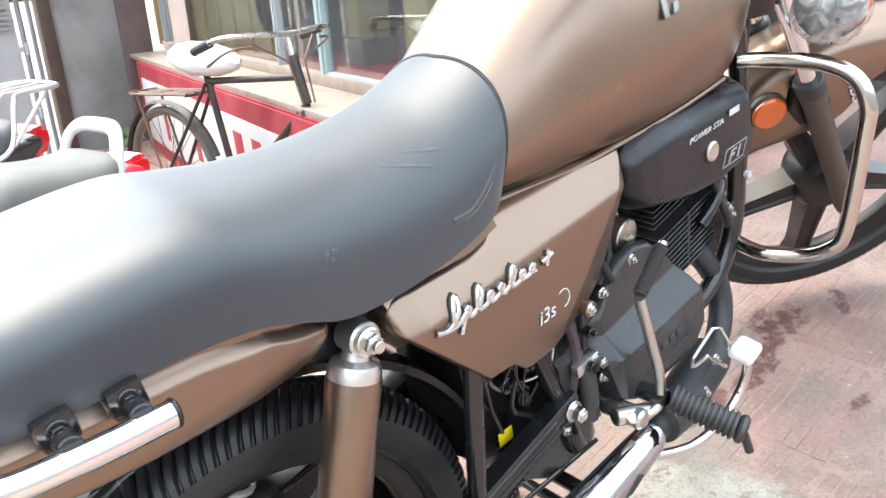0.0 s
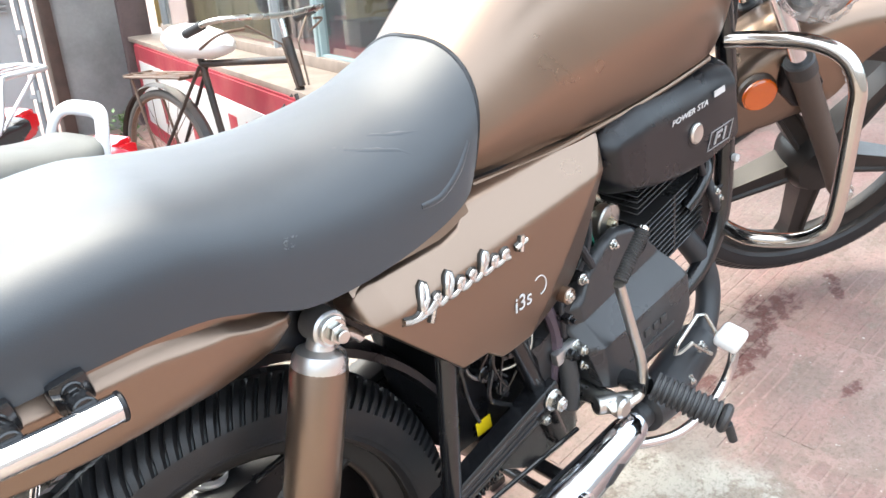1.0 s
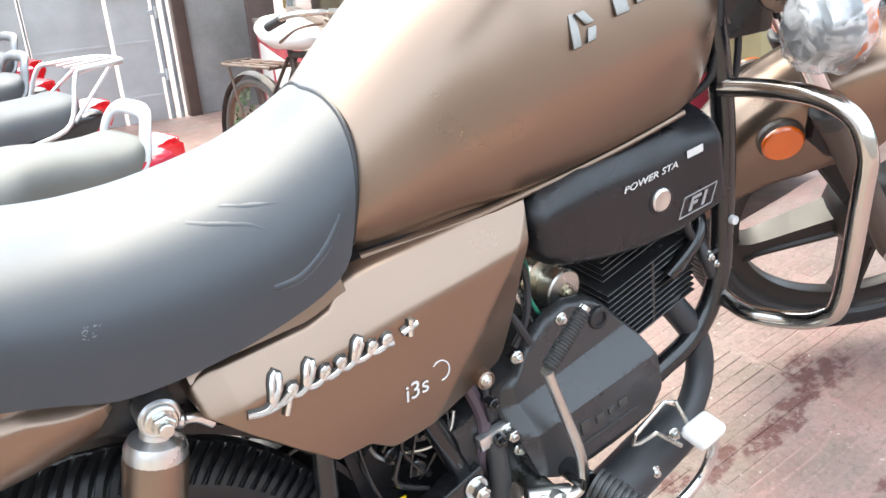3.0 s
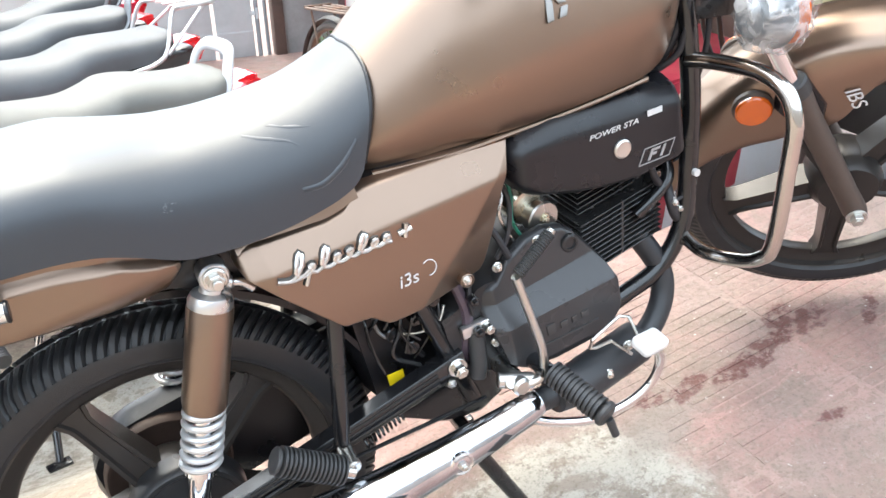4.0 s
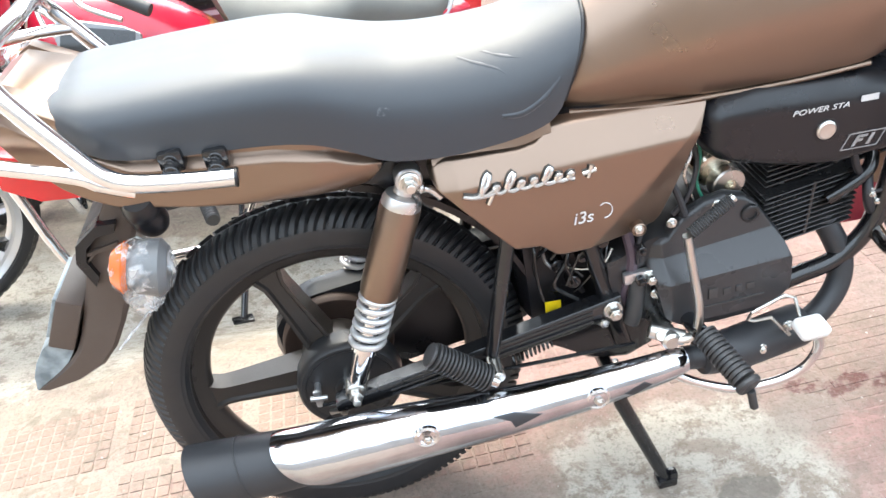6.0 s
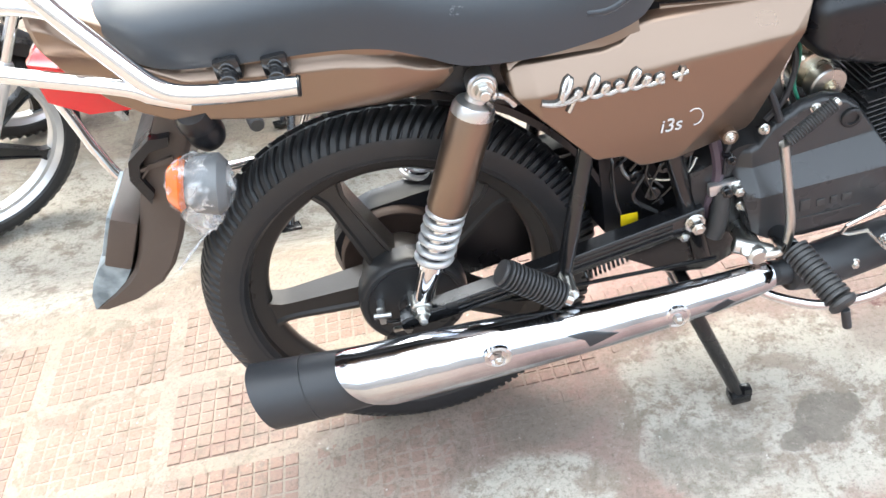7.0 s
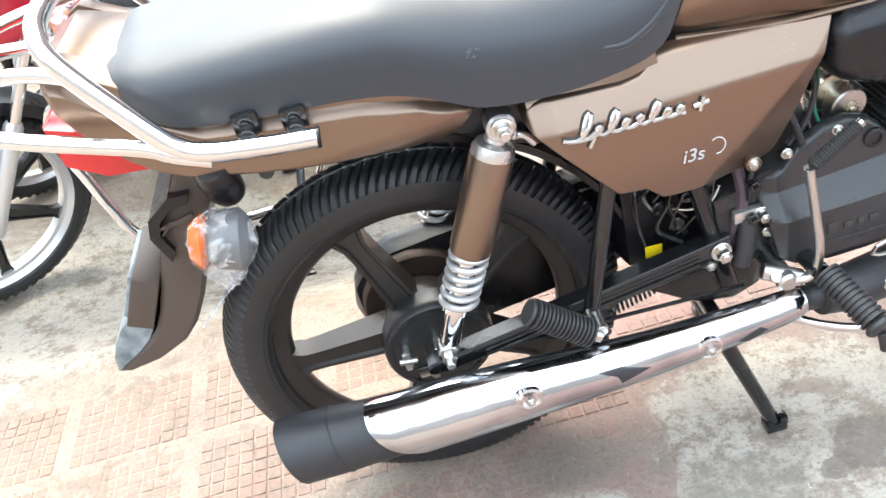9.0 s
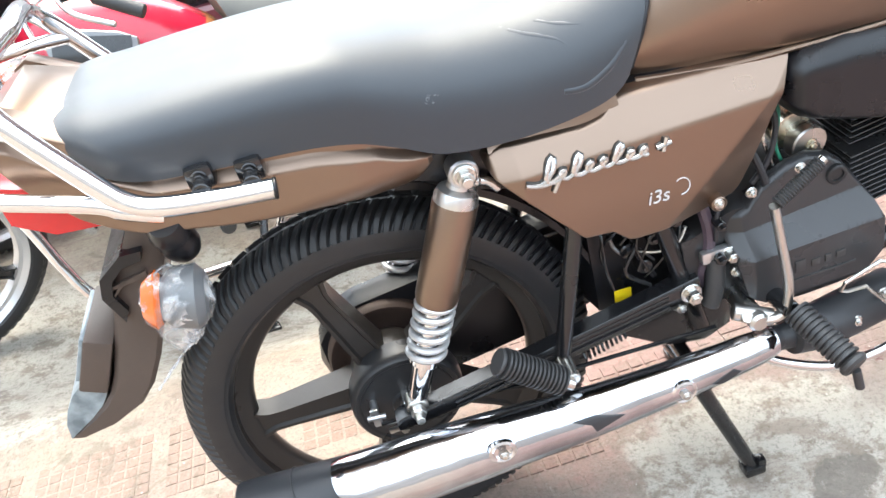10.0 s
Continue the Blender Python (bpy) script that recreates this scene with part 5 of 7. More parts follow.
# ---- steered front end ----
def build_front(bike):
    turn = -38.0
    rake = Matrix.Rotation(radians(-26), 4, "Y")
    head = Vector((0.955, 0.0, 0.82))
    steer = Matrix.Translation(head + Vector((0.004, -0.018, 0.032))) @ rake @ Matrix.Rotation(radians(turn), 4, "Z") @ rake.inverted() @ Matrix.Translation(-head)
    fork = part("fork_crown", box(bmesh.new(), (0.955, 0, 0.82), (0.05, 0.23, 0.03), 0.008), BLACK_PAINT, bike, "telescopic front fork turned towards the lane", m=steer)
    axle = Vector((1.255, 0.0, 0.302))
    up = Vector((-math.sin(radians(26)), 0, math.cos(radians(26))))
    for s in (-1, 1):
        o = Vector((0, 0.092 * s, 0))
        bm = bmesh.new()
        rod(bm, axle + o + up * 0.25, axle + o + up * 0.62, 0.0145, 20)
        part("stanchion", bm, CHROME, fork)
        bm = bmesh.new()
        tube(bm, [axle + o + up * q for q in (-0.02, -0.015, 0.0, 0.05, 0.26, 0.30, 0.305)], [0.012, 0.018, 0.0205, 0.0195, 0.0205, 0.0225, 0.017], 22)
        leg = part("fork_leg", bm, BROWN_PLASTIC, fork)
        part("dust_boot", rod(bmesh.new(), axle + o + up * 0.295, axle + o + up * 0.325, 0.024), GRIP, leg)
        bolt(leg, axle + o * 1.22, 0.012, d=(0, s, 0), depth=0.012)
    wheel = cast_wheel("front_wheel", fork, Matrix.Translation(axle), R=0.294, w=0.076, rim_r=0.236, phase=54, label="dark cast front wheel")
    # mudguard: deep lobes by the fork legs, narrowing towards both ends
    skirt = ((6, 0.026), (60, 0.036), (84, 0.05), (94, 0.085), (101, 0.128), (108, 0.142), (118, 0.142), (134, 0.122), (150, 0.080), (163, 0.045), (172, 0.03))
    bm = bmesh.new()
    rings = []
    for i in range(49):
        deg = 6 + 166 * i / 48
        a = radians(deg)
        r, deep, w = 0.333, linear(skirt, deg), 0.060 + 0.008 * math.sin(radians(deg)) ** 2
        ring = []
        for (o, dr) in ((-w - 0.006, -deep), (-w - 0.007, -deep * 0.85), (-w - 0.005, -deep * 0.5), (-w - 0.001, -0.016), (-w * 0.86, -0.004), (-w * 0.62, 0.001), (-w * 0.34, 0.004), (0, 0.013), (w * 0.34, 0.004), (w * 0.62, 0.001), (w * 0.86, -0.004), (w + 0.001, -0.016), (w + 0.005, -deep * 0.5), (w + 0.007, -deep * 0.85), (w + 0.006, -deep)):
            ring.append((axle.x + (r + dr) * math.cos(a), o, axle.z + (r + dr) * math.sin(a)))
        ring += [(q[0] - 0.003 * math.cos(a), q[1] * 0.95, q[2] - 0.003 * math.sin(a)) for q in ring[::-1]]
        rings.append(ring)
    loft(bm, rings)
    mud = part("front_mudguard", bm, BRONZE, fork, "matte bronze front mudguard", sharp=50)
    part("printed_word", words("IBS", 0.031, 0.2), WHITE_PRINT, mud, m=pose(axle.x - 0.056, -0.0775, axle.z + 0.252) @ pose(0, 0, 0, 90, 62, 0) @ Matrix.Diagonal((1.1, 1.0, 1, 1)))
    for s in (-1, 1):
        bm = bmesh.new()
        slab(bm, axle.x - 0.155, axle.x - 0.075, pts_table((axle.x - 0.155, axle.z + 0.225), (axle.x - 0.12, axle.z + 0.185), (axle.x - 0.075, axle.z + 0.175)), pts_table((axle.x - 0.155, axle.z + 0.27), (axle.x - 0.115, axle.z + 0.285), (axle.x - 0.075, axle.z + 0.225)), lambda x, v: -0.081, -0.066, 12, 6, round_to=0.006)
        if s > 0:
            bmesh.ops.scale(bm, vec=(1, -1, 1), verts=bm.verts)
        part("guard_bracket", bm, BLACK_PLASTIC, mud)
    # side reflectors
    for s in (-1, 1):
        c = Vector((1.068, 0.0, 0.530))
        refl = part("side_reflector", rod(bmesh.new(), c + Vector((0, 0.064 * s, 0)), c + Vector((0, 0.079 * s, 0)), 0.032, 28), BROWN_PLASTIC, mud)
        part("lens", rod(bmesh.new(), c + Vector((0, 0.077 * s, 0)), c + Vector((0, 0.086 * s, 0)), 0.0285, 28, bevel=0.003), AMBER, refl, "amber side reflector")
    # brake hose and cable looping through the wheel
    for pts, r in (([(1.02, 0.10, 0.72), (1.05, 0.12, 0.50), (1.12, 0.11, 0.36), (1.22, 0.09, 0.33)], 0.005), ([(1.0, 0.11, 0.72), (1.02, 0.13, 0.52), (1.10, 0.12, 0.38), (1.22, 0.09, 0.35)], 0.0045)):
        bm = bmesh.new()
        tube(bm, smooth_line(pts, 6), r, 8)
        part("control_cable", bm, HOSE, fork)
    # headlamp cowl with a slanted rear corner
    bm = bmesh.new()
    rings = []
    for x, z0, z1, w in ((0.955, 0.845, 0.875, 0.105), (0.962, 0.835, 0.895, 0.115), (1.005, 0.768, 0.955, 0.124), (1.02, 0.760, 0.975, 0.128), (1.10, 0.768, 1.01, 0.134), (1.150, 0.786, 1.0, 0.132), (1.160, 0.795, 0.99, 0.125)):
        rings.append([(x, -w * 0.97, z0 + 0.006), (x, -w, z0 + 0.03), (x, -w, z1 - 0.06 * min(1, (x - 0.94) / 0.06)), (x, -w * 0.8, z1 - 0.02), (x, -w * 0.5, z1), (x, w * 0.5, z1), (x, w * 0.8, z1 - 0.02), (x, w, z1 - 0.06 * min(1, (x - 0.94) / 0.06)), (x, w, z0 + 0.03), (x, w * 0.97, z0 + 0.006), (x, w * 0.9, z0), (x, -w * 0.9, z0)])
    loft(bm, rings)
    cowl = part("headlamp_cowl", bm, BRONZE, fork, "matte bronze headlamp cowl")
    bm = bmesh.new()
    rings = []
    for x, k in ((1.157, 0.97), (1.18, 0.96), (1.205, 0.86), (1.222, 0.62), (1.228, 0.3)):
        rings.append([(x, 0.122 * k * math.copysign(abs(math.cos(a)) ** 0.6, math.cos(a)), 0.89 + 0.10 * k * math.copysign(abs(math.sin(a)) ** 0.6, math.sin(a))) for a in (2 * math.pi * q / 32 for q in range(32))])
    loft(bm, rings)
    lamp = part("headlamp", bm, BLACK_PAINT, cowl, "dark headlamp under clear wrapping film")
    bm = bmesh.new()
    rings = []
    for i in range(13):
        x, k = 1.150 + 0.085 * i / 12, 1.06 - 0.9 * max(0.0, (i - 7) / 5) ** 1.6
        ring = []
        for q in range(40):
            a = 2 * math.pi * q / 40
            wr = 1 + 0.05 * noise.noise(Vector((i * 0.9, math.cos(a) * 5, math.sin(a) * 5))) + 0.03 * noise.noise(Vector((i * 2.1, math.cos(a) * 12, math.sin(a) * 12)))
            ring.append((x, 0.126 * k * wr * math.copysign(abs(math.cos(a)) ** 0.6, math.cos(a)), 0.89 + 0.104 * k * wr * math.copysign(abs(math.sin(a)) ** 0.6, math.sin(a))))
        rings.append(ring)
    loft(bm, rings, cap=False)
    part("wrapping_film", bm, WRAP, lamp, "crumpled clear wrapping film", sharp=80)
    bm = bmesh.new()
    slab(bm, 0.925, 1.03, pts_table((0.925, 0.70), (1.03, 0.72)), pts_table((0.925, 0.86), (1.03, 0.80)), lambda x, v: -0.105, 0.105, 14, 8, round_to=0.01)
    part("lamp_bracket", bm, BLACK_PAINT, fork)
    # wrapped front indicator
    ind = part("front_indicator", rod(bmesh.new(), (0.99, -0.12, 0.825), (0.955, -0.19, 0.785), 0.023), BLACK_PLASTIC, fork, "front indicator wrapped in clear film", m=steer.inverted())
    c0 = Vector((0.945, -0.205, 0.757))
    bm = bmesh.new()
    rod(bm, c0 + Vector((-0.042, 0, 0.006)), c0 + Vector((0.006, 0, 0)), 0.038, 24, r2=0.047, bevel=0.012)
    part("housing", bm, LAMP_GREY, ind)
    part("lens", rod(bmesh.new(), c0 + Vector((0.006, 0, 0)), c0 + Vector((0.040, 0, -0.004)), 0.045, 24, r2=0.034, bevel=0.01), AMBER, ind)
    film = bmesh.new()
    bmesh.ops.create_icosphere(film, subdivisions=4, radius=0.054)
    for v in film.verts:
        d = v.co
        k = 1 + 0.15 * noise.noise(d * 60 + Vector((3, 1, 2))) + 0.08 * noise.noise(d * 150)
        v.co = c0 + Vector((d.x * 1.0, d.y * 0.9, d.z * 1.0)) * k
    part("wrapping_film", film, WRAP, ind, "crumpled clear wrapping film", sharp=80)
    # handlebar
    bm = bmesh.new()
    tube(bm, smooth_line([(0.735, -0.36, 1.06), (0.81, -0.25, 1.08), (0.88, -0.15, 1.09), (0.91, -0.06, 1.03), (0.91, 0.06, 1.03), (0.88, 0.15, 1.09), (0.81, 0.25, 1.08), (0.735, 0.36, 1.06)], 6), 0.011, 14)
    bar = part("handlebar", bm, CHROME, fork, "chrome handlebar with rubber grips")
    for s in (-1, 1):
        bm = bmesh.new()
        a, b = Vector((0.785, 0.29 * s, 1.073)), Vector((0.70, 0.40 * s, 1.05))
        tube(bm, [a.lerp(b, i / 24) for i in range(25)], [0.0165 if i % 2 else 0.0145 for i in range(25)], 14)
        part("grip", bm, GRIP, bar)
    return fork


build_front(BIKE)
# brake lever reaching back over the tank
bm = bmesh.new()
tube(bm, smooth_line([(0.70, -0.27, 1.03), (0.655, -0.30, 1.0), (0.638, -0.305, 0.96), (0.634, -0.30, 0.925)], 6), 0.006, 12)
lever = part("brake_lever", bm, BLACK_PAINT, BIKE, "black brake lever with a ball end")
bm = bmesh.new()
bmesh.ops.create_uvsphere(bm, u_segments=18, v_segments=12, radius=0.0115, matrix=Matrix.Translation((0.634, -0.30, 0.918)))
part("ball_end", bm, BLACK_PAINT, lever)

# ---- ground ----
def ramp_height(x, y):
    """Height of the ground: a ramp under the bike that eases out to nearly level ground around it."""
    n = PAVE.col[2]
    z = (n.dot(PAVE.col[3]) - n.x * min(max(x, -3.0), 2.4) - n.y * min(max(y, -3), 3)) / n.z
    level = -0.200 + 0.06 * min(max(x, -1.5), 0.4) + 0.035 * min(max(y - 1.7, 0.0), 2.0)
    far = max(ease(0.42, 0.95, y), ease(1.3, 3.5, -x), ease(2.5, 5.0, -y), ease(2.2, 4.0, x))
    return z * (1 - far) + level * far


def floor_xy(x, y):
    """Plan position of a spot given along the paving."""
    p = PAVE @ Vector((x, y, 0))
    return p.x, p.y


def ground_material(name, tiles):
    m = bpy.data.materials.new(name)
    m.use_nodes = True
    n, l = m.node_tree.nodes, m.node_tree.links
    b = n["Principled BSDF"]
    co = n.new("ShaderNodeNewGeometry").outputs["Position"]

    def tex(scale, detail=6.0, rough=0.55, warp=0.0, stretch=None):
        t = n.new("ShaderNodeTexNoise")
        t.inputs["Scale"].default_value, t.inputs["Detail"].default_value, t.inputs["Roughness"].default_value = scale, detail, rough
        t.inputs["Distortion"].default_value = warp
        v = co
        if stretch:
            mp = n.new("ShaderNodeMapping")
            mp.inputs["Scale"].default_value = stretch
            l.new(co, mp.inputs[0])
            v = mp.outputs[0]
        l.new(v, t.inputs["Vector"])
        return t.outputs["Fac"]

    def rng(v, a, z, lo=0.0, hi=1.0):
        r = n.new("ShaderNodeMapRange")
        for k, q in enumerate((a, z, lo, hi)):
            r.inputs[k + 1].default_value = q
        l.new(v, r.inputs[0])
        return r.outputs[0]

    def mix(a, c, f, mode="MIX"):
        x = n.new("ShaderNodeMix")
        x.data_type, x.blend_type = "RGBA", mode
        for key, v in ((0, f), (6, a), (7, c)):
            if isinstance(v, tuple):
                x.inputs[key].default_value = (*v, 1)
            elif isinstance(v, float):
                x.inputs[key].default_value = v
            else:
                l.new(v, x.inputs[key])
        return x.outputs[2]

    def maths(op, a, c=0.0):
        x = n.new("ShaderNodeMath")
        x.operation = op
        for key, v in ((0, a), (1, c)):
            if isinstance(v, float):
                x.inputs[key].default_value = v
            else:
                l.new(v, x.inputs[key])
        return x.outputs[0]

    def spot(cx, cy, rx, ry, turn=0.0, wobble=0.5, scale=9.0, soft=0.12):
        """A patch of that size with a ragged edge, 1 inside."""
        mp = n.new("ShaderNodeMapping")
        mp.vector_type = "TEXTURE"
        mp.inputs["Location"].default_value = (*floor_xy(cx, cy), 0)
        mp.inputs["Rotation"].default_value = (0, 0, radians(turn))
        mp.inputs["Scale"].default_value = (rx, ry, 1)
        flat = n.new("ShaderNodeVectorMath")
        flat.operation = "MULTIPLY"
        flat.inputs[1].default_value = (1, 1, 0)
        l.new(co, flat.inputs[0])
        l.new(flat.outputs[0], mp.inputs[0])
        ln = n.new("ShaderNodeVectorMath")
        ln.operation = "LENGTH"
        l.new(mp.outputs[0], ln.inputs[0])
        d = maths("ADD", ln.outputs["Value"], maths("MULTIPLY", maths("SUBTRACT", tex(scale, 7.0, 0.65), 0.5), wobble * 2.6))
        return rng(d, 1.0 - soft, 1.0 + soft, 1.0, 0.0)

    def along(axis, a, z):
        sp = n.new("ShaderNodeSeparateXYZ")
        l.new(co, sp.inputs[0])
        return rng(maths("ADD", sp.outputs[axis], maths("MULTIPLY", maths("SUBTRACT", tex(3.0, 6.0), 0.5), 0.5)), a, z)

    behind = along(0, 0.35, -0.1)
    if tiles:
        red = mix((0.275, 0.160, 0.140), (0.205, 0.118, 0.103), rng(tex(9.0), 0.42, 0.62))
        red = mix(red, (0.256, 0.166, 0.123), maths("MULTIPLY", behind, 0.85))
        oi = n.new("ShaderNodeObjectInfo")
        red = mix(red, (0.190, 0.128, 0.106), rng(oi.outputs["Random"], 0.0, 1.0, 0.0, 0.45))
    else:
        red = mix((0.305, 0.178, 0.155), (0.215, 0.124, 0.108), rng(tex(7.0), 0.42, 0.62))
        red = mix(red, (0.27, 0.23, 0.178), maths("MULTIPLY", behind, 0.9))
    red = mix(red, (0.270, 0.215, 0.182), rng(tex(2.2, 7.0, 0.6), 0.47, 0.66, 0.0, 0.35 if tiles else 0.7))
    # grey trodden film over much of the ramp
    red = mix(red, (0.205, 0.155, 0.135), rng(tex(3.1, 8.0, 0.65, 0.4), 0.52, 0.66, 0.0, 0.6))
    # pale cement wash
    cement = mix((0.385, 0.36, 0.31), (0.195, 0.165, 0.132), rng(tex(10.0, 10.0, 0.75), 0.53, 0.60))
    cement = mix(cement, (0.175, 0.152, 0.120), rng(tex(34.0, 7.0, 0.72), 0.54, 0.62, 0.0, 0.85))
    cement = mix(cement, (0.20, 0.165, 0.13), rng(tex(5.5, 8.0, 0.7, 0.6), 0.54, 0.60, 0.0, 0.75))
    wash = None
    for q in ((0.53, -0.16, 0.25, 0.21, -15), (0.13, -0.235, 0.135, 0.08, -8), (-1.1, 0.68, 0.85, 0.24, 8), (-0.6, 1.0, 0.9, 0.42, 0), (-1.9, 0.3, 0.7, 0.7, 0), (0.45, 1.1, 1.0, 0.45, 0)):
        s = spot(*q, wobble=0.5, scale=8.0, soft=0.12)
        wash = s if wash is None else maths("MAXIMUM", wash, s)
    if tiles:
        wash = maths("MULTIPLY", wash, rng(tex(16.0, 7.0, 0.65), 0.40, 0.50, 0.1, 0.9))
    col = red
    # cream film left by washing behind the rear wheel
    pale = maths("MULTIPLY", along(1, 0.2, 0.6), maths("MULTIPLY", behind, rng(tex(7.0, 8.0, 0.65), 0.40, 0.56)))
    col = mix(col, (0.27, 0.232, 0.18), maths("MULTIPLY", pale, 0.45 if tiles else 0.85))
    col = mix(col, (0.240, 0.180, 0.145), rng(tex(15.0, 9.0, 0.72, 0.6), 0.53, 0.63, 0.0, 0.62))
    col = mix(col, (0.195, 0.145, 0.118), maths("MULTIPLY", rng(tex(5.0, 10.0, 0.76, 0.8), 0.50, 0.58, 0.0, 0.9), rng(tex(23.0, 7.0, 0.7), 0.40, 0.58, 0.25, 1.0)))
    col = mix(col, (0.125, 0.10, 0.075), rng(tex(48.0, 5.0, 0.75), 0.62, 0.68, 0.0, 0.7))
    col = mix(col, (0.145, 0.118, 0.088), maths("MULTIPLY", maths("MULTIPLY", behind, rng(tex(11.0, 10.0, 0.72, 1.0), 0.53, 0.60)), 0.6))
    col = mix(col, cement, maths("MULTIPLY", wash, 0.85))
    # grey-brown blots on the pale wash
    col = mix(col, (0.131, 0.112, 0.092), maths("MULTIPLY", spot(0.607, -0.215, 0.055, 0.045, 35, 0.65, 18.0, 0.08), 0.85))
    col = mix(col, (0.131, 0.112, 0.092), maths("MULTIPLY", spot(0.548, -0.243, 0.035, 0.020, 20, 0.65, 20.0, 0.08), 0.8))
    col = mix(col, (0.185, 0.166, 0.138), maths("MULTIPLY", spot(0.405, -0.235, 0.085, 0.075, -15, 0.8, 16.0, 0.15), rng(tex(40.0, 6.0, 0.7), 0.40, 0.56, 0.35, 0.9)))
    col = mix(col, (0.185, 0.157, 0.131), maths("MULTIPLY", spot(0.17, -0.10, 0.10, 0.05, -10, 0.8, 20.0, 0.3), 0.75))
    col = mix(col, (0.192, 0.161, 0.138), maths("MULTIPLY", spot(0.80, -0.06, 0.10, 0.05, 20, 0.8, 14.0, 0.3), 0.7))
    # dark red splashes that dried on the paving
    for q in ((1.167, 0.033, 0.050, 0.022, 40), (1.204, -0.007, 0.050, 0.030, 20), (1.150, -0.005, 0.045, 0.020, 30), (1.073, -0.025, 0.070, 0.024, 20), (0.989, -0.034, 0.050, 0.020, 5), (0.896, -0.019, 0.045, 0.020, 10), (0.818, -0.002, 0.035, 0.018, 0),
              (1.322, -0.056, 0.045, 0.014, 40), (1.04, -0.223, 0.030, 0.012, 0)):
        col = mix(col, (0.092, 0.030, 0.025), maths("MULTIPLY", spot(*q, wobble=1.15, scale=30.0, soft=0.22), rng(tex(38.0, 6.0, 0.7), 0.40, 0.52, 0.15, 0.9)))
    # grit
    col = mix(col, (0.10, 0.082, 0.062), rng(tex(130.0, 4.0, 0.8), 0.50, 0.66, 0.0, 0.55))
    col = mix(col, (0.36, 0.32, 0.275), rng(tex(95.0, 5.0, 0.8), 0.56, 0.70, 0.0, 0.4))
    # chips and specks
    col = mix(col, (0.476, 0.445, 0.400), rng(tex(70.0, 3.0, 0.6), 0.70, 0.74, 0.0, 0.8))
    col = mix(col, (0.046, 0.038, 0.035), rng(tex(55.0, 4.0, 0.7), 0.71, 0.76, 0.0, 0.7))
    l.new(col, b.inputs["Base Color"])
    l.new(rng(tex(9.0), 0.3, 0.7, 0.6, 0.92), b.inputs["Roughness"])
    h = maths("ADD", maths("MULTIPLY", tex(60.0, 6.0, 0.7), 0.6), maths("MULTIPLY", tex(14.0, 5.0), 0.8))
    bp = n.new("ShaderNodeBump")
    bp.inputs["Strength"].default_value, bp.inputs["Distance"].default_value = 0.8, 0.008
    l.new(h, bp.inputs["Height"])
    l.new(bp.outputs[0], b.inputs["Normal"])
    return m


GROUND = ground_material("worn_cement", False)
TILE = ground_material("pressed_tile", True)
GROOVE = material("groove_dirt", (0.205, 0.138, 0.115), 0.9, grain=0.4, scale=60, blotch=0.7, blotch_scale=9, second=(0.27, 0.195, 0.16))


def axis_steps(lo, hi, fine):
    out, v, step = [], 0.0, fine
    while v < hi:
        out.append(v)
        v += step
        if v > 1.75:
            step *= 1.35
    neg, v, step = [], -fine, fine
    while v > lo:
        neg.append(v)
        v -= step
        if v < -1.45:
            step *= 1.35
    return neg[::-1] + out


def crust(x, y):
    """How far the cement skin lies over or under the faces of the tiles, by plan position."""
    p = PAVE_BACK @ Vector((x, y, ramp_height(x, y)))
    q = Vector((x * 9, y * 9, 1.7))
    rough = noise.noise(q) + 0.5 * noise.noise(q * 2.7) + 0.3 * noise.noise(q * 6.1)
    cover = 0.0
    for cx, cy, rx, ry in ((0.53, -0.16, 0.25, 0.21), (0.13, -0.235, 0.135, 0.08)):
        cover = max(cover, 1.25 - math.hypot((p.x - cx) / rx, (p.y - cy) / ry) + 0.25 * rough)
    front = ease(0.62, 0.95, p.x)
    back = max(ease(0.40, 0.50, p.y), ease(0.9, 1.35, -p.x))
    lift = max(ease(0.0, 0.25, cover), back)
    slow = noise.noise(Vector((x * 3.3, y * 3.3, 8.1)))
    return -0.0016 + 0.0004 * front + 0.0011 * rough + 0.0012 * slow + lift * (0.0036 + 0.001 * rough)


def build_ground():
    xs, ys = axis_steps(-150, 150, 0.02), axis_steps(-150, 150, 0.02)
    verts = [(x, y, ramp_height(x, y) + (crust(x, y) if abs(x) < 2.2 and abs(y) < 1.6 else 0.0022)) for y in ys for x in xs]
    w = len(xs)
    faces = [(j * w + i, j * w + i + 1, (j + 1) * w + i + 1, (j + 1) * w + i) for j in range(len(ys) - 1) for i in range(w - 1)]
    me = bpy.data.meshes.new("ground")
    me.from_pydata(verts, [], faces)
    for p in me.polygons:
        p.use_smooth = True
    me.materials.append(GROUND)
    return tagged(new("ground", me), "worn cement-washed tiled ramp, reddish and pale, with dark stains", "ground", kind="structure")


FLOOR = build_ground()


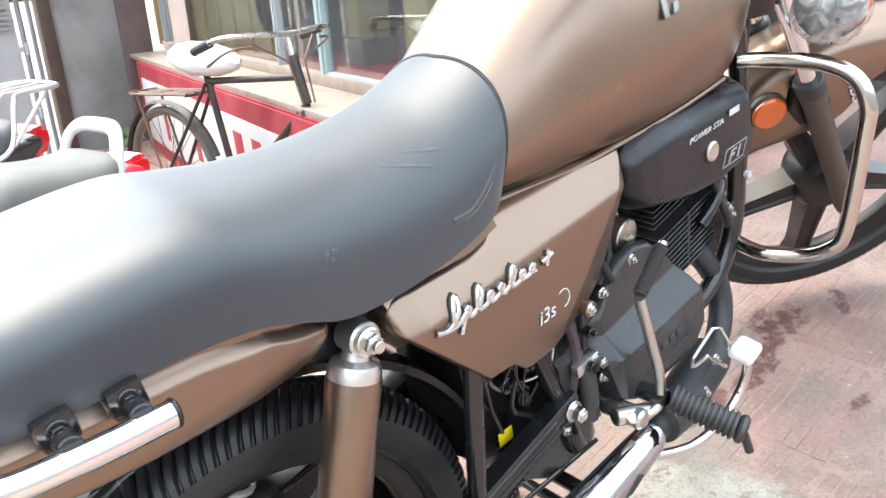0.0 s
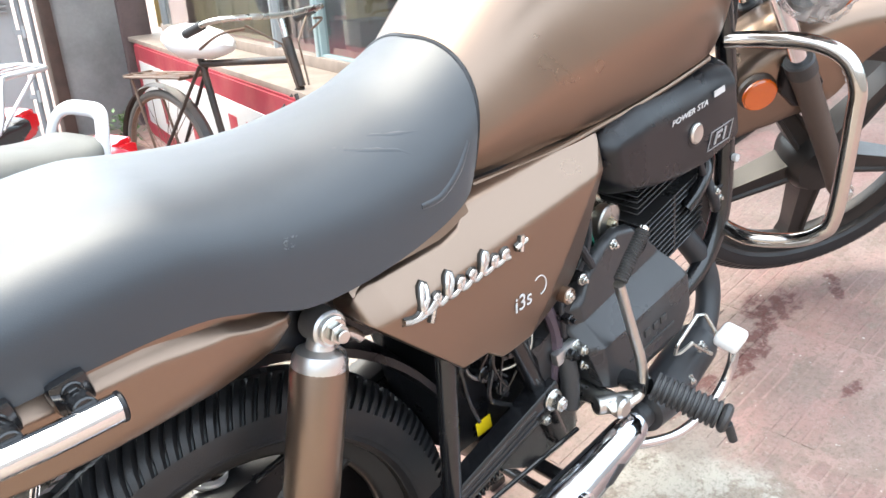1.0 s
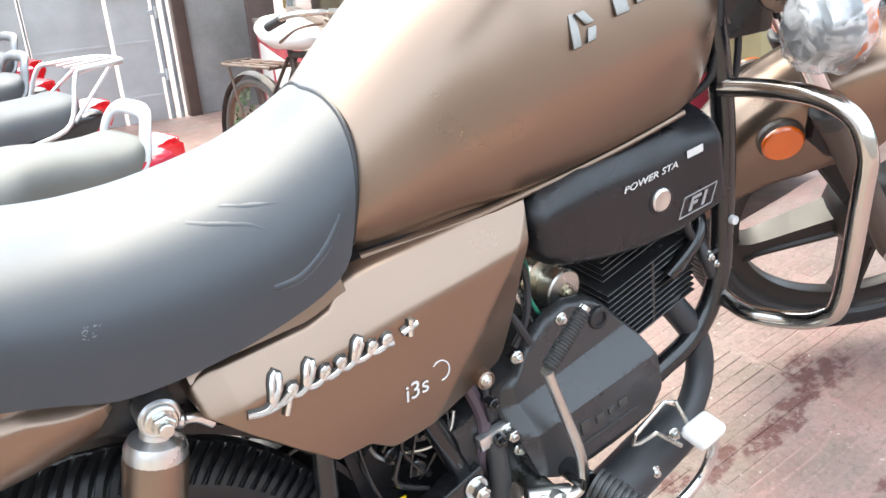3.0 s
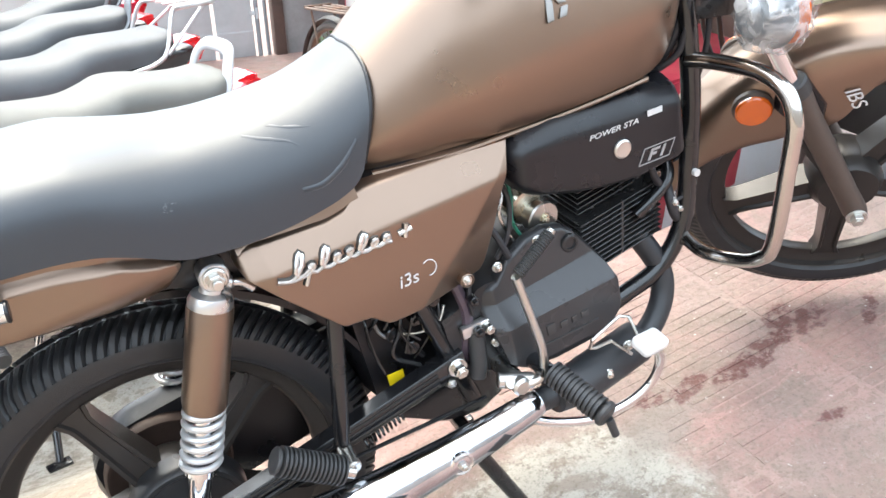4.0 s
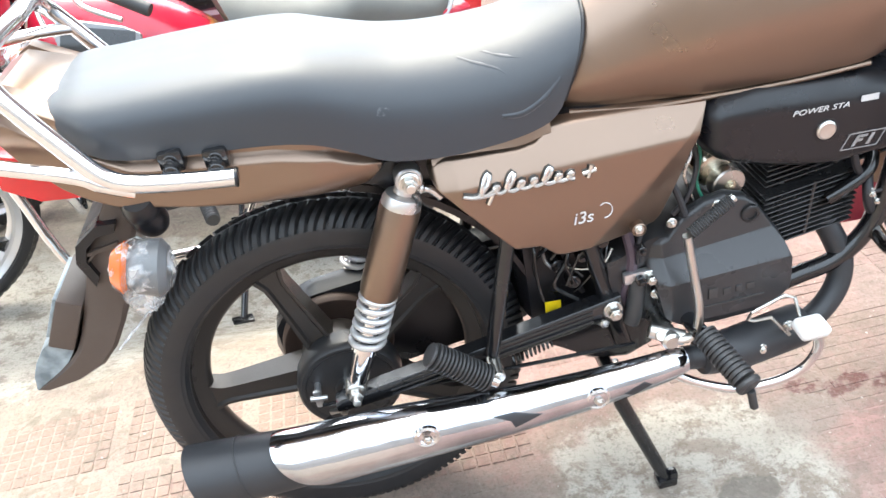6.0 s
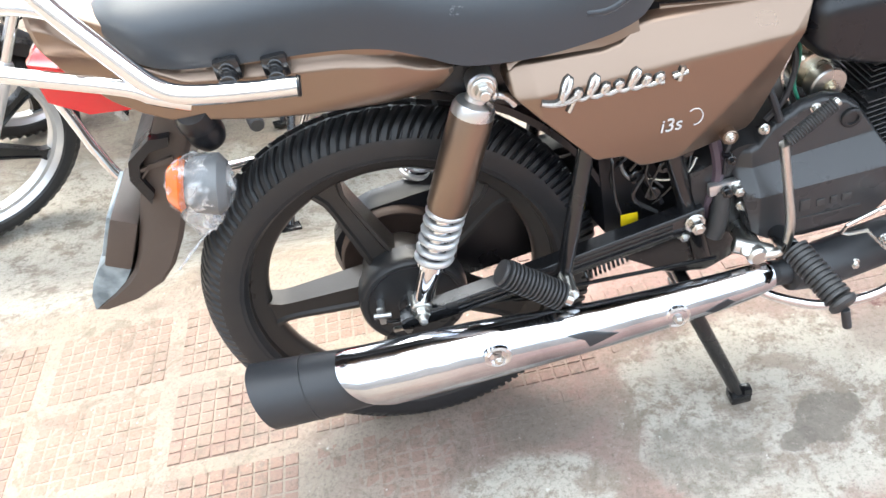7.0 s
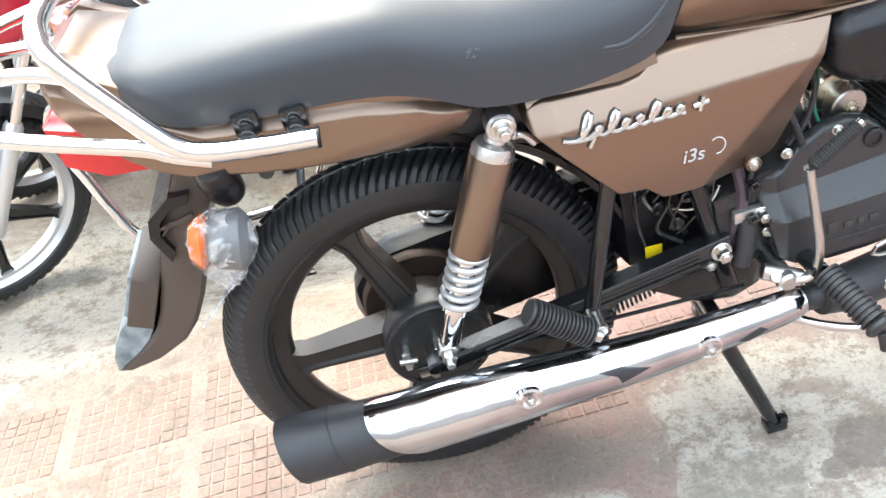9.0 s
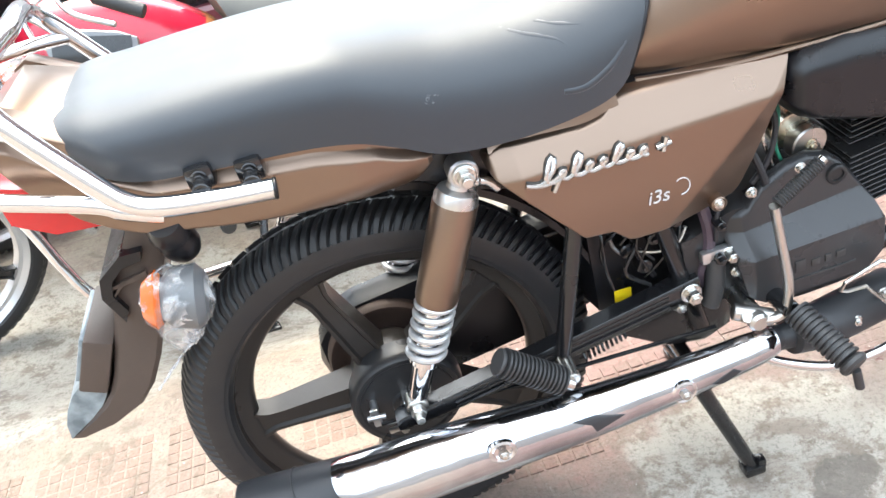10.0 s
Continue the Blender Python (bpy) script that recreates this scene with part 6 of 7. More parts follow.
def tile_mesh(name, w, d, nx, ny, gap, rnd):
    """A pressed tile whose face is cut into small pads by grooves."""
    vs, fs = [], []

    def pad(x0, x1, y0, y1, z0, z1, e):
        k = len(vs)
        j = [rnd.uniform(-0.0007, 0.0007) for _ in range(4)]
        vs.extend([(x0, y0, z0), (x1, y0, z0), (x1, y1, z0), (x0, y1, z0), (x0 + e, y0 + e, z1 + j[0]), (x1 - e, y0 + e, z1 + j[1]), (x1 - e, y1 - e, z1 + j[2]), (x0 + e, y1 - e, z1 + j[3])])
        fs.extend([(k + 4, k + 5, k + 6, k + 7), (k, k + 1, k + 5, k + 4), (k + 1, k + 2, k + 6, k + 5), (k + 2, k + 3, k + 7, k + 6), (k + 3, k, k + 4, k + 7)])
    pad(-w / 2, w / 2, -d / 2, d / 2, -0.012, -0.0022, 0.001)
    for i in range(nx):
        for j in range(ny):
            cw, cd = w / nx, d / ny
            x, y = -w / 2 + cw * i, -d / 2 + cd * j
            pad(x + gap / 2, x + cw - gap / 2, y + gap / 2, y + cd - gap / 2, -0.0026, 0.0, 0.0010)
    me = bpy.data.meshes.new(name)
    me.from_pydata(vs, [], fs)
    me.materials.append(TILE)
    me.materials.append(GROOVE)
    for f in me.polygons[:5]:
        f.material_index = 1
    return me


def build_paving():
    rnd = random.Random(21)
    pads = [tile_mesh("tile", 0.246, 0.190, 9, 7, 0.0034, rnd) for _ in range(3)]
    ribs = [tile_mesh("tile", 0.264, 0.208, 1, 8, 0.0028, rnd) for _ in range(2)]
    for i in range(-3, 8):
        for j in range(-5, 1):
            x, y = -0.521 + 0.277 * (i + 0.5), 0.41 + 0.22 * (j - 0.5)
            ob = new("tile", rnd.choice(ribs if x > 0.72 else pads))
            ob.parent = FLOOR
            ob.matrix_basis = PAVE @ pose(x, y, rnd.uniform(-0.0010, 0.0004) - 0.0002, rnd.uniform(-0.3, 0.3), rnd.uniform(-0.3, 0.3), rnd.uniform(-0.4, 0.4))


build_paving()

# ---- shop plinth, window, gate ----
RED_WALL = material("red_masonry_paint", (0.30, 0.016, 0.035), 0.6, grain=0.25, scale=40, bump=0.3, bump_scale=60, blotch=0.5, blotch_scale=4, second=(0.42, 0.10, 0.09))
WHITE_WALL = material("white_masonry_paint", (0.55, 0.54, 0.53), 0.6, grain=0.2, scale=40, bump=0.25, bump_scale=60, blotch=0.4, blotch_scale=5, second=(0.55, 0.5, 0.46))
CREAM = material("cream_ledge", (0.31, 0.245, 0.20), 0.6, grain=0.25, scale=30, bump=0.2, bump_scale=50, blotch=0.5, blotch_scale=7)
GATE_GREY = material("grey_gate_paint", (0.45, 0.46, 0.47), 0.5, grain=0.15, scale=25, blotch=0.35, blotch_scale=3, rough_var=0.1)
PIPE_GREY = material("grey_pipe_paint", (0.24, 0.25, 0.26), 0.55, grain=0.2, scale=25, blotch=0.4, blotch_scale=4)
GREY_WALL = material("grey_plaster", (0.30, 0.295, 0.29), 0.8, grain=0.3, scale=30, bump=0.3, bump_scale=40, blotch=0.6, blotch_scale=2.5)
BROWN_POST = material("brown_post", (0.09, 0.057, 0.045), 0.6, grain=0.3, scale=30, blotch=0.5, blotch_scale=6)
MAROON_WALL = material("maroon_plaster", (0.15, 0.105, 0.10), 0.75, grain=0.3, scale=30, blotch=0.6, blotch_scale=3)
YELLOW_FRAME = material("yellow_frame", (0.36, 0.26, 0.1), 0.5, grain=0.2, scale=20, blotch=0.3, blotch_scale=5)
OCHRE_BOARD = material("ochre_board", (0.34, 0.285, 0.15), 0.6, grain=0.2, scale=15, blotch=0.5, blotch_scale=2)
FRAME_WHITE = material("white_frame", (0.36, 0.38, 0.39), 0.4, grain=0.15, scale=30, blotch=0.25, blotch_scale=6)
CYAN_FRAME = material("pale_cyan_frame", (0.32, 0.4, 0.4), 0.4, grain=0.15, scale=30)
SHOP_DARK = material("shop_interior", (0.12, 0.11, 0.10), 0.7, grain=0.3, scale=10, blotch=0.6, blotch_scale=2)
LEAF = material("weed_leaf", (0.06, 0.12, 0.03), 0.5, grain=0.3, scale=30, per_piece=0.6)

AZ = radians(77)
WALL_D = Vector((math.cos(AZ), math.sin(AZ), 0))
WALL_N = Vector((math.sin(AZ), -math.cos(AZ), 0))
CORNER = Vector((2.82, 7.65, 0))
KNEE = Vector((1.28, 1.0, 0))
RET = Vector((math.cos(radians(20)), math.sin(radians(20)), 0))
ALONG = Matrix(((WALL_D.x, WALL_N.x, 0, CORNER.x), (WALL_D.y, WALL_N.y, 0, CORNER.y), (0, 0, 1, 0), (0, 0, 0, 1)))
SIDE = Matrix(((RET.x, -RET.y, 0, KNEE.x), (RET.y, RET.x, 0, KNEE.y), (0, 0, 1, 0), (0, 0, 0, 1)))


def plain(name, bm, mat, m, label, category="wall", kind="structure"):
    ob = part(name, bm, mat, None, m=m)
    return tagged(ob, label, category, kind=kind)


def build_shop():
    bm = bmesh.new()
    foot = [KNEE, KNEE + RET * 2.4, KNEE + RET * 2.4 + WALL_D * 6.4 + WALL_N * 0.6, CORNER + WALL_N * 2.6, CORNER]
    lo = [bm.verts.new((p.x, p.y, -0.4)) for p in foot]
    hi = [bm.verts.new((p.x, p.y, 0.80)) for p in foot]
    bm.faces.new(lo[::-1])
    bm.faces.new(hi)
    for k in range(len(foot)):
        bm.faces.new((lo[k], lo[(k + 1) % len(foot)], hi[(k + 1) % len(foot)], hi[k]))
    bmesh.ops.bevel(bm, geom=list(bm.edges), offset=0.015, segments=2, affect="EDGES")
    wall = plain("wall_plinth", bm, RED_WALL, Matrix(), "low red-painted masonry plinth with a white band", "wall")
    for m, length, off in ((ALONG, -6.75, -0.25), (SIDE, 2.35, 0.05)):
        bm = bmesh.new()
        x0, x1 = sorted((off, length))
        box(bm, ((x0 + x1) / 2, -0.004, 0.33), (x1 - x0, 0.012, 0.62), 0.003)
        part("white_band", bm, WHITE_WALL, wall, m=m)
    # bold red painted shapes on the band
    for m, shapes in ((ALONG, ((-3.72, 0.16, 0.34), (-4.15, 0.16, 0.34), (-4.62, 0.22, 0.24), (-5.1, 0.12, 0.3), (-5.6, 0.24, 0.24), (-1.2, 0.10, 0.3), (-2.4, 0.12, 0.3))),
                      (SIDE, ((0.28, 0.15, 0.40), (0.62, 0.12, 0.24), (0.86, 0.22, 0.40), (1.25, 0.14, 0.40), (1.6, 0.2, 0.3)))):
        for s, w, h in shapes:
            bm = bmesh.new()
            sl = Matrix(((1, 0, 0.18, 0), (0, 1, 0, 0), (0, 0, 1, 0), (0, 0, 0, 1)))
            box(bm, (0, 0, 0), (w * 1.25, 0.006, h * 1.3), 0.002, sl)
            part("painted_shape", bm, RED_WALL, wall, m=m @ pose(s, -0.012, 0.32))
    # ledge, posts, panes
    bm = bmesh.new()
    box(bm, (-3.0, 0.315, 0.815), (7.4, 0.58, 0.05), 0.012)
    box(bm, (-3.0, 0.50, 0.875), (7.4, 0.10, 0.08), 0.012)
    plain("window_ledge", bm, CREAM, ALONG, "worn cream stone window ledge", "ledge")
    fr = thing("window_1", ALONG @ pose(0, 0.5, 0.2), "shop window with white posts and large panes", "window", kind="structure")
    for s, w, mt, nm in ((0.9, 0.10, YELLOW_FRAME, "post"), (0.62, 0.05, FRAME_WHITE, "post"), (-3.35, 0.065, FRAME_WHITE, "post"), (-4.22, 0.10, CYAN_FRAME, "post"), (-6.4, 0.08, FRAME_WHITE, "post")):
        bm = bmesh.new()
        box(bm, (s, 0, 1.68), (w, 0.06, 2.0), 0.006)
        box(bm, (s, -0.035, 1.68), (w * 0.5, 0.02, 2.0), 0.003)
        part(nm, bm, mt, fr)
    for z, s0, s1, mt in ((0.70, -6.4, -4.2, CYAN_FRAME), (2.66, -6.4, 0.9, FRAME_WHITE), (0.69, -4.2, 0.9, CREAM)):
        bm = bmesh.new()
        box(bm, ((s0 + s1) / 2, 0, z), (s1 - s0, 0.05, 0.06), 0.006)
        part("rail", bm, mt, fr)
    for s0, s1 in ((-6.36, -4.27), (-4.17, -3.39), (-3.31, 0.6)):
        bm = bmesh.new()
        box(bm, ((s0 + s1) / 2, 0.01, 1.68), (s1 - s0, 0.006, 1.92), 0.0)
        p = part("pane", bm, GLASS, fr)
        p.visible_shadow = False
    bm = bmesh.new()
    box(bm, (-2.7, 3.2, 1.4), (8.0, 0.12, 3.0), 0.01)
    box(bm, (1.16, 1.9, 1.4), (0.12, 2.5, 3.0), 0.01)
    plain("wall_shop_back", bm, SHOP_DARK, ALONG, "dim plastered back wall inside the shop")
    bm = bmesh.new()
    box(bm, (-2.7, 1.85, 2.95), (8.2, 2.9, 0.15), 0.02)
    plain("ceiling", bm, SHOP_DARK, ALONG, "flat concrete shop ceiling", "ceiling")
    bm = bmesh.new()
    box(bm, (-0.5, 0, 0), (3.0, 0.03, 1.5), 0.008)
    for k in range(5):
        box(bm, (-1.9 + 0.57 * k, -0.02, 0), (0.03, 0.02, 1.46), 0.004)
    plain("display_board", bm, OCHRE_BOARD, ALONG @ pose(0.1, 0.95, 1.56), "dusty ochre display board behind the glass", "board", "")
    hoop = part("spare_tyre", tyre_mesh(0.30, 0.235, 0.09, 40, 2), RUBBER, None, m=ALONG @ pose(-2.15, 0.80, 1.38, 0, 0, 8))
    tagged(hoop, "black motorcycle tyre hung behind the shop glass", "tyre")
    rnd = random.Random(5)
    for k in range(9):
        bm = bmesh.new()
        w, h = rnd.uniform(0.2, 0.45), rnd.uniform(0.2, 0.6)
        box(bm, (0, 0, h / 2), (w, 0.3, h), 0.012)
        box(bm, (0, -0.152, h * 0.6), (w * 0.6, 0.004, h * 0.2), 0.001)
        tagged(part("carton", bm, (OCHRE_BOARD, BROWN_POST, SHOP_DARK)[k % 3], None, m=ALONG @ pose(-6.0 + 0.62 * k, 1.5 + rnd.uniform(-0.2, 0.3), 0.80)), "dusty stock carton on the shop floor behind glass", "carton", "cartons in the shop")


def build_gate():
    y = 8.2
    gate = thing("gate", pose(0, y, 0), "grey-painted sheet metal gate on pipe posts", "gate")
    for x0, x1 in ((-0.15, 0.62), (0.66, 1.42), (1.46, 1.88)):
        bm = bmesh.new()
        box(bm, ((x0 + x1) / 2, 0, 1.2), (x1 - x0, 0.03, 2.7), 0.006)
        panel = part("sheet_panel", bm, GATE_GREY, gate)
        for z in (0.15, 0.72, 1.3, 2.4):
            part("panel_rib", box(bmesh.new(), ((x0 + x1) / 2, -0.016, z), (x1 - x0, 0.008, 0.03), 0.003), GATE_GREY, panel)
    for x, r in ((1.93, 0.026), (2.03, 0.022), (0.64, 0.010)):
        part("pipe_post", rod(bmesh.new(), (x, -0.04, -0.15), (x, -0.04, 2.7), r, 18), PIPE_GREY, gate)
    for z in (0.3, 0.95, 1.6):
        bm = bmesh.new()
        rod(bm, (1.93, -0.08, z), (1.93, -0.08, z + 0.12), 0.02)
        box(bm, (1.89, -0.05, z + 0.06), (0.10, 0.012, 0.05), 0.003)
        part("hinge", bm, GATE_GREY, gate)
    for k in range(10):
        part("louvre", box(bmesh.new(), (1.55, -0.05, 1.22 + 0.05 * k), (0.55, 0.02, 0.02), 0.004), GATE_GREY, gate)
    bm = bmesh.new()
    box(bm, (2.16, y - 0.05, 1.2), (0.13, 0.16, 2.9), 0.012)
    plain("wall_post", bm, BROWN_POST, Matrix(), "brown weathered gate post", "post")
    bm = bmesh.new()
    box(bm, (2.565, y + 0.02, 1.2), (0.67, 0.2, 2.9), 0.012)
    plain("wall_grey", bm, GREY_WALL, Matrix(), "stained grey plaster wall", "wall")
    bm = bmesh.new()
    box(bm, (3.06, y - 0.02, 1.3), (0.32, 0.24, 3.0), 0.012)
    plain("wall_maroon", bm, MAROON_WALL, Matrix(), "peeling brown-maroon plaster pier", "wall")
    bm = bmesh.new()
    box(bm, (-4.2, y + 0.35, 1.5), (8.2, 0.2, 3.6), 0.012)
    plain("wall_white", bm, WHITE_WALL, Matrix(), "sunlit white building wall", "wall")
    for x, w, mt, nm in ((-0.95, 0.26, ORANGE_PAINT, "orange"), (-0.45, 0.2, material("pink_cloth", (0.6, 0.12, 0.3), 0.8, blotch=0.4, blotch_scale=8), "pink")):
        bm = bmesh.new()
        rings = []
        for i in range(13):
            u = i / 12
            ring = [(x - w / 2 + w * u, 0.03 * math.sin(u * 14), 1.4), (x - w / 2 + w * u, 0.035 * math.sin(u * 14 + 0.5), 0.72), (x - w / 2 + w * u, 0.035 * math.sin(u * 14 + 0.5) + 0.01, 0.72), (x - w / 2 + w * u, 0.03 * math.sin(u * 14) + 0.01, 1.4)]
            rings.append(ring)
        loft(bm, rings)
        tagged(part("hanging_cloth", bm, mt, None, m=pose(0, y + 0.21, 0)), nm + " cloth hung against a white wall", "cloth")
    # weeds at the foot of the wall
    rnd = random.Random(9)
    weed = thing("weed", pose(2.28, 6.9, ramp_height(2.28, 6.9)), "small green weed clump at the wall foot", "plant")
    vs, fs = [], []
    for k in range(140):
        a, r, h = rnd.uniform(0, 6.28), rnd.uniform(0, 0.16), rnd.uniform(0.02, 0.34)
        c = Vector((r * math.cos(a), r * math.sin(a), h))
        u = Vector((rnd.uniform(-1, 1), rnd.uniform(-1, 1), rnd.uniform(-0.2, 0.9))).normalized()
        s = u.cross(Vector((0, 0, 1))).normalized()
        ln, wd = rnd.uniform(0.04, 0.08), rnd.uniform(0.012, 0.022)
        n = len(vs)
        vs += [c, c + u * ln * 0.5 + s * wd, c + u * ln, c + u * ln * 0.5 - s * wd]
        fs += [(n, n + 1, n + 2, n + 3)]
    me = bpy.data.meshes.new("leaves")
    me.from_pydata([tuple(v) for v in vs], [], fs)
    me.materials.append(LEAF)
    lv = new("leaves", me)
    lv.parent = weed
    # unseen, added to limit sky light: the lane's far side, its end, storeys over the shop
    bm = bmesh.new()
    box(bm, (0, -8.0, 1.5), (30, 0.3, 3.8), 0.02)
    plain("wall_lane", bm, GREY_WALL, Matrix(), "unseen grey lane wall, kept low to let sky light in", "wall")
    bm = bmesh.new()
    box(bm, (-10.5, 1.2, 2.4), (0.3, 14.0, 5.6), 0.02)
    plain("wall_end", bm, WHITE_WALL, Matrix(), "unseen white wall closing the lane", "wall")
    bm = bmesh.new()
    box(bm, (-2.7, 1.9, 6.05), (8.6, 3.4, 6.1), 0.02)
    plain("wall_upper", bm, MAROON_WALL, ALONG, "unseen brown upper storeys over the shop that darken reflections", "wall")


before = set(bpy.data.objects)
build_shop()
build_gate()
# the whole frontage stands nearer and smaller than it was drawn up
FRONTAGE = pose(0.11, 0.04, -0.02, 0, 0, 0.9) @ Matrix.Diagonal((0.683, 0.683, 0.683, 1))
for ob in set(bpy.data.objects) - before:
    if ob.parent is None and ob.name.split(".")[0] not in ("wall_lane", "wall_end"):
        ob.matrix_basis = FRONTAGE @ ob.matrix_basis


# ---- the row of parked motorcycles beyond ----
ROW = "motorcycles parked in a row"


def build_neighbour(m, label, tank_mat, panel_mat, seat_mat, rail="loop", rail_mat=CHROME, tail_drop=0.0, nose_up=0.0, tank_drop=0.0, stripe=None, wheel_turn=0.0):
    b = thing("motorcycle", m, label, "motorcycle", ROW)
    cast_wheel("rear_wheel", b, pose(0, 0, 0.308))
    part("seat", seat_mesh([(r[0], *[q - tail_drop * ease(0.1, -0.15, r[0]) + nose_up * ease(0.1, 0.36, r[0]) for q in r[1:3]], r[3]) for r in SEAT]), seat_mat, b)
    tank = part("fuel_tank", tank_mesh([(r[0], r[1] - tank_drop * 0.4, r[2] - tank_drop, r[3]) for r in TANK]), tank_mat, b)
    low = pts_table((0.21, 0.684), (0.296, 0.560), (0.352, 0.531), (0.495, 0.518), (0.534, 0.545), (0.59, 0.698))
    upp = pts_table((0.21, 0.69), (0.232, 0.708), (0.395, 0.712), (0.59, 0.704))
    tl = pts_table((-0.292, 0.795), (-0.235, 0.745), (-0.1, 0.708), (0.105, 0.674), (0.151, 0.71))
    tu = pts_table((-0.292, 0.805), (-0.27, 0.822), (-0.2, 0.818), (-0.15, 0.805), (0.085, 0.770), (0.151, 0.714))
    for s in (1, -1):
        for nm, x0, x1, a, c, mt in (("side_panel", 0.21, 0.59, low, upp, panel_mat), ("tail_cowl", -0.292, 0.151, tl, tu, RED_PAINT if tank_mat is RED_ORANGE else tank_mat)):
            bm = bmesh.new()
            slab(bm, x0, x1, a, c, lambda x, v: -0.13, -0.06, 24, 10)
            if s < 0:
                bmesh.ops.scale(bm, vec=(1, -1, 1), verts=bm.verts)
            part(nm, bm, mt, b, m=pose(0, 0, -0.5 * tail_drop if nm == "tail_cowl" else 0))
        if stripe:
            bm = bmesh.new()
            rings = []
            for i in range(13):
                x = 0.47 + 0.33 * i / 12
                zb, zt, w = lerp_table(TANK, x)
                zb, zt = zb - tank_drop * 0.4, zt - tank_drop
                ring = []
                for k in range(5):
                    v = 0.12 + 0.34 * k / 4 * (1 - 0.5 * i / 12)
                    c = math.sqrt(max(0.0, 1 - min(1, v ** (1 / 0.95)) ** 2)) ** 0.62
                    tuck = 0.80 + 0.20 * min(1.0, v / 0.32) ** 0.8
                    ring.append((x, -(w * c * tuck + 0.003) * s, zb + (zt - zb) * v))
                rings.append(ring)
            loft(bm, rings, cap=False, close=False)
            part("tank_stripe", bm, stripe, tank)
            for k, bw in enumerate((0.012, 0.010, 0.008, 0.010)):
                part("tank_mark", box(bmesh.new(), (0, 0, 0), (bw, 0.003, 0.016), 0.001), WHITE_PRINT, tank, m=pose(0.70 + 0.02 * k, -0.174 * s, 0.83))
        bm = bmesh.new()
        tube(bm, smooth_line([(0.905, 0.045 * s, 0.90), (0.888, 0.10 * s, 0.65), (0.852, 0.10 * s, 0.43), (0.72, 0.10 * s, 0.352), (0.4, 0.10 * s, 0.32)], 5), 0.0145, 10)
        part("frame_tube", bm, BLACK_PAINT, b)
        bm = bmesh.new()
        tube(bm, [(0.17, 0.12 * s, 0.68), (0.08, 0.115 * s, 0.5), (0.02, 0.11 * s, 0.34)], [0.026, 0.024, 0.015], 12)
        part("shock_absorber", bm, SILVER_PAINT, b)
        bm = bmesh.new()
        tube(bm, [(-0.03, 0.11 * s, 0.31), (0.44, 0.10 * s, 0.37)], 0.018, 8)
        part("swing_arm", bm, BLACK_PAINT, b)
    bm = bmesh.new()
    rings = []
    for x, z0, z1, w in ((-0.225, 0.72, 0.80, 0.065), (-0.29, 0.735, 0.825, 0.070), (-0.345, 0.75, 0.825, 0.058), (-0.36, 0.77, 0.81, 0.035)):
        rings.append([(x, -w, z0), (x, -w, z1), (x, w, z1), (x, w, z0)])
    loft(bm, rings)
    bmesh.ops.bevel(bm, geom=list(bm.edges), offset=0.012, segments=2, affect="EDGES")
    part("tail_lamp", bm, RED_LENS, b, m=pose(0, 0, -0.5 * tail_drop))
    bm = bmesh.new()
    rings = []
    for i in range(13):
        a = radians(95 + 75 * i / 12)
        cx, cz = 0.35 * math.cos(a), 0.308 + 0.37 * math.sin(a)
        rings.append([(cx, -0.07, cz), (cx, 0.07, cz), (cx * 0.98, 0.065, cz - 0.006), (cx * 0.98, -0.065, cz - 0.006)])
    loft(bm, rings)
    part("rear_mudguard", bm, BLACK_PLASTIC, b)
    bm = bmesh.new()
    slab(bm, 0.44, 0.72, pts_table((0.44, 0.34), (0.72, 0.32)), pts_table((0.44, 0.50), (0.72, 0.47)), lambda x, v: -0.13, 0.13, 14, 8, round_to=0.03)
    eng = part("engine", bm, ENGINE_BLACK, b)
    for k in range(10):
        part("cooling_fin", box(bmesh.new(), (0.755, 0, 0.43 + 0.014 * k), (0.18, 0.17, 0.004), 0.001, seg=1), ENGINE_BLACK, eng)
    for s in (1, -1):
        bm = bmesh.new()
        slab(bm, 0.56, 0.86, pts_table((0.56, 0.64), (0.62, 0.59), (0.86, 0.58)), pts_table((0.56, 0.68), (0.60, 0.705), (0.86, 0.69)), lambda x, v: -0.155, -0.07, 20, 10, round_to=0.02)
        if s < 0:
            bmesh.ops.scale(bm, vec=(1, -1, 1), verts=bm.verts)
        part("air_cleaner_box", bm, BLACK_PLASTIC, b)
    for s in (1, -1):
        part("crash_guard", tube(bmesh.new(), smooth_line([(0.88, 0.10 * s, 0.69), (0.91, 0.22 * s, 0.67), (0.89, 0.26 * s, 0.55), (0.85, 0.22 * s, 0.42), (0.85, 0.10 * s, 0.41)], 6), 0.012, 12), CHROME, b)
    bm = bmesh.new()
    tube(bm, smooth_line([(0.80, -0.09, 0.40), (0.76, -0.12, 0.28), (0.6, -0.15, 0.27), (0.45, -0.17, 0.29), (0.2, -0.17, 0.30), (-0.2, -0.17, 0.31)], 5), [0.018] * 15 + [0.03] * 3 + [0.045] * 8, 14)
    part("exhaust", bm, CHROME, b)
    if rail == "loop":
        bm = bmesh.new()
        tube(bm, smooth_line([(-0.13, -0.120, 0.79), (-0.20, -0.112, 0.82), (-0.235, -0.095, 0.90), (-0.255, -0.065, 0.93), (-0.26, 0, 0.935), (-0.255, 0.065, 0.93), (-0.235, 0.095, 0.90), (-0.20, 0.112, 0.82), (-0.13, 0.120, 0.79)], 6), 0.020, 14, flat=0.5)
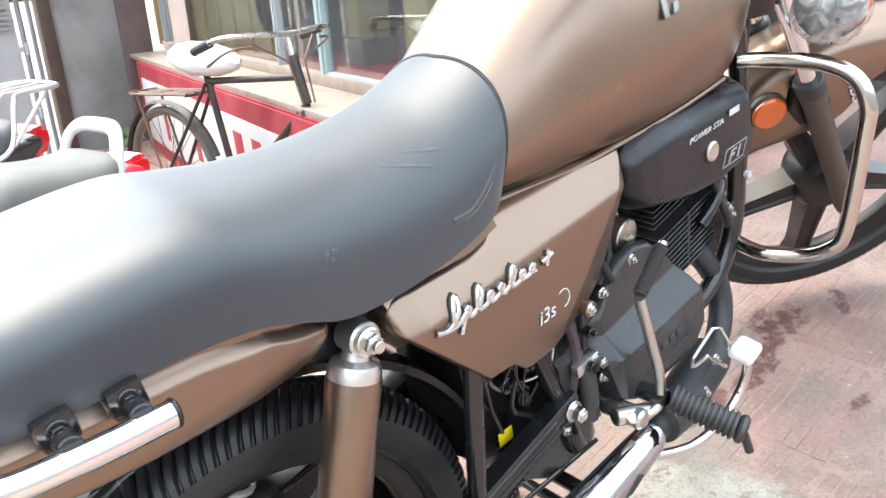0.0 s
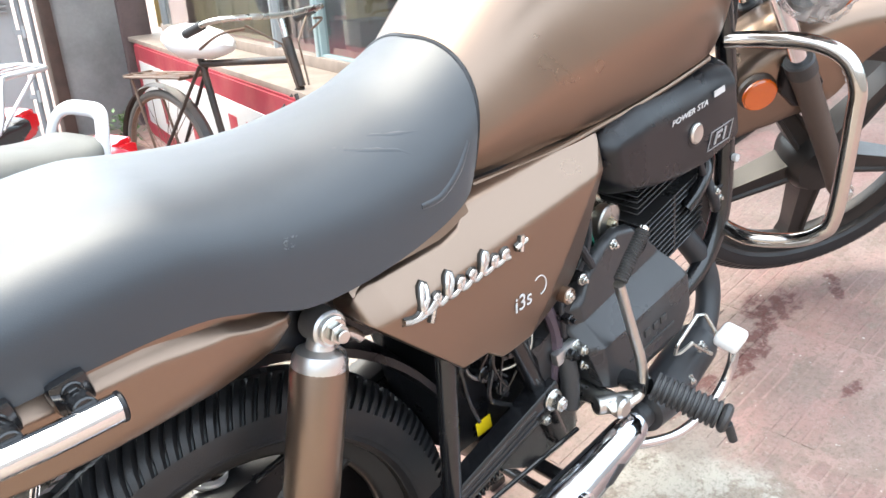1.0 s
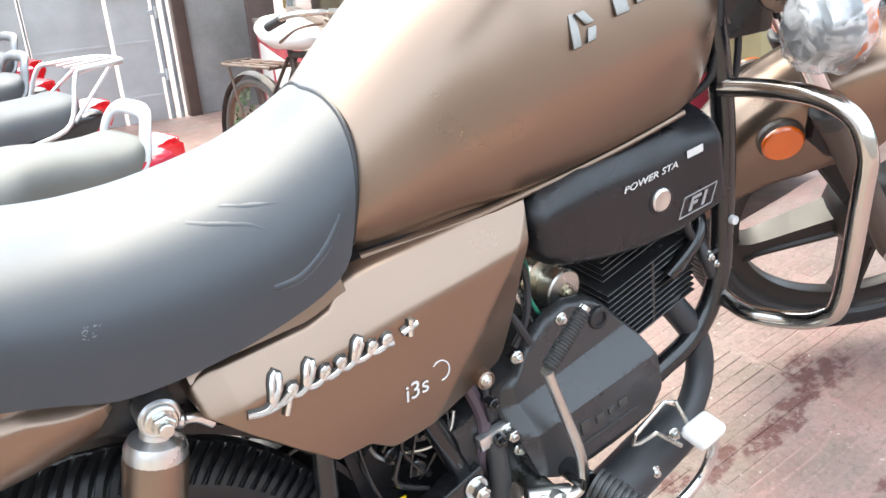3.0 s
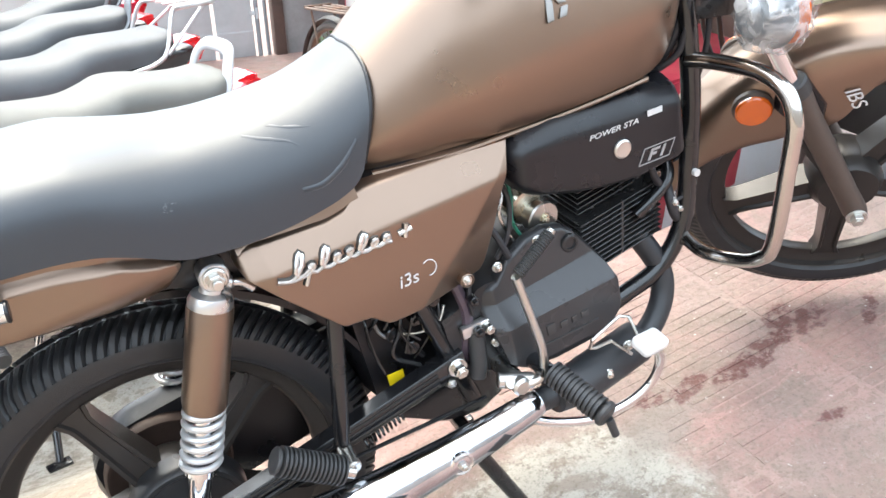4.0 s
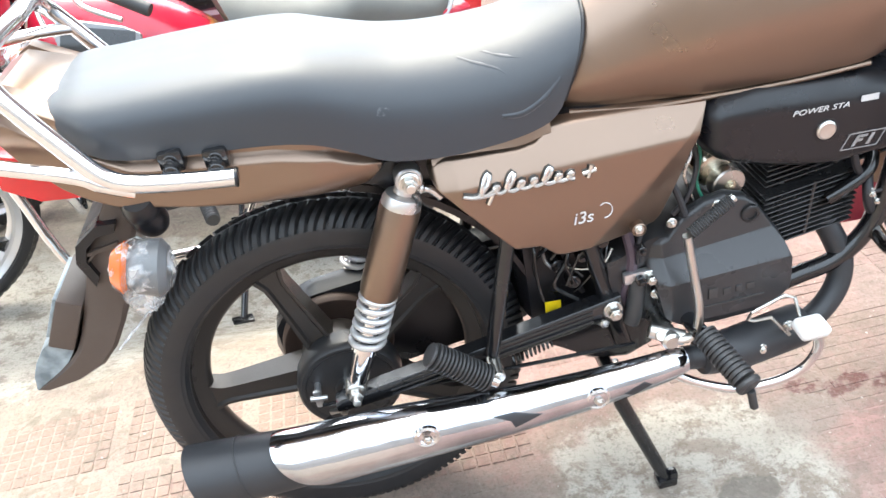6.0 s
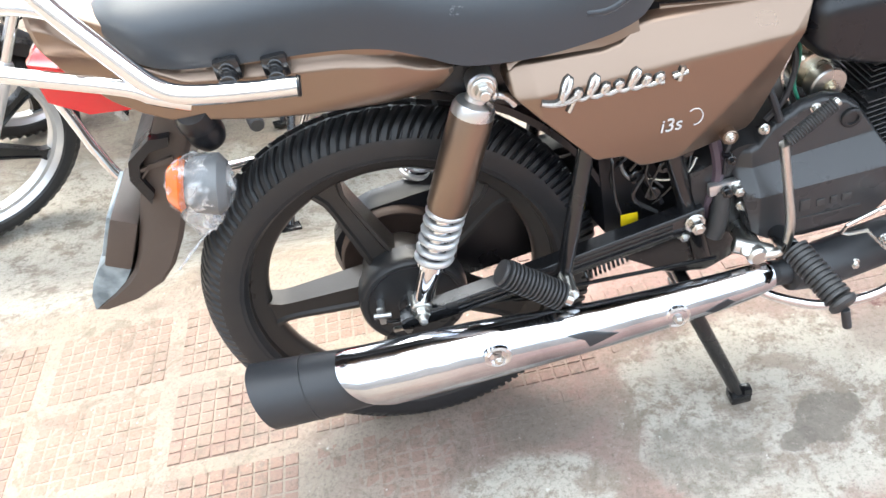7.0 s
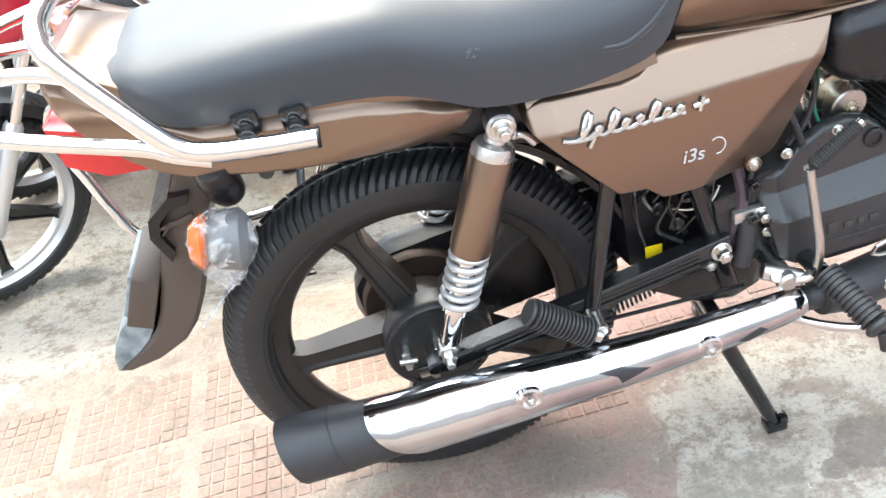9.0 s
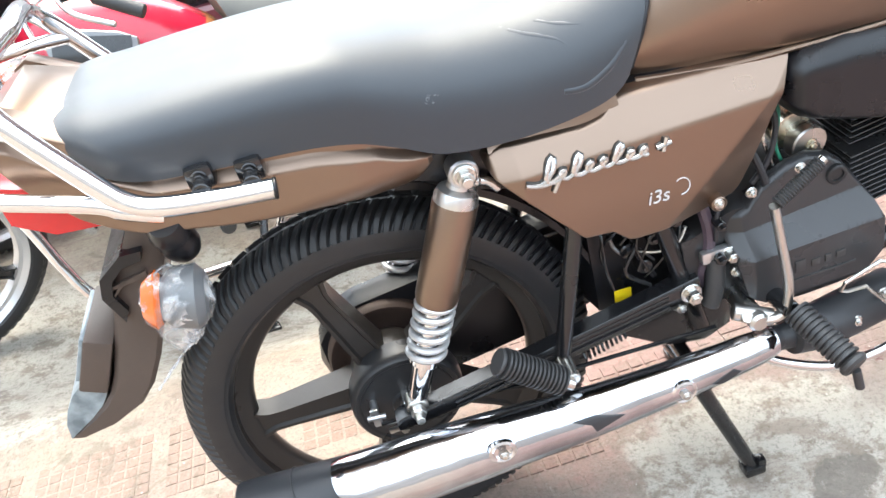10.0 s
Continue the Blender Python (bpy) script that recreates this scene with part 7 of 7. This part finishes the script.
        part("grab_rail", bm, rail_mat, b, m=pose(0, 0, -tail_drop))
    else:
        bm = bmesh.new()
        tube(bm, smooth_line([(-0.05, -0.15, 0.77), (-0.16, -0.155, 0.80), (-0.22, -0.13, 0.92), (-0.26, -0.11, 0.935), (-0.39, -0.09, 0.93), (-0.41, 0, 0.93), (-0.39, 0.09, 0.93), (-0.26, 0.11, 0.935), (-0.22, 0.13, 0.92), (-0.16, 0.155, 0.80), (-0.05, 0.15, 0.77)], 5), 0.0075, 10)
        r = part("luggage_rack", bm, rail_mat, b)
        for y in (-0.05, 0.0, 0.05):
            part("rack_bar", rod(bmesh.new(), (-0.25, y, 0.935), (-0.40, y, 0.932), 0.004, 10), rail_mat, r)
        for s in (-1, 1):
            part("rack_stay", rod(bmesh.new(), (-0.36, 0.09 * s, 0.93), (-0.18, 0.14 * s, 0.80), 0.006, 10), rail_mat, r)
    # front end
    up = Vector((-math.sin(radians(26)), 0, math.cos(radians(26))))
    axle = Vector((1.24, 0, 0.302))
    head = Vector((0.985, 0, 0.80))
    rake = Matrix.Rotation(radians(-26), 4, "Y")
    steer = Matrix.Translation(head) @ rake @ Matrix.Rotation(radians(wheel_turn), 4, "Z") @ rake.inverted() @ Matrix.Translation(-head)
    fork = part("fork", box(bmesh.new(), (0.985, 0, 0.80), (0.05, 0.22, 0.03), 0.008), BLACK_PAINT, b, m=steer)
    for s in (-1, 1):
        o = Vector((0, 0.09 * s, 0))
        part("stanchion", rod(bmesh.new(), axle + o + up * 0.25, axle + o + up * 0.63, 0.015, 14), CHROME, fork)
        bm = bmesh.new()
        tube(bm, [axle + o + up * q for q in (-0.02, -0.01, 0.05, 0.29, 0.30)], [0.014, 0.02, 0.02, 0.023, 0.018], 16)
        part("fork_leg", bm, SILVER_PAINT, fork)
    fw = part("front_wheel", lathe(bmesh.new(), [(0.02, -0.05), (0.05, -0.045), (0.055, 0), (0.05, 0.045), (0.02, 0.05)], (0, 0, 0), seg=24), SILVER_PAINT, fork, m=Matrix.Translation(axle))
    part("tyre", tyre_mesh(0.30, 0.236, 0.078, 64, 4), RUBBER, fw)
    part("rim", lathe(bmesh.new(), [(0.242, -0.03), (0.236, -0.03), (0.225, -0.016), (0.215, -0.014), (0.212, 0), (0.215, 0.014), (0.225, 0.016), (0.236, 0.03), (0.242, 0.03), (0.23, 0)], (0, 0, 0), seg=72, closed=True), SILVER_PAINT, fw)
    me = None
    for k in range(6):
        rot = Matrix.Rotation(-radians(30 + 60 * k), 4, "Y")
        if me is None:
            me = part("spoke", spoke_mesh(0.045, 0.216, 0.020, 0.011, 0.016, 0.010), BLACK_PAINT, fw, m=rot).data
        else:
            ob = new("spoke", me)
            ob.parent = fw
            ob.matrix_basis = rot
    bm = bmesh.new()
    rings = []
    for i in range(19):
        a = radians(20 + 130 * i / 18)
        rings.append([(axle.x + (0.335 + dr) * math.cos(a), o, axle.z + (0.335 + dr) * math.sin(a)) for o, dr in ((-0.062, -0.03), (-0.055, 0.0), (0, 0.012), (0.055, 0.0), (0.062, -0.03), (0.05, -0.012), (0, 0.004), (-0.05, -0.012))])
    loft(bm, rings)
    part("front_mudguard", bm, BLACK_PLASTIC, fork)
    bm = bmesh.new()
    rings = []
    for x, z0, z1, w in ((0.93, 0.80, 0.99, 0.09), (0.98, 0.775, 1.01, 0.13), (1.06, 0.76, 1.0, 0.14), (1.15, 0.765, 0.96, 0.13), (1.18, 0.79, 0.93, 0.10)):
        rings.append([(x, -w, z0 + 0.03), (x, -w, z1 - 0.06), (x, -w * 0.6, z1), (x, w * 0.6, z1), (x, w, z1 - 0.06), (x, w, z0 + 0.03), (x, w * 0.6, z0), (x, -w * 0.6, z0)])
    loft(bm, rings)
    bmesh.ops.bevel(bm, geom=list(bm.edges), offset=0.008, segments=2, affect="EDGES")
    cowl = part("headlamp_cowl", bm, tank_mat, fork)
    part("headlamp", rod(bmesh.new(), (1.165, 0, 0.86), (1.20, 0, 0.86), 0.07, 24), WRAP, cowl)
    bm = bmesh.new()
    tube(bm, smooth_line([(0.78, -0.37, 1.0), (0.86, -0.25, 1.03), (0.91, -0.12, 1.03), (0.92, 0.0, 0.99), (0.91, 0.12, 1.03), (0.86, 0.25, 1.03), (0.78, 0.37, 1.0)], 6), 0.011, 12)
    bar = part("handlebar", bm, CHROME, fork)
    for s in (-1, 1):
        part("grip", rod(bmesh.new(), (0.815, 0.315 * s, 1.013), (0.755, 0.40 * s, 0.99), 0.0155, 14), GRIP, bar)
        part("switch_box", box(bmesh.new(), (0.85, 0.265 * s, 1.025), (0.05, 0.04, 0.045), 0.008), BLACK_PLASTIC, bar)
        bm = bmesh.new()
        tube(bm, smooth_line([(0.87, 0.26 * s, 1.015), (0.87, 0.32 * s, 0.995), (0.825, 0.40 * s, 0.985)], 5), 0.006, 10)
        part("lever", bm, ALLOY, bar)
        bm = bmesh.new()
        tube(bm, smooth_line([(0.87, 0.24 * s, 1.03), (0.88, 0.25 * s, 1.09), (0.89, 0.31 * s, 1.14)], 5), 0.005, 8)
        mir = part("mirror_stem", bm, CHROME, bar)
        bm = bmesh.new()
        rings = []
        for x, q in ((0.875, 0.8), (0.88, 1.0), (0.895, 0.95), (0.905, 0.6)):
            rings.append([(x, s * 0.36 + 0.075 * q * math.cos(a), 1.16 + 0.04 * q * math.sin(a)) for a in (2 * math.pi * k / 20 for k in range(20))])
        loft(bm, rings)
        part("mirror_shell", bm, BLACK_PLASTIC, mir)
    for q in ([(0.93, -0.1, 1.0), (0.98, -0.12, 0.92), (0.97, -0.10, 0.84)], [(0.92, -0.2, 1.03), (1.0, -0.15, 0.98), (1.0, -0.1, 0.88)], [(0.92, 0.2, 1.03), (0.99, 0.16, 0.99), (0.99, 0.1, 0.88)], [(0.90, 0.05, 1.0), (0.93, 0.03, 0.93), (0.90, 0.02, 0.86)]):
        bm = bmesh.new()
        tube(bm, smooth_line(q, 5), 0.0045, 8)
        part("control_cable", bm, HOSE, fork)
    bm = bmesh.new()
    box(bm, (0.945, 0, 1.035), (0.07, 0.16, 0.05), 0.015)
    part("instrument_pod", bm, BLACK_PLASTIC, fork)
    for s in (-1, 1):
        ind = part("indicator", rod(bmesh.new(), (0.98, 0.10 * s, 0.86), (0.98, 0.20 * s, 0.85), 0.009), BLACK_PLASTIC, fork)
        part("lens", rod(bmesh.new(), (0.965, 0.225 * s, 0.85), (1.0, 0.225 * s, 0.85), 0.032, 18), AMBER, ind)
        film = bmesh.new()
        bmesh.ops.create_icosphere(film, subdivisions=3, radius=0.05)
        for v in film.verts:
            v.co = Vector((0.982, 0.225 * s, 0.85)) + v.co * (1 + 0.25 * noise.noise(v.co * 45 + Vector((s, 2, 1))))
        part("wrapping_film", film, WRAP, ind)
    # footrests
    for s in (-1, 1):
        peg = part("rider_footrest", rod(bmesh.new(), (0.54, 0.10 * s, 0.34), (0.54, 0.16 * s, 0.34), 0.010, 10), BLACK_PAINT, b)
        a, c = Vector((0.54, 0.15 * s, 0.342)), Vector((0.54, 0.25 * s, 0.335))
        bm = bmesh.new()
        tube(bm, [a.lerp(c, i / 16) for i in range(17)], [0.021 if i % 2 else 0.018 for i in range(17)], 12)
        part("rubber", bm, GRIP, peg)
        a, c = Vector((0.24, 0.15 * s, 0.35)), Vector((0.17, 0.16 * s, 0.42))
        bm = bmesh.new()
        tube(bm, [a.lerp(c, i / 16) for i in range(17)], [0.020 if i % 2 else 0.017 for i in range(17)], 12)
        part("pillion_footrest", bm, GRIP, b)
    # side stand
    bm = bmesh.new()
    tube(bm, [(0.42, 0.11, 0.27), (0.46, 0.20, 0.15), (0.50, 0.29, 0.028)], [0.012, 0.011, 0.010], 10)
    leg = part("side_stand", bm, BLACK_PAINT, b)
    part("foot", box(bmesh.new(), (0.505, 0.30, 0.026), (0.06, 0.035, 0.012), 0.004), BLACK_PAINT, leg)
    return b


def stand_at(x, y, turn, lean=5.0):
    """Where a bike facing the far end of the row stands, leaning on its side stand; x, y of its rear axle."""
    a = radians(180 + turn)
    z0, z1 = ramp_height(x, y), ramp_height(x + 1.24 * math.cos(a), y + 1.24 * math.sin(a))
    return Matrix.Translation((x, y, z0)) @ Matrix.Rotation(a, 4, "Z") @ Matrix.Rotation(-math.atan2(z1 - z0, 1.24), 4, "Y") @ Matrix.Rotation(radians(-lean), 4, "X")


red_at = stand_at(0.095, 1.335, 16.5, 2.0)
red_bike = build_neighbour(red_at, "red and orange motorcycle with a dusty grey seat and white rail", RED_ORANGE, RED_PAINT, GREY_VINYL, "loop", WHITE_PLASTIC, tail_drop=0.040, nose_up=0.035, tank_drop=0.055, stripe=ORANGE_PAINT, wheel_turn=24)
# its mirror, swung down beside the lever
bm = bmesh.new()
loft(bm, [[(x, y, z * q) for x, z in ((-0.085, -0.005), (-0.075, 0.030), (-0.04, 0.040), (0.05, 0.034), (0.085, 0.022), (0.088, -0.010), (0.06, -0.034), (-0.03, -0.045), (-0.075, -0.034))] for y, q in ((-0.012, 0.9), (-0.008, 1.0), (0.012, 0.9), (0.022, 0.5))])
folded = part("folded_mirror", bm, DULL_STEEL, red_bike, m=red_at.inverted() @ pose(-0.545, 0.72, 0.635, -20, 3, 0))
part("mirror_face", box(bmesh.new(), (0.0, -0.0135, -0.001), (0.150, 0.002, 0.052), 0.0008), BLACK_PAINT, folded)
part("stem", tube(bmesh.new(), smooth_line([(-0.075, 0.0, 0.0), (-0.11, 0.01, 0.02), (-0.13, 0.03, 0.07), (-0.10, 0.06, 0.11)], 5), 0.006, 10), CHROME, folded)
build_neighbour(stand_at(0.05, 1.97, 17, 2.0), "black motorcycle with black seat and grey tube luggage rack", BLACK_PAINT, MAROON_PAINT, WORN_VINYL, "rack", SILVER_PAINT, tail_drop=0.015, nose_up=0.030, tank_drop=0.02, wheel_turn=24)
build_neighbour(stand_at(-0.03, 2.52, 17, 1.0), "black and silver motorcycle with a dark seat", BLACK_PAINT, SILVER_PAINT, WORN_VINYL, "loop", DULL_STEEL, tail_drop=0.015, nose_up=0.025, tank_drop=0.02, wheel_turn=22)
build_neighbour(stand_at(-0.01, 3.02, 17, 1.0), "red motorcycle with dark seat near the white wall", RED_PAINT, RED_PAINT, WORN_VINYL, "loop", DULL_STEEL, nose_up=0.020, wheel_turn=22)


# ---- bicycle ----
def wire_wheel(parent, name, m, R=0.315):
    rim = part(name, lathe(bmesh.new(), [(R - 0.022, -0.012), (R - 0.028, -0.014), (R - 0.036, 0), (R - 0.028, 0.014), (R - 0.022, 0.012)], (0, 0, 0), seg=64, closed=True), STEEL_RUST, parent, m=m)
    part("tyre", lathe(bmesh.new(), [(R - 0.012 + 0.017 * math.cos(a), 0.018 * math.sin(a)) for a in (2 * math.pi * k / 10 for k in range(10))], (0, 0, 0), seg=64, closed=True), DUSTY_RUBBER, rim)
    part("hub", rod(bmesh.new(), (0, -0.05, 0), (0, 0.05, 0), 0.018), STEEL_RUST, rim)
    for k in range(28):
        a = 2 * math.pi * k / 28
        s = 0.03 if k % 2 else -0.03
        o = a + (0.5 if k % 4 < 2 else -0.5)
        part("spoke", rod(bmesh.new(), (0.018 * math.cos(o), s, 0.018 * math.sin(o)), ((R - 0.03) * math.cos(a), 0, (R - 0.03) * math.sin(a)), 0.0016, 6), STEEL_RUST, rim)
    return rim


STEEL_RUST = material("rusty_steel", (0.2, 0.15, 0.12), 0.5, 0.6, grain=0.4, scale=60, blotch=0.7, blotch_scale=12, second=(0.16, 0.07, 0.035))
DUSTY_RUBBER = material("dusty_rubber", (0.11, 0.095, 0.085), 0.8, grain=0.3, scale=80)
OLD_BLACK = material("old_black_enamel", (0.03, 0.025, 0.022), 0.45, grain=0.4, scale=50, blotch=0.6, blotch_scale=10, second=(0.10, 0.055, 0.035))
BAG_WHITE = material("white_plastic_bag", (0.78, 0.77, 0.76), 0.45, grain=0.15, scale=20, bump=0.4, bump_scale=40)


def build_bicycle():
    z = ramp_height(1.25, 2.6)
    b = thing("bicycle", pose(1.11, 2.88, z + 0.01, 0, 0, -79), "old rusty black roadster bicycle with a bagged saddle", "bicycle")
    wire_wheel(b, "rear_wheel", pose(0, 0, 0.33))
    wire_wheel(b, "front_wheel", Matrix.Translation((1.10, 0, 0.33)) @ Matrix.Rotation(radians(12), 4, "Z"))
    bb, st, hd, hl = (0.44, 0, 0.30), (0.34, 0, 0.80), (0.88, 0, 0.88), (0.93, 0, 0.70)
    for nm, a, c, r in (("seat_tube", bb, st, 0.015), ("top_tube", (0.35, 0, 0.77), (0.90, 0, 0.80), 0.014), ("down_tube", bb, hl, 0.015), ("head_tube", hl, hd, 0.018)):
        part(nm, rod(bmesh.new(), a, c, r, 14), OLD_BLACK, b)
    for s in (-1, 1):
        part("chain_stay", rod(bmesh.new(), (bb[0], 0.02 * s, bb[2]), (0, 0.055 * s, 0.33), 0.009), OLD_BLACK, b)
        part("seat_stay", rod(bmesh.new(), (0.35, 0.02 * s, 0.76), (0, 0.055 * s, 0.33), 0.008), OLD_BLACK, b)
        part("fork_blade", rod(bmesh.new(), (0.94, 0.04 * s, 0.68), (1.10, 0.05 * s, 0.33), 0.010), OLD_BLACK, b)
        part("carrier_stay", rod(bmesh.new(), (-0.10, 0.06 * s, 0.70), (0, 0.06 * s, 0.34), 0.006), STEEL_RUST, b)
    bm = bmesh.new()
    for y in (-0.07, -0.025, 0.025, 0.07):
        rod(bm, (-0.14, y, 0.71), (0.28, y, 0.72), 0.006, 8)
    for x in (-0.14, 0.05, 0.27):
        rod(bm, (x, -0.075, 0.715), (x, 0.075, 0.715), 0.006, 8)
    part("carrier", bm, STEEL_RUST, b)
    for cx, nm in ((0.0, "rear_mudguard"), (1.10, "front_mudguard")):
        bm = bmesh.new()
        rings = []
        for i in range(25):
            a = radians((20 if nm[0] == "r" else 30) + (165 if nm[0] == "r" else 120) * i / 24)
            rings.append([(cx + (0.345 + dr) * math.cos(a), o, 0.33 + (0.345 + dr) * math.sin(a)) for o, dr in ((-0.026, -0.008), (0, 0.006), (0.026, -0.008), (0, 0.002))])
        loft(bm, rings)
        part(nm, bm, OLD_BLACK, b)
    bm = bmesh.new()
    rings = []
    for i in range(21):
        u = i / 20
        x = 0.14 + 0.42 * u
        r = 0.11 * math.sin(math.pi * min(1, max(0.02, u))) ** 0.45 * (1 - 0.25 * u)
        rings.append([(x + 0.008 * noise.noise(Vector((u * 9, math.cos(a) * 2, math.sin(a) * 2))), r * 1.0 * math.cos(a) * (1 + 0.12 * noise.noise(Vector((u * 12, a, 3)))), 0.875 - 0.03 * u + r * 0.72 * math.sin(a) * (1 + 0.12 * noise.noise(Vector((u * 10, a, 7))))) for a in (2 * math.pi * k / 22 for k in range(22))])
    loft(bm, rings)
    part("bagged_saddle", bm, BAG_WHITE, b, "saddle wrapped in a white bag")
    bm = bmesh.new()
    rod(bm, hd, (0.86, 0, 0.96), 0.012)
    tube(bm, smooth_line([(0.68, -0.27, 0.93), (0.80, -0.27, 0.965), (0.87, -0.18, 0.97), (0.88, 0, 0.96), (0.87, 0.18, 0.97), (0.80, 0.27, 0.965), (0.68, 0.27, 0.93)], 6), 0.0105, 12)
    bar = part("handlebar", bm, STEEL, b)
    for s in (-1, 1):
        part("grip", rod(bmesh.new(), (0.76, 0.27 * s, 0.955), (0.65, 0.27 * s, 0.922), 0.017), GRIP, bar)
        bm = bmesh.new()
        tube(bm, smooth_line([(0.86, 0.17 * s, 0.93), (0.82, 0.25 * s, 0.92), (0.72, 0.27 * s, 0.87)], 5), 0.005, 8)
        tube(bm, [(0.84, 0.15 * s, 0.94), (0.90, 0.04 * s, 0.86), (0.94, 0.03 * s, 0.70)], 0.004, 8)
        part("brake_rod", bm, STEEL_RUST, bar)
    bm = bmesh.new()
    lathe(bm, [(0.09, -0.045), (0.095, -0.04), (0.09, -0.035)], (bb[0], 0, bb[2]), seg=32)
    rod(bm, (bb[0], -0.09, bb[2]), (bb[0], 0.09, bb[2]), 0.014)
    rod(bm, (bb[0], -0.085, bb[2]), (bb[0] + 0.12, -0.085, bb[2] - 0.12), 0.009)
    rod(bm, (bb[0], 0.085, bb[2]), (bb[0] - 0.12, 0.085, bb[2] + 0.12), 0.009)
    part("crank", bm, STEEL_RUST, b)
    for s in (1, -1):
        part("stand_leg", tube(bmesh.new(), [(0.05, 0.10 * s, 0.33), (-0.05, 0.12 * s, 0.0)], 0.008, 8), STEEL_RUST, b)


build_bicycle()
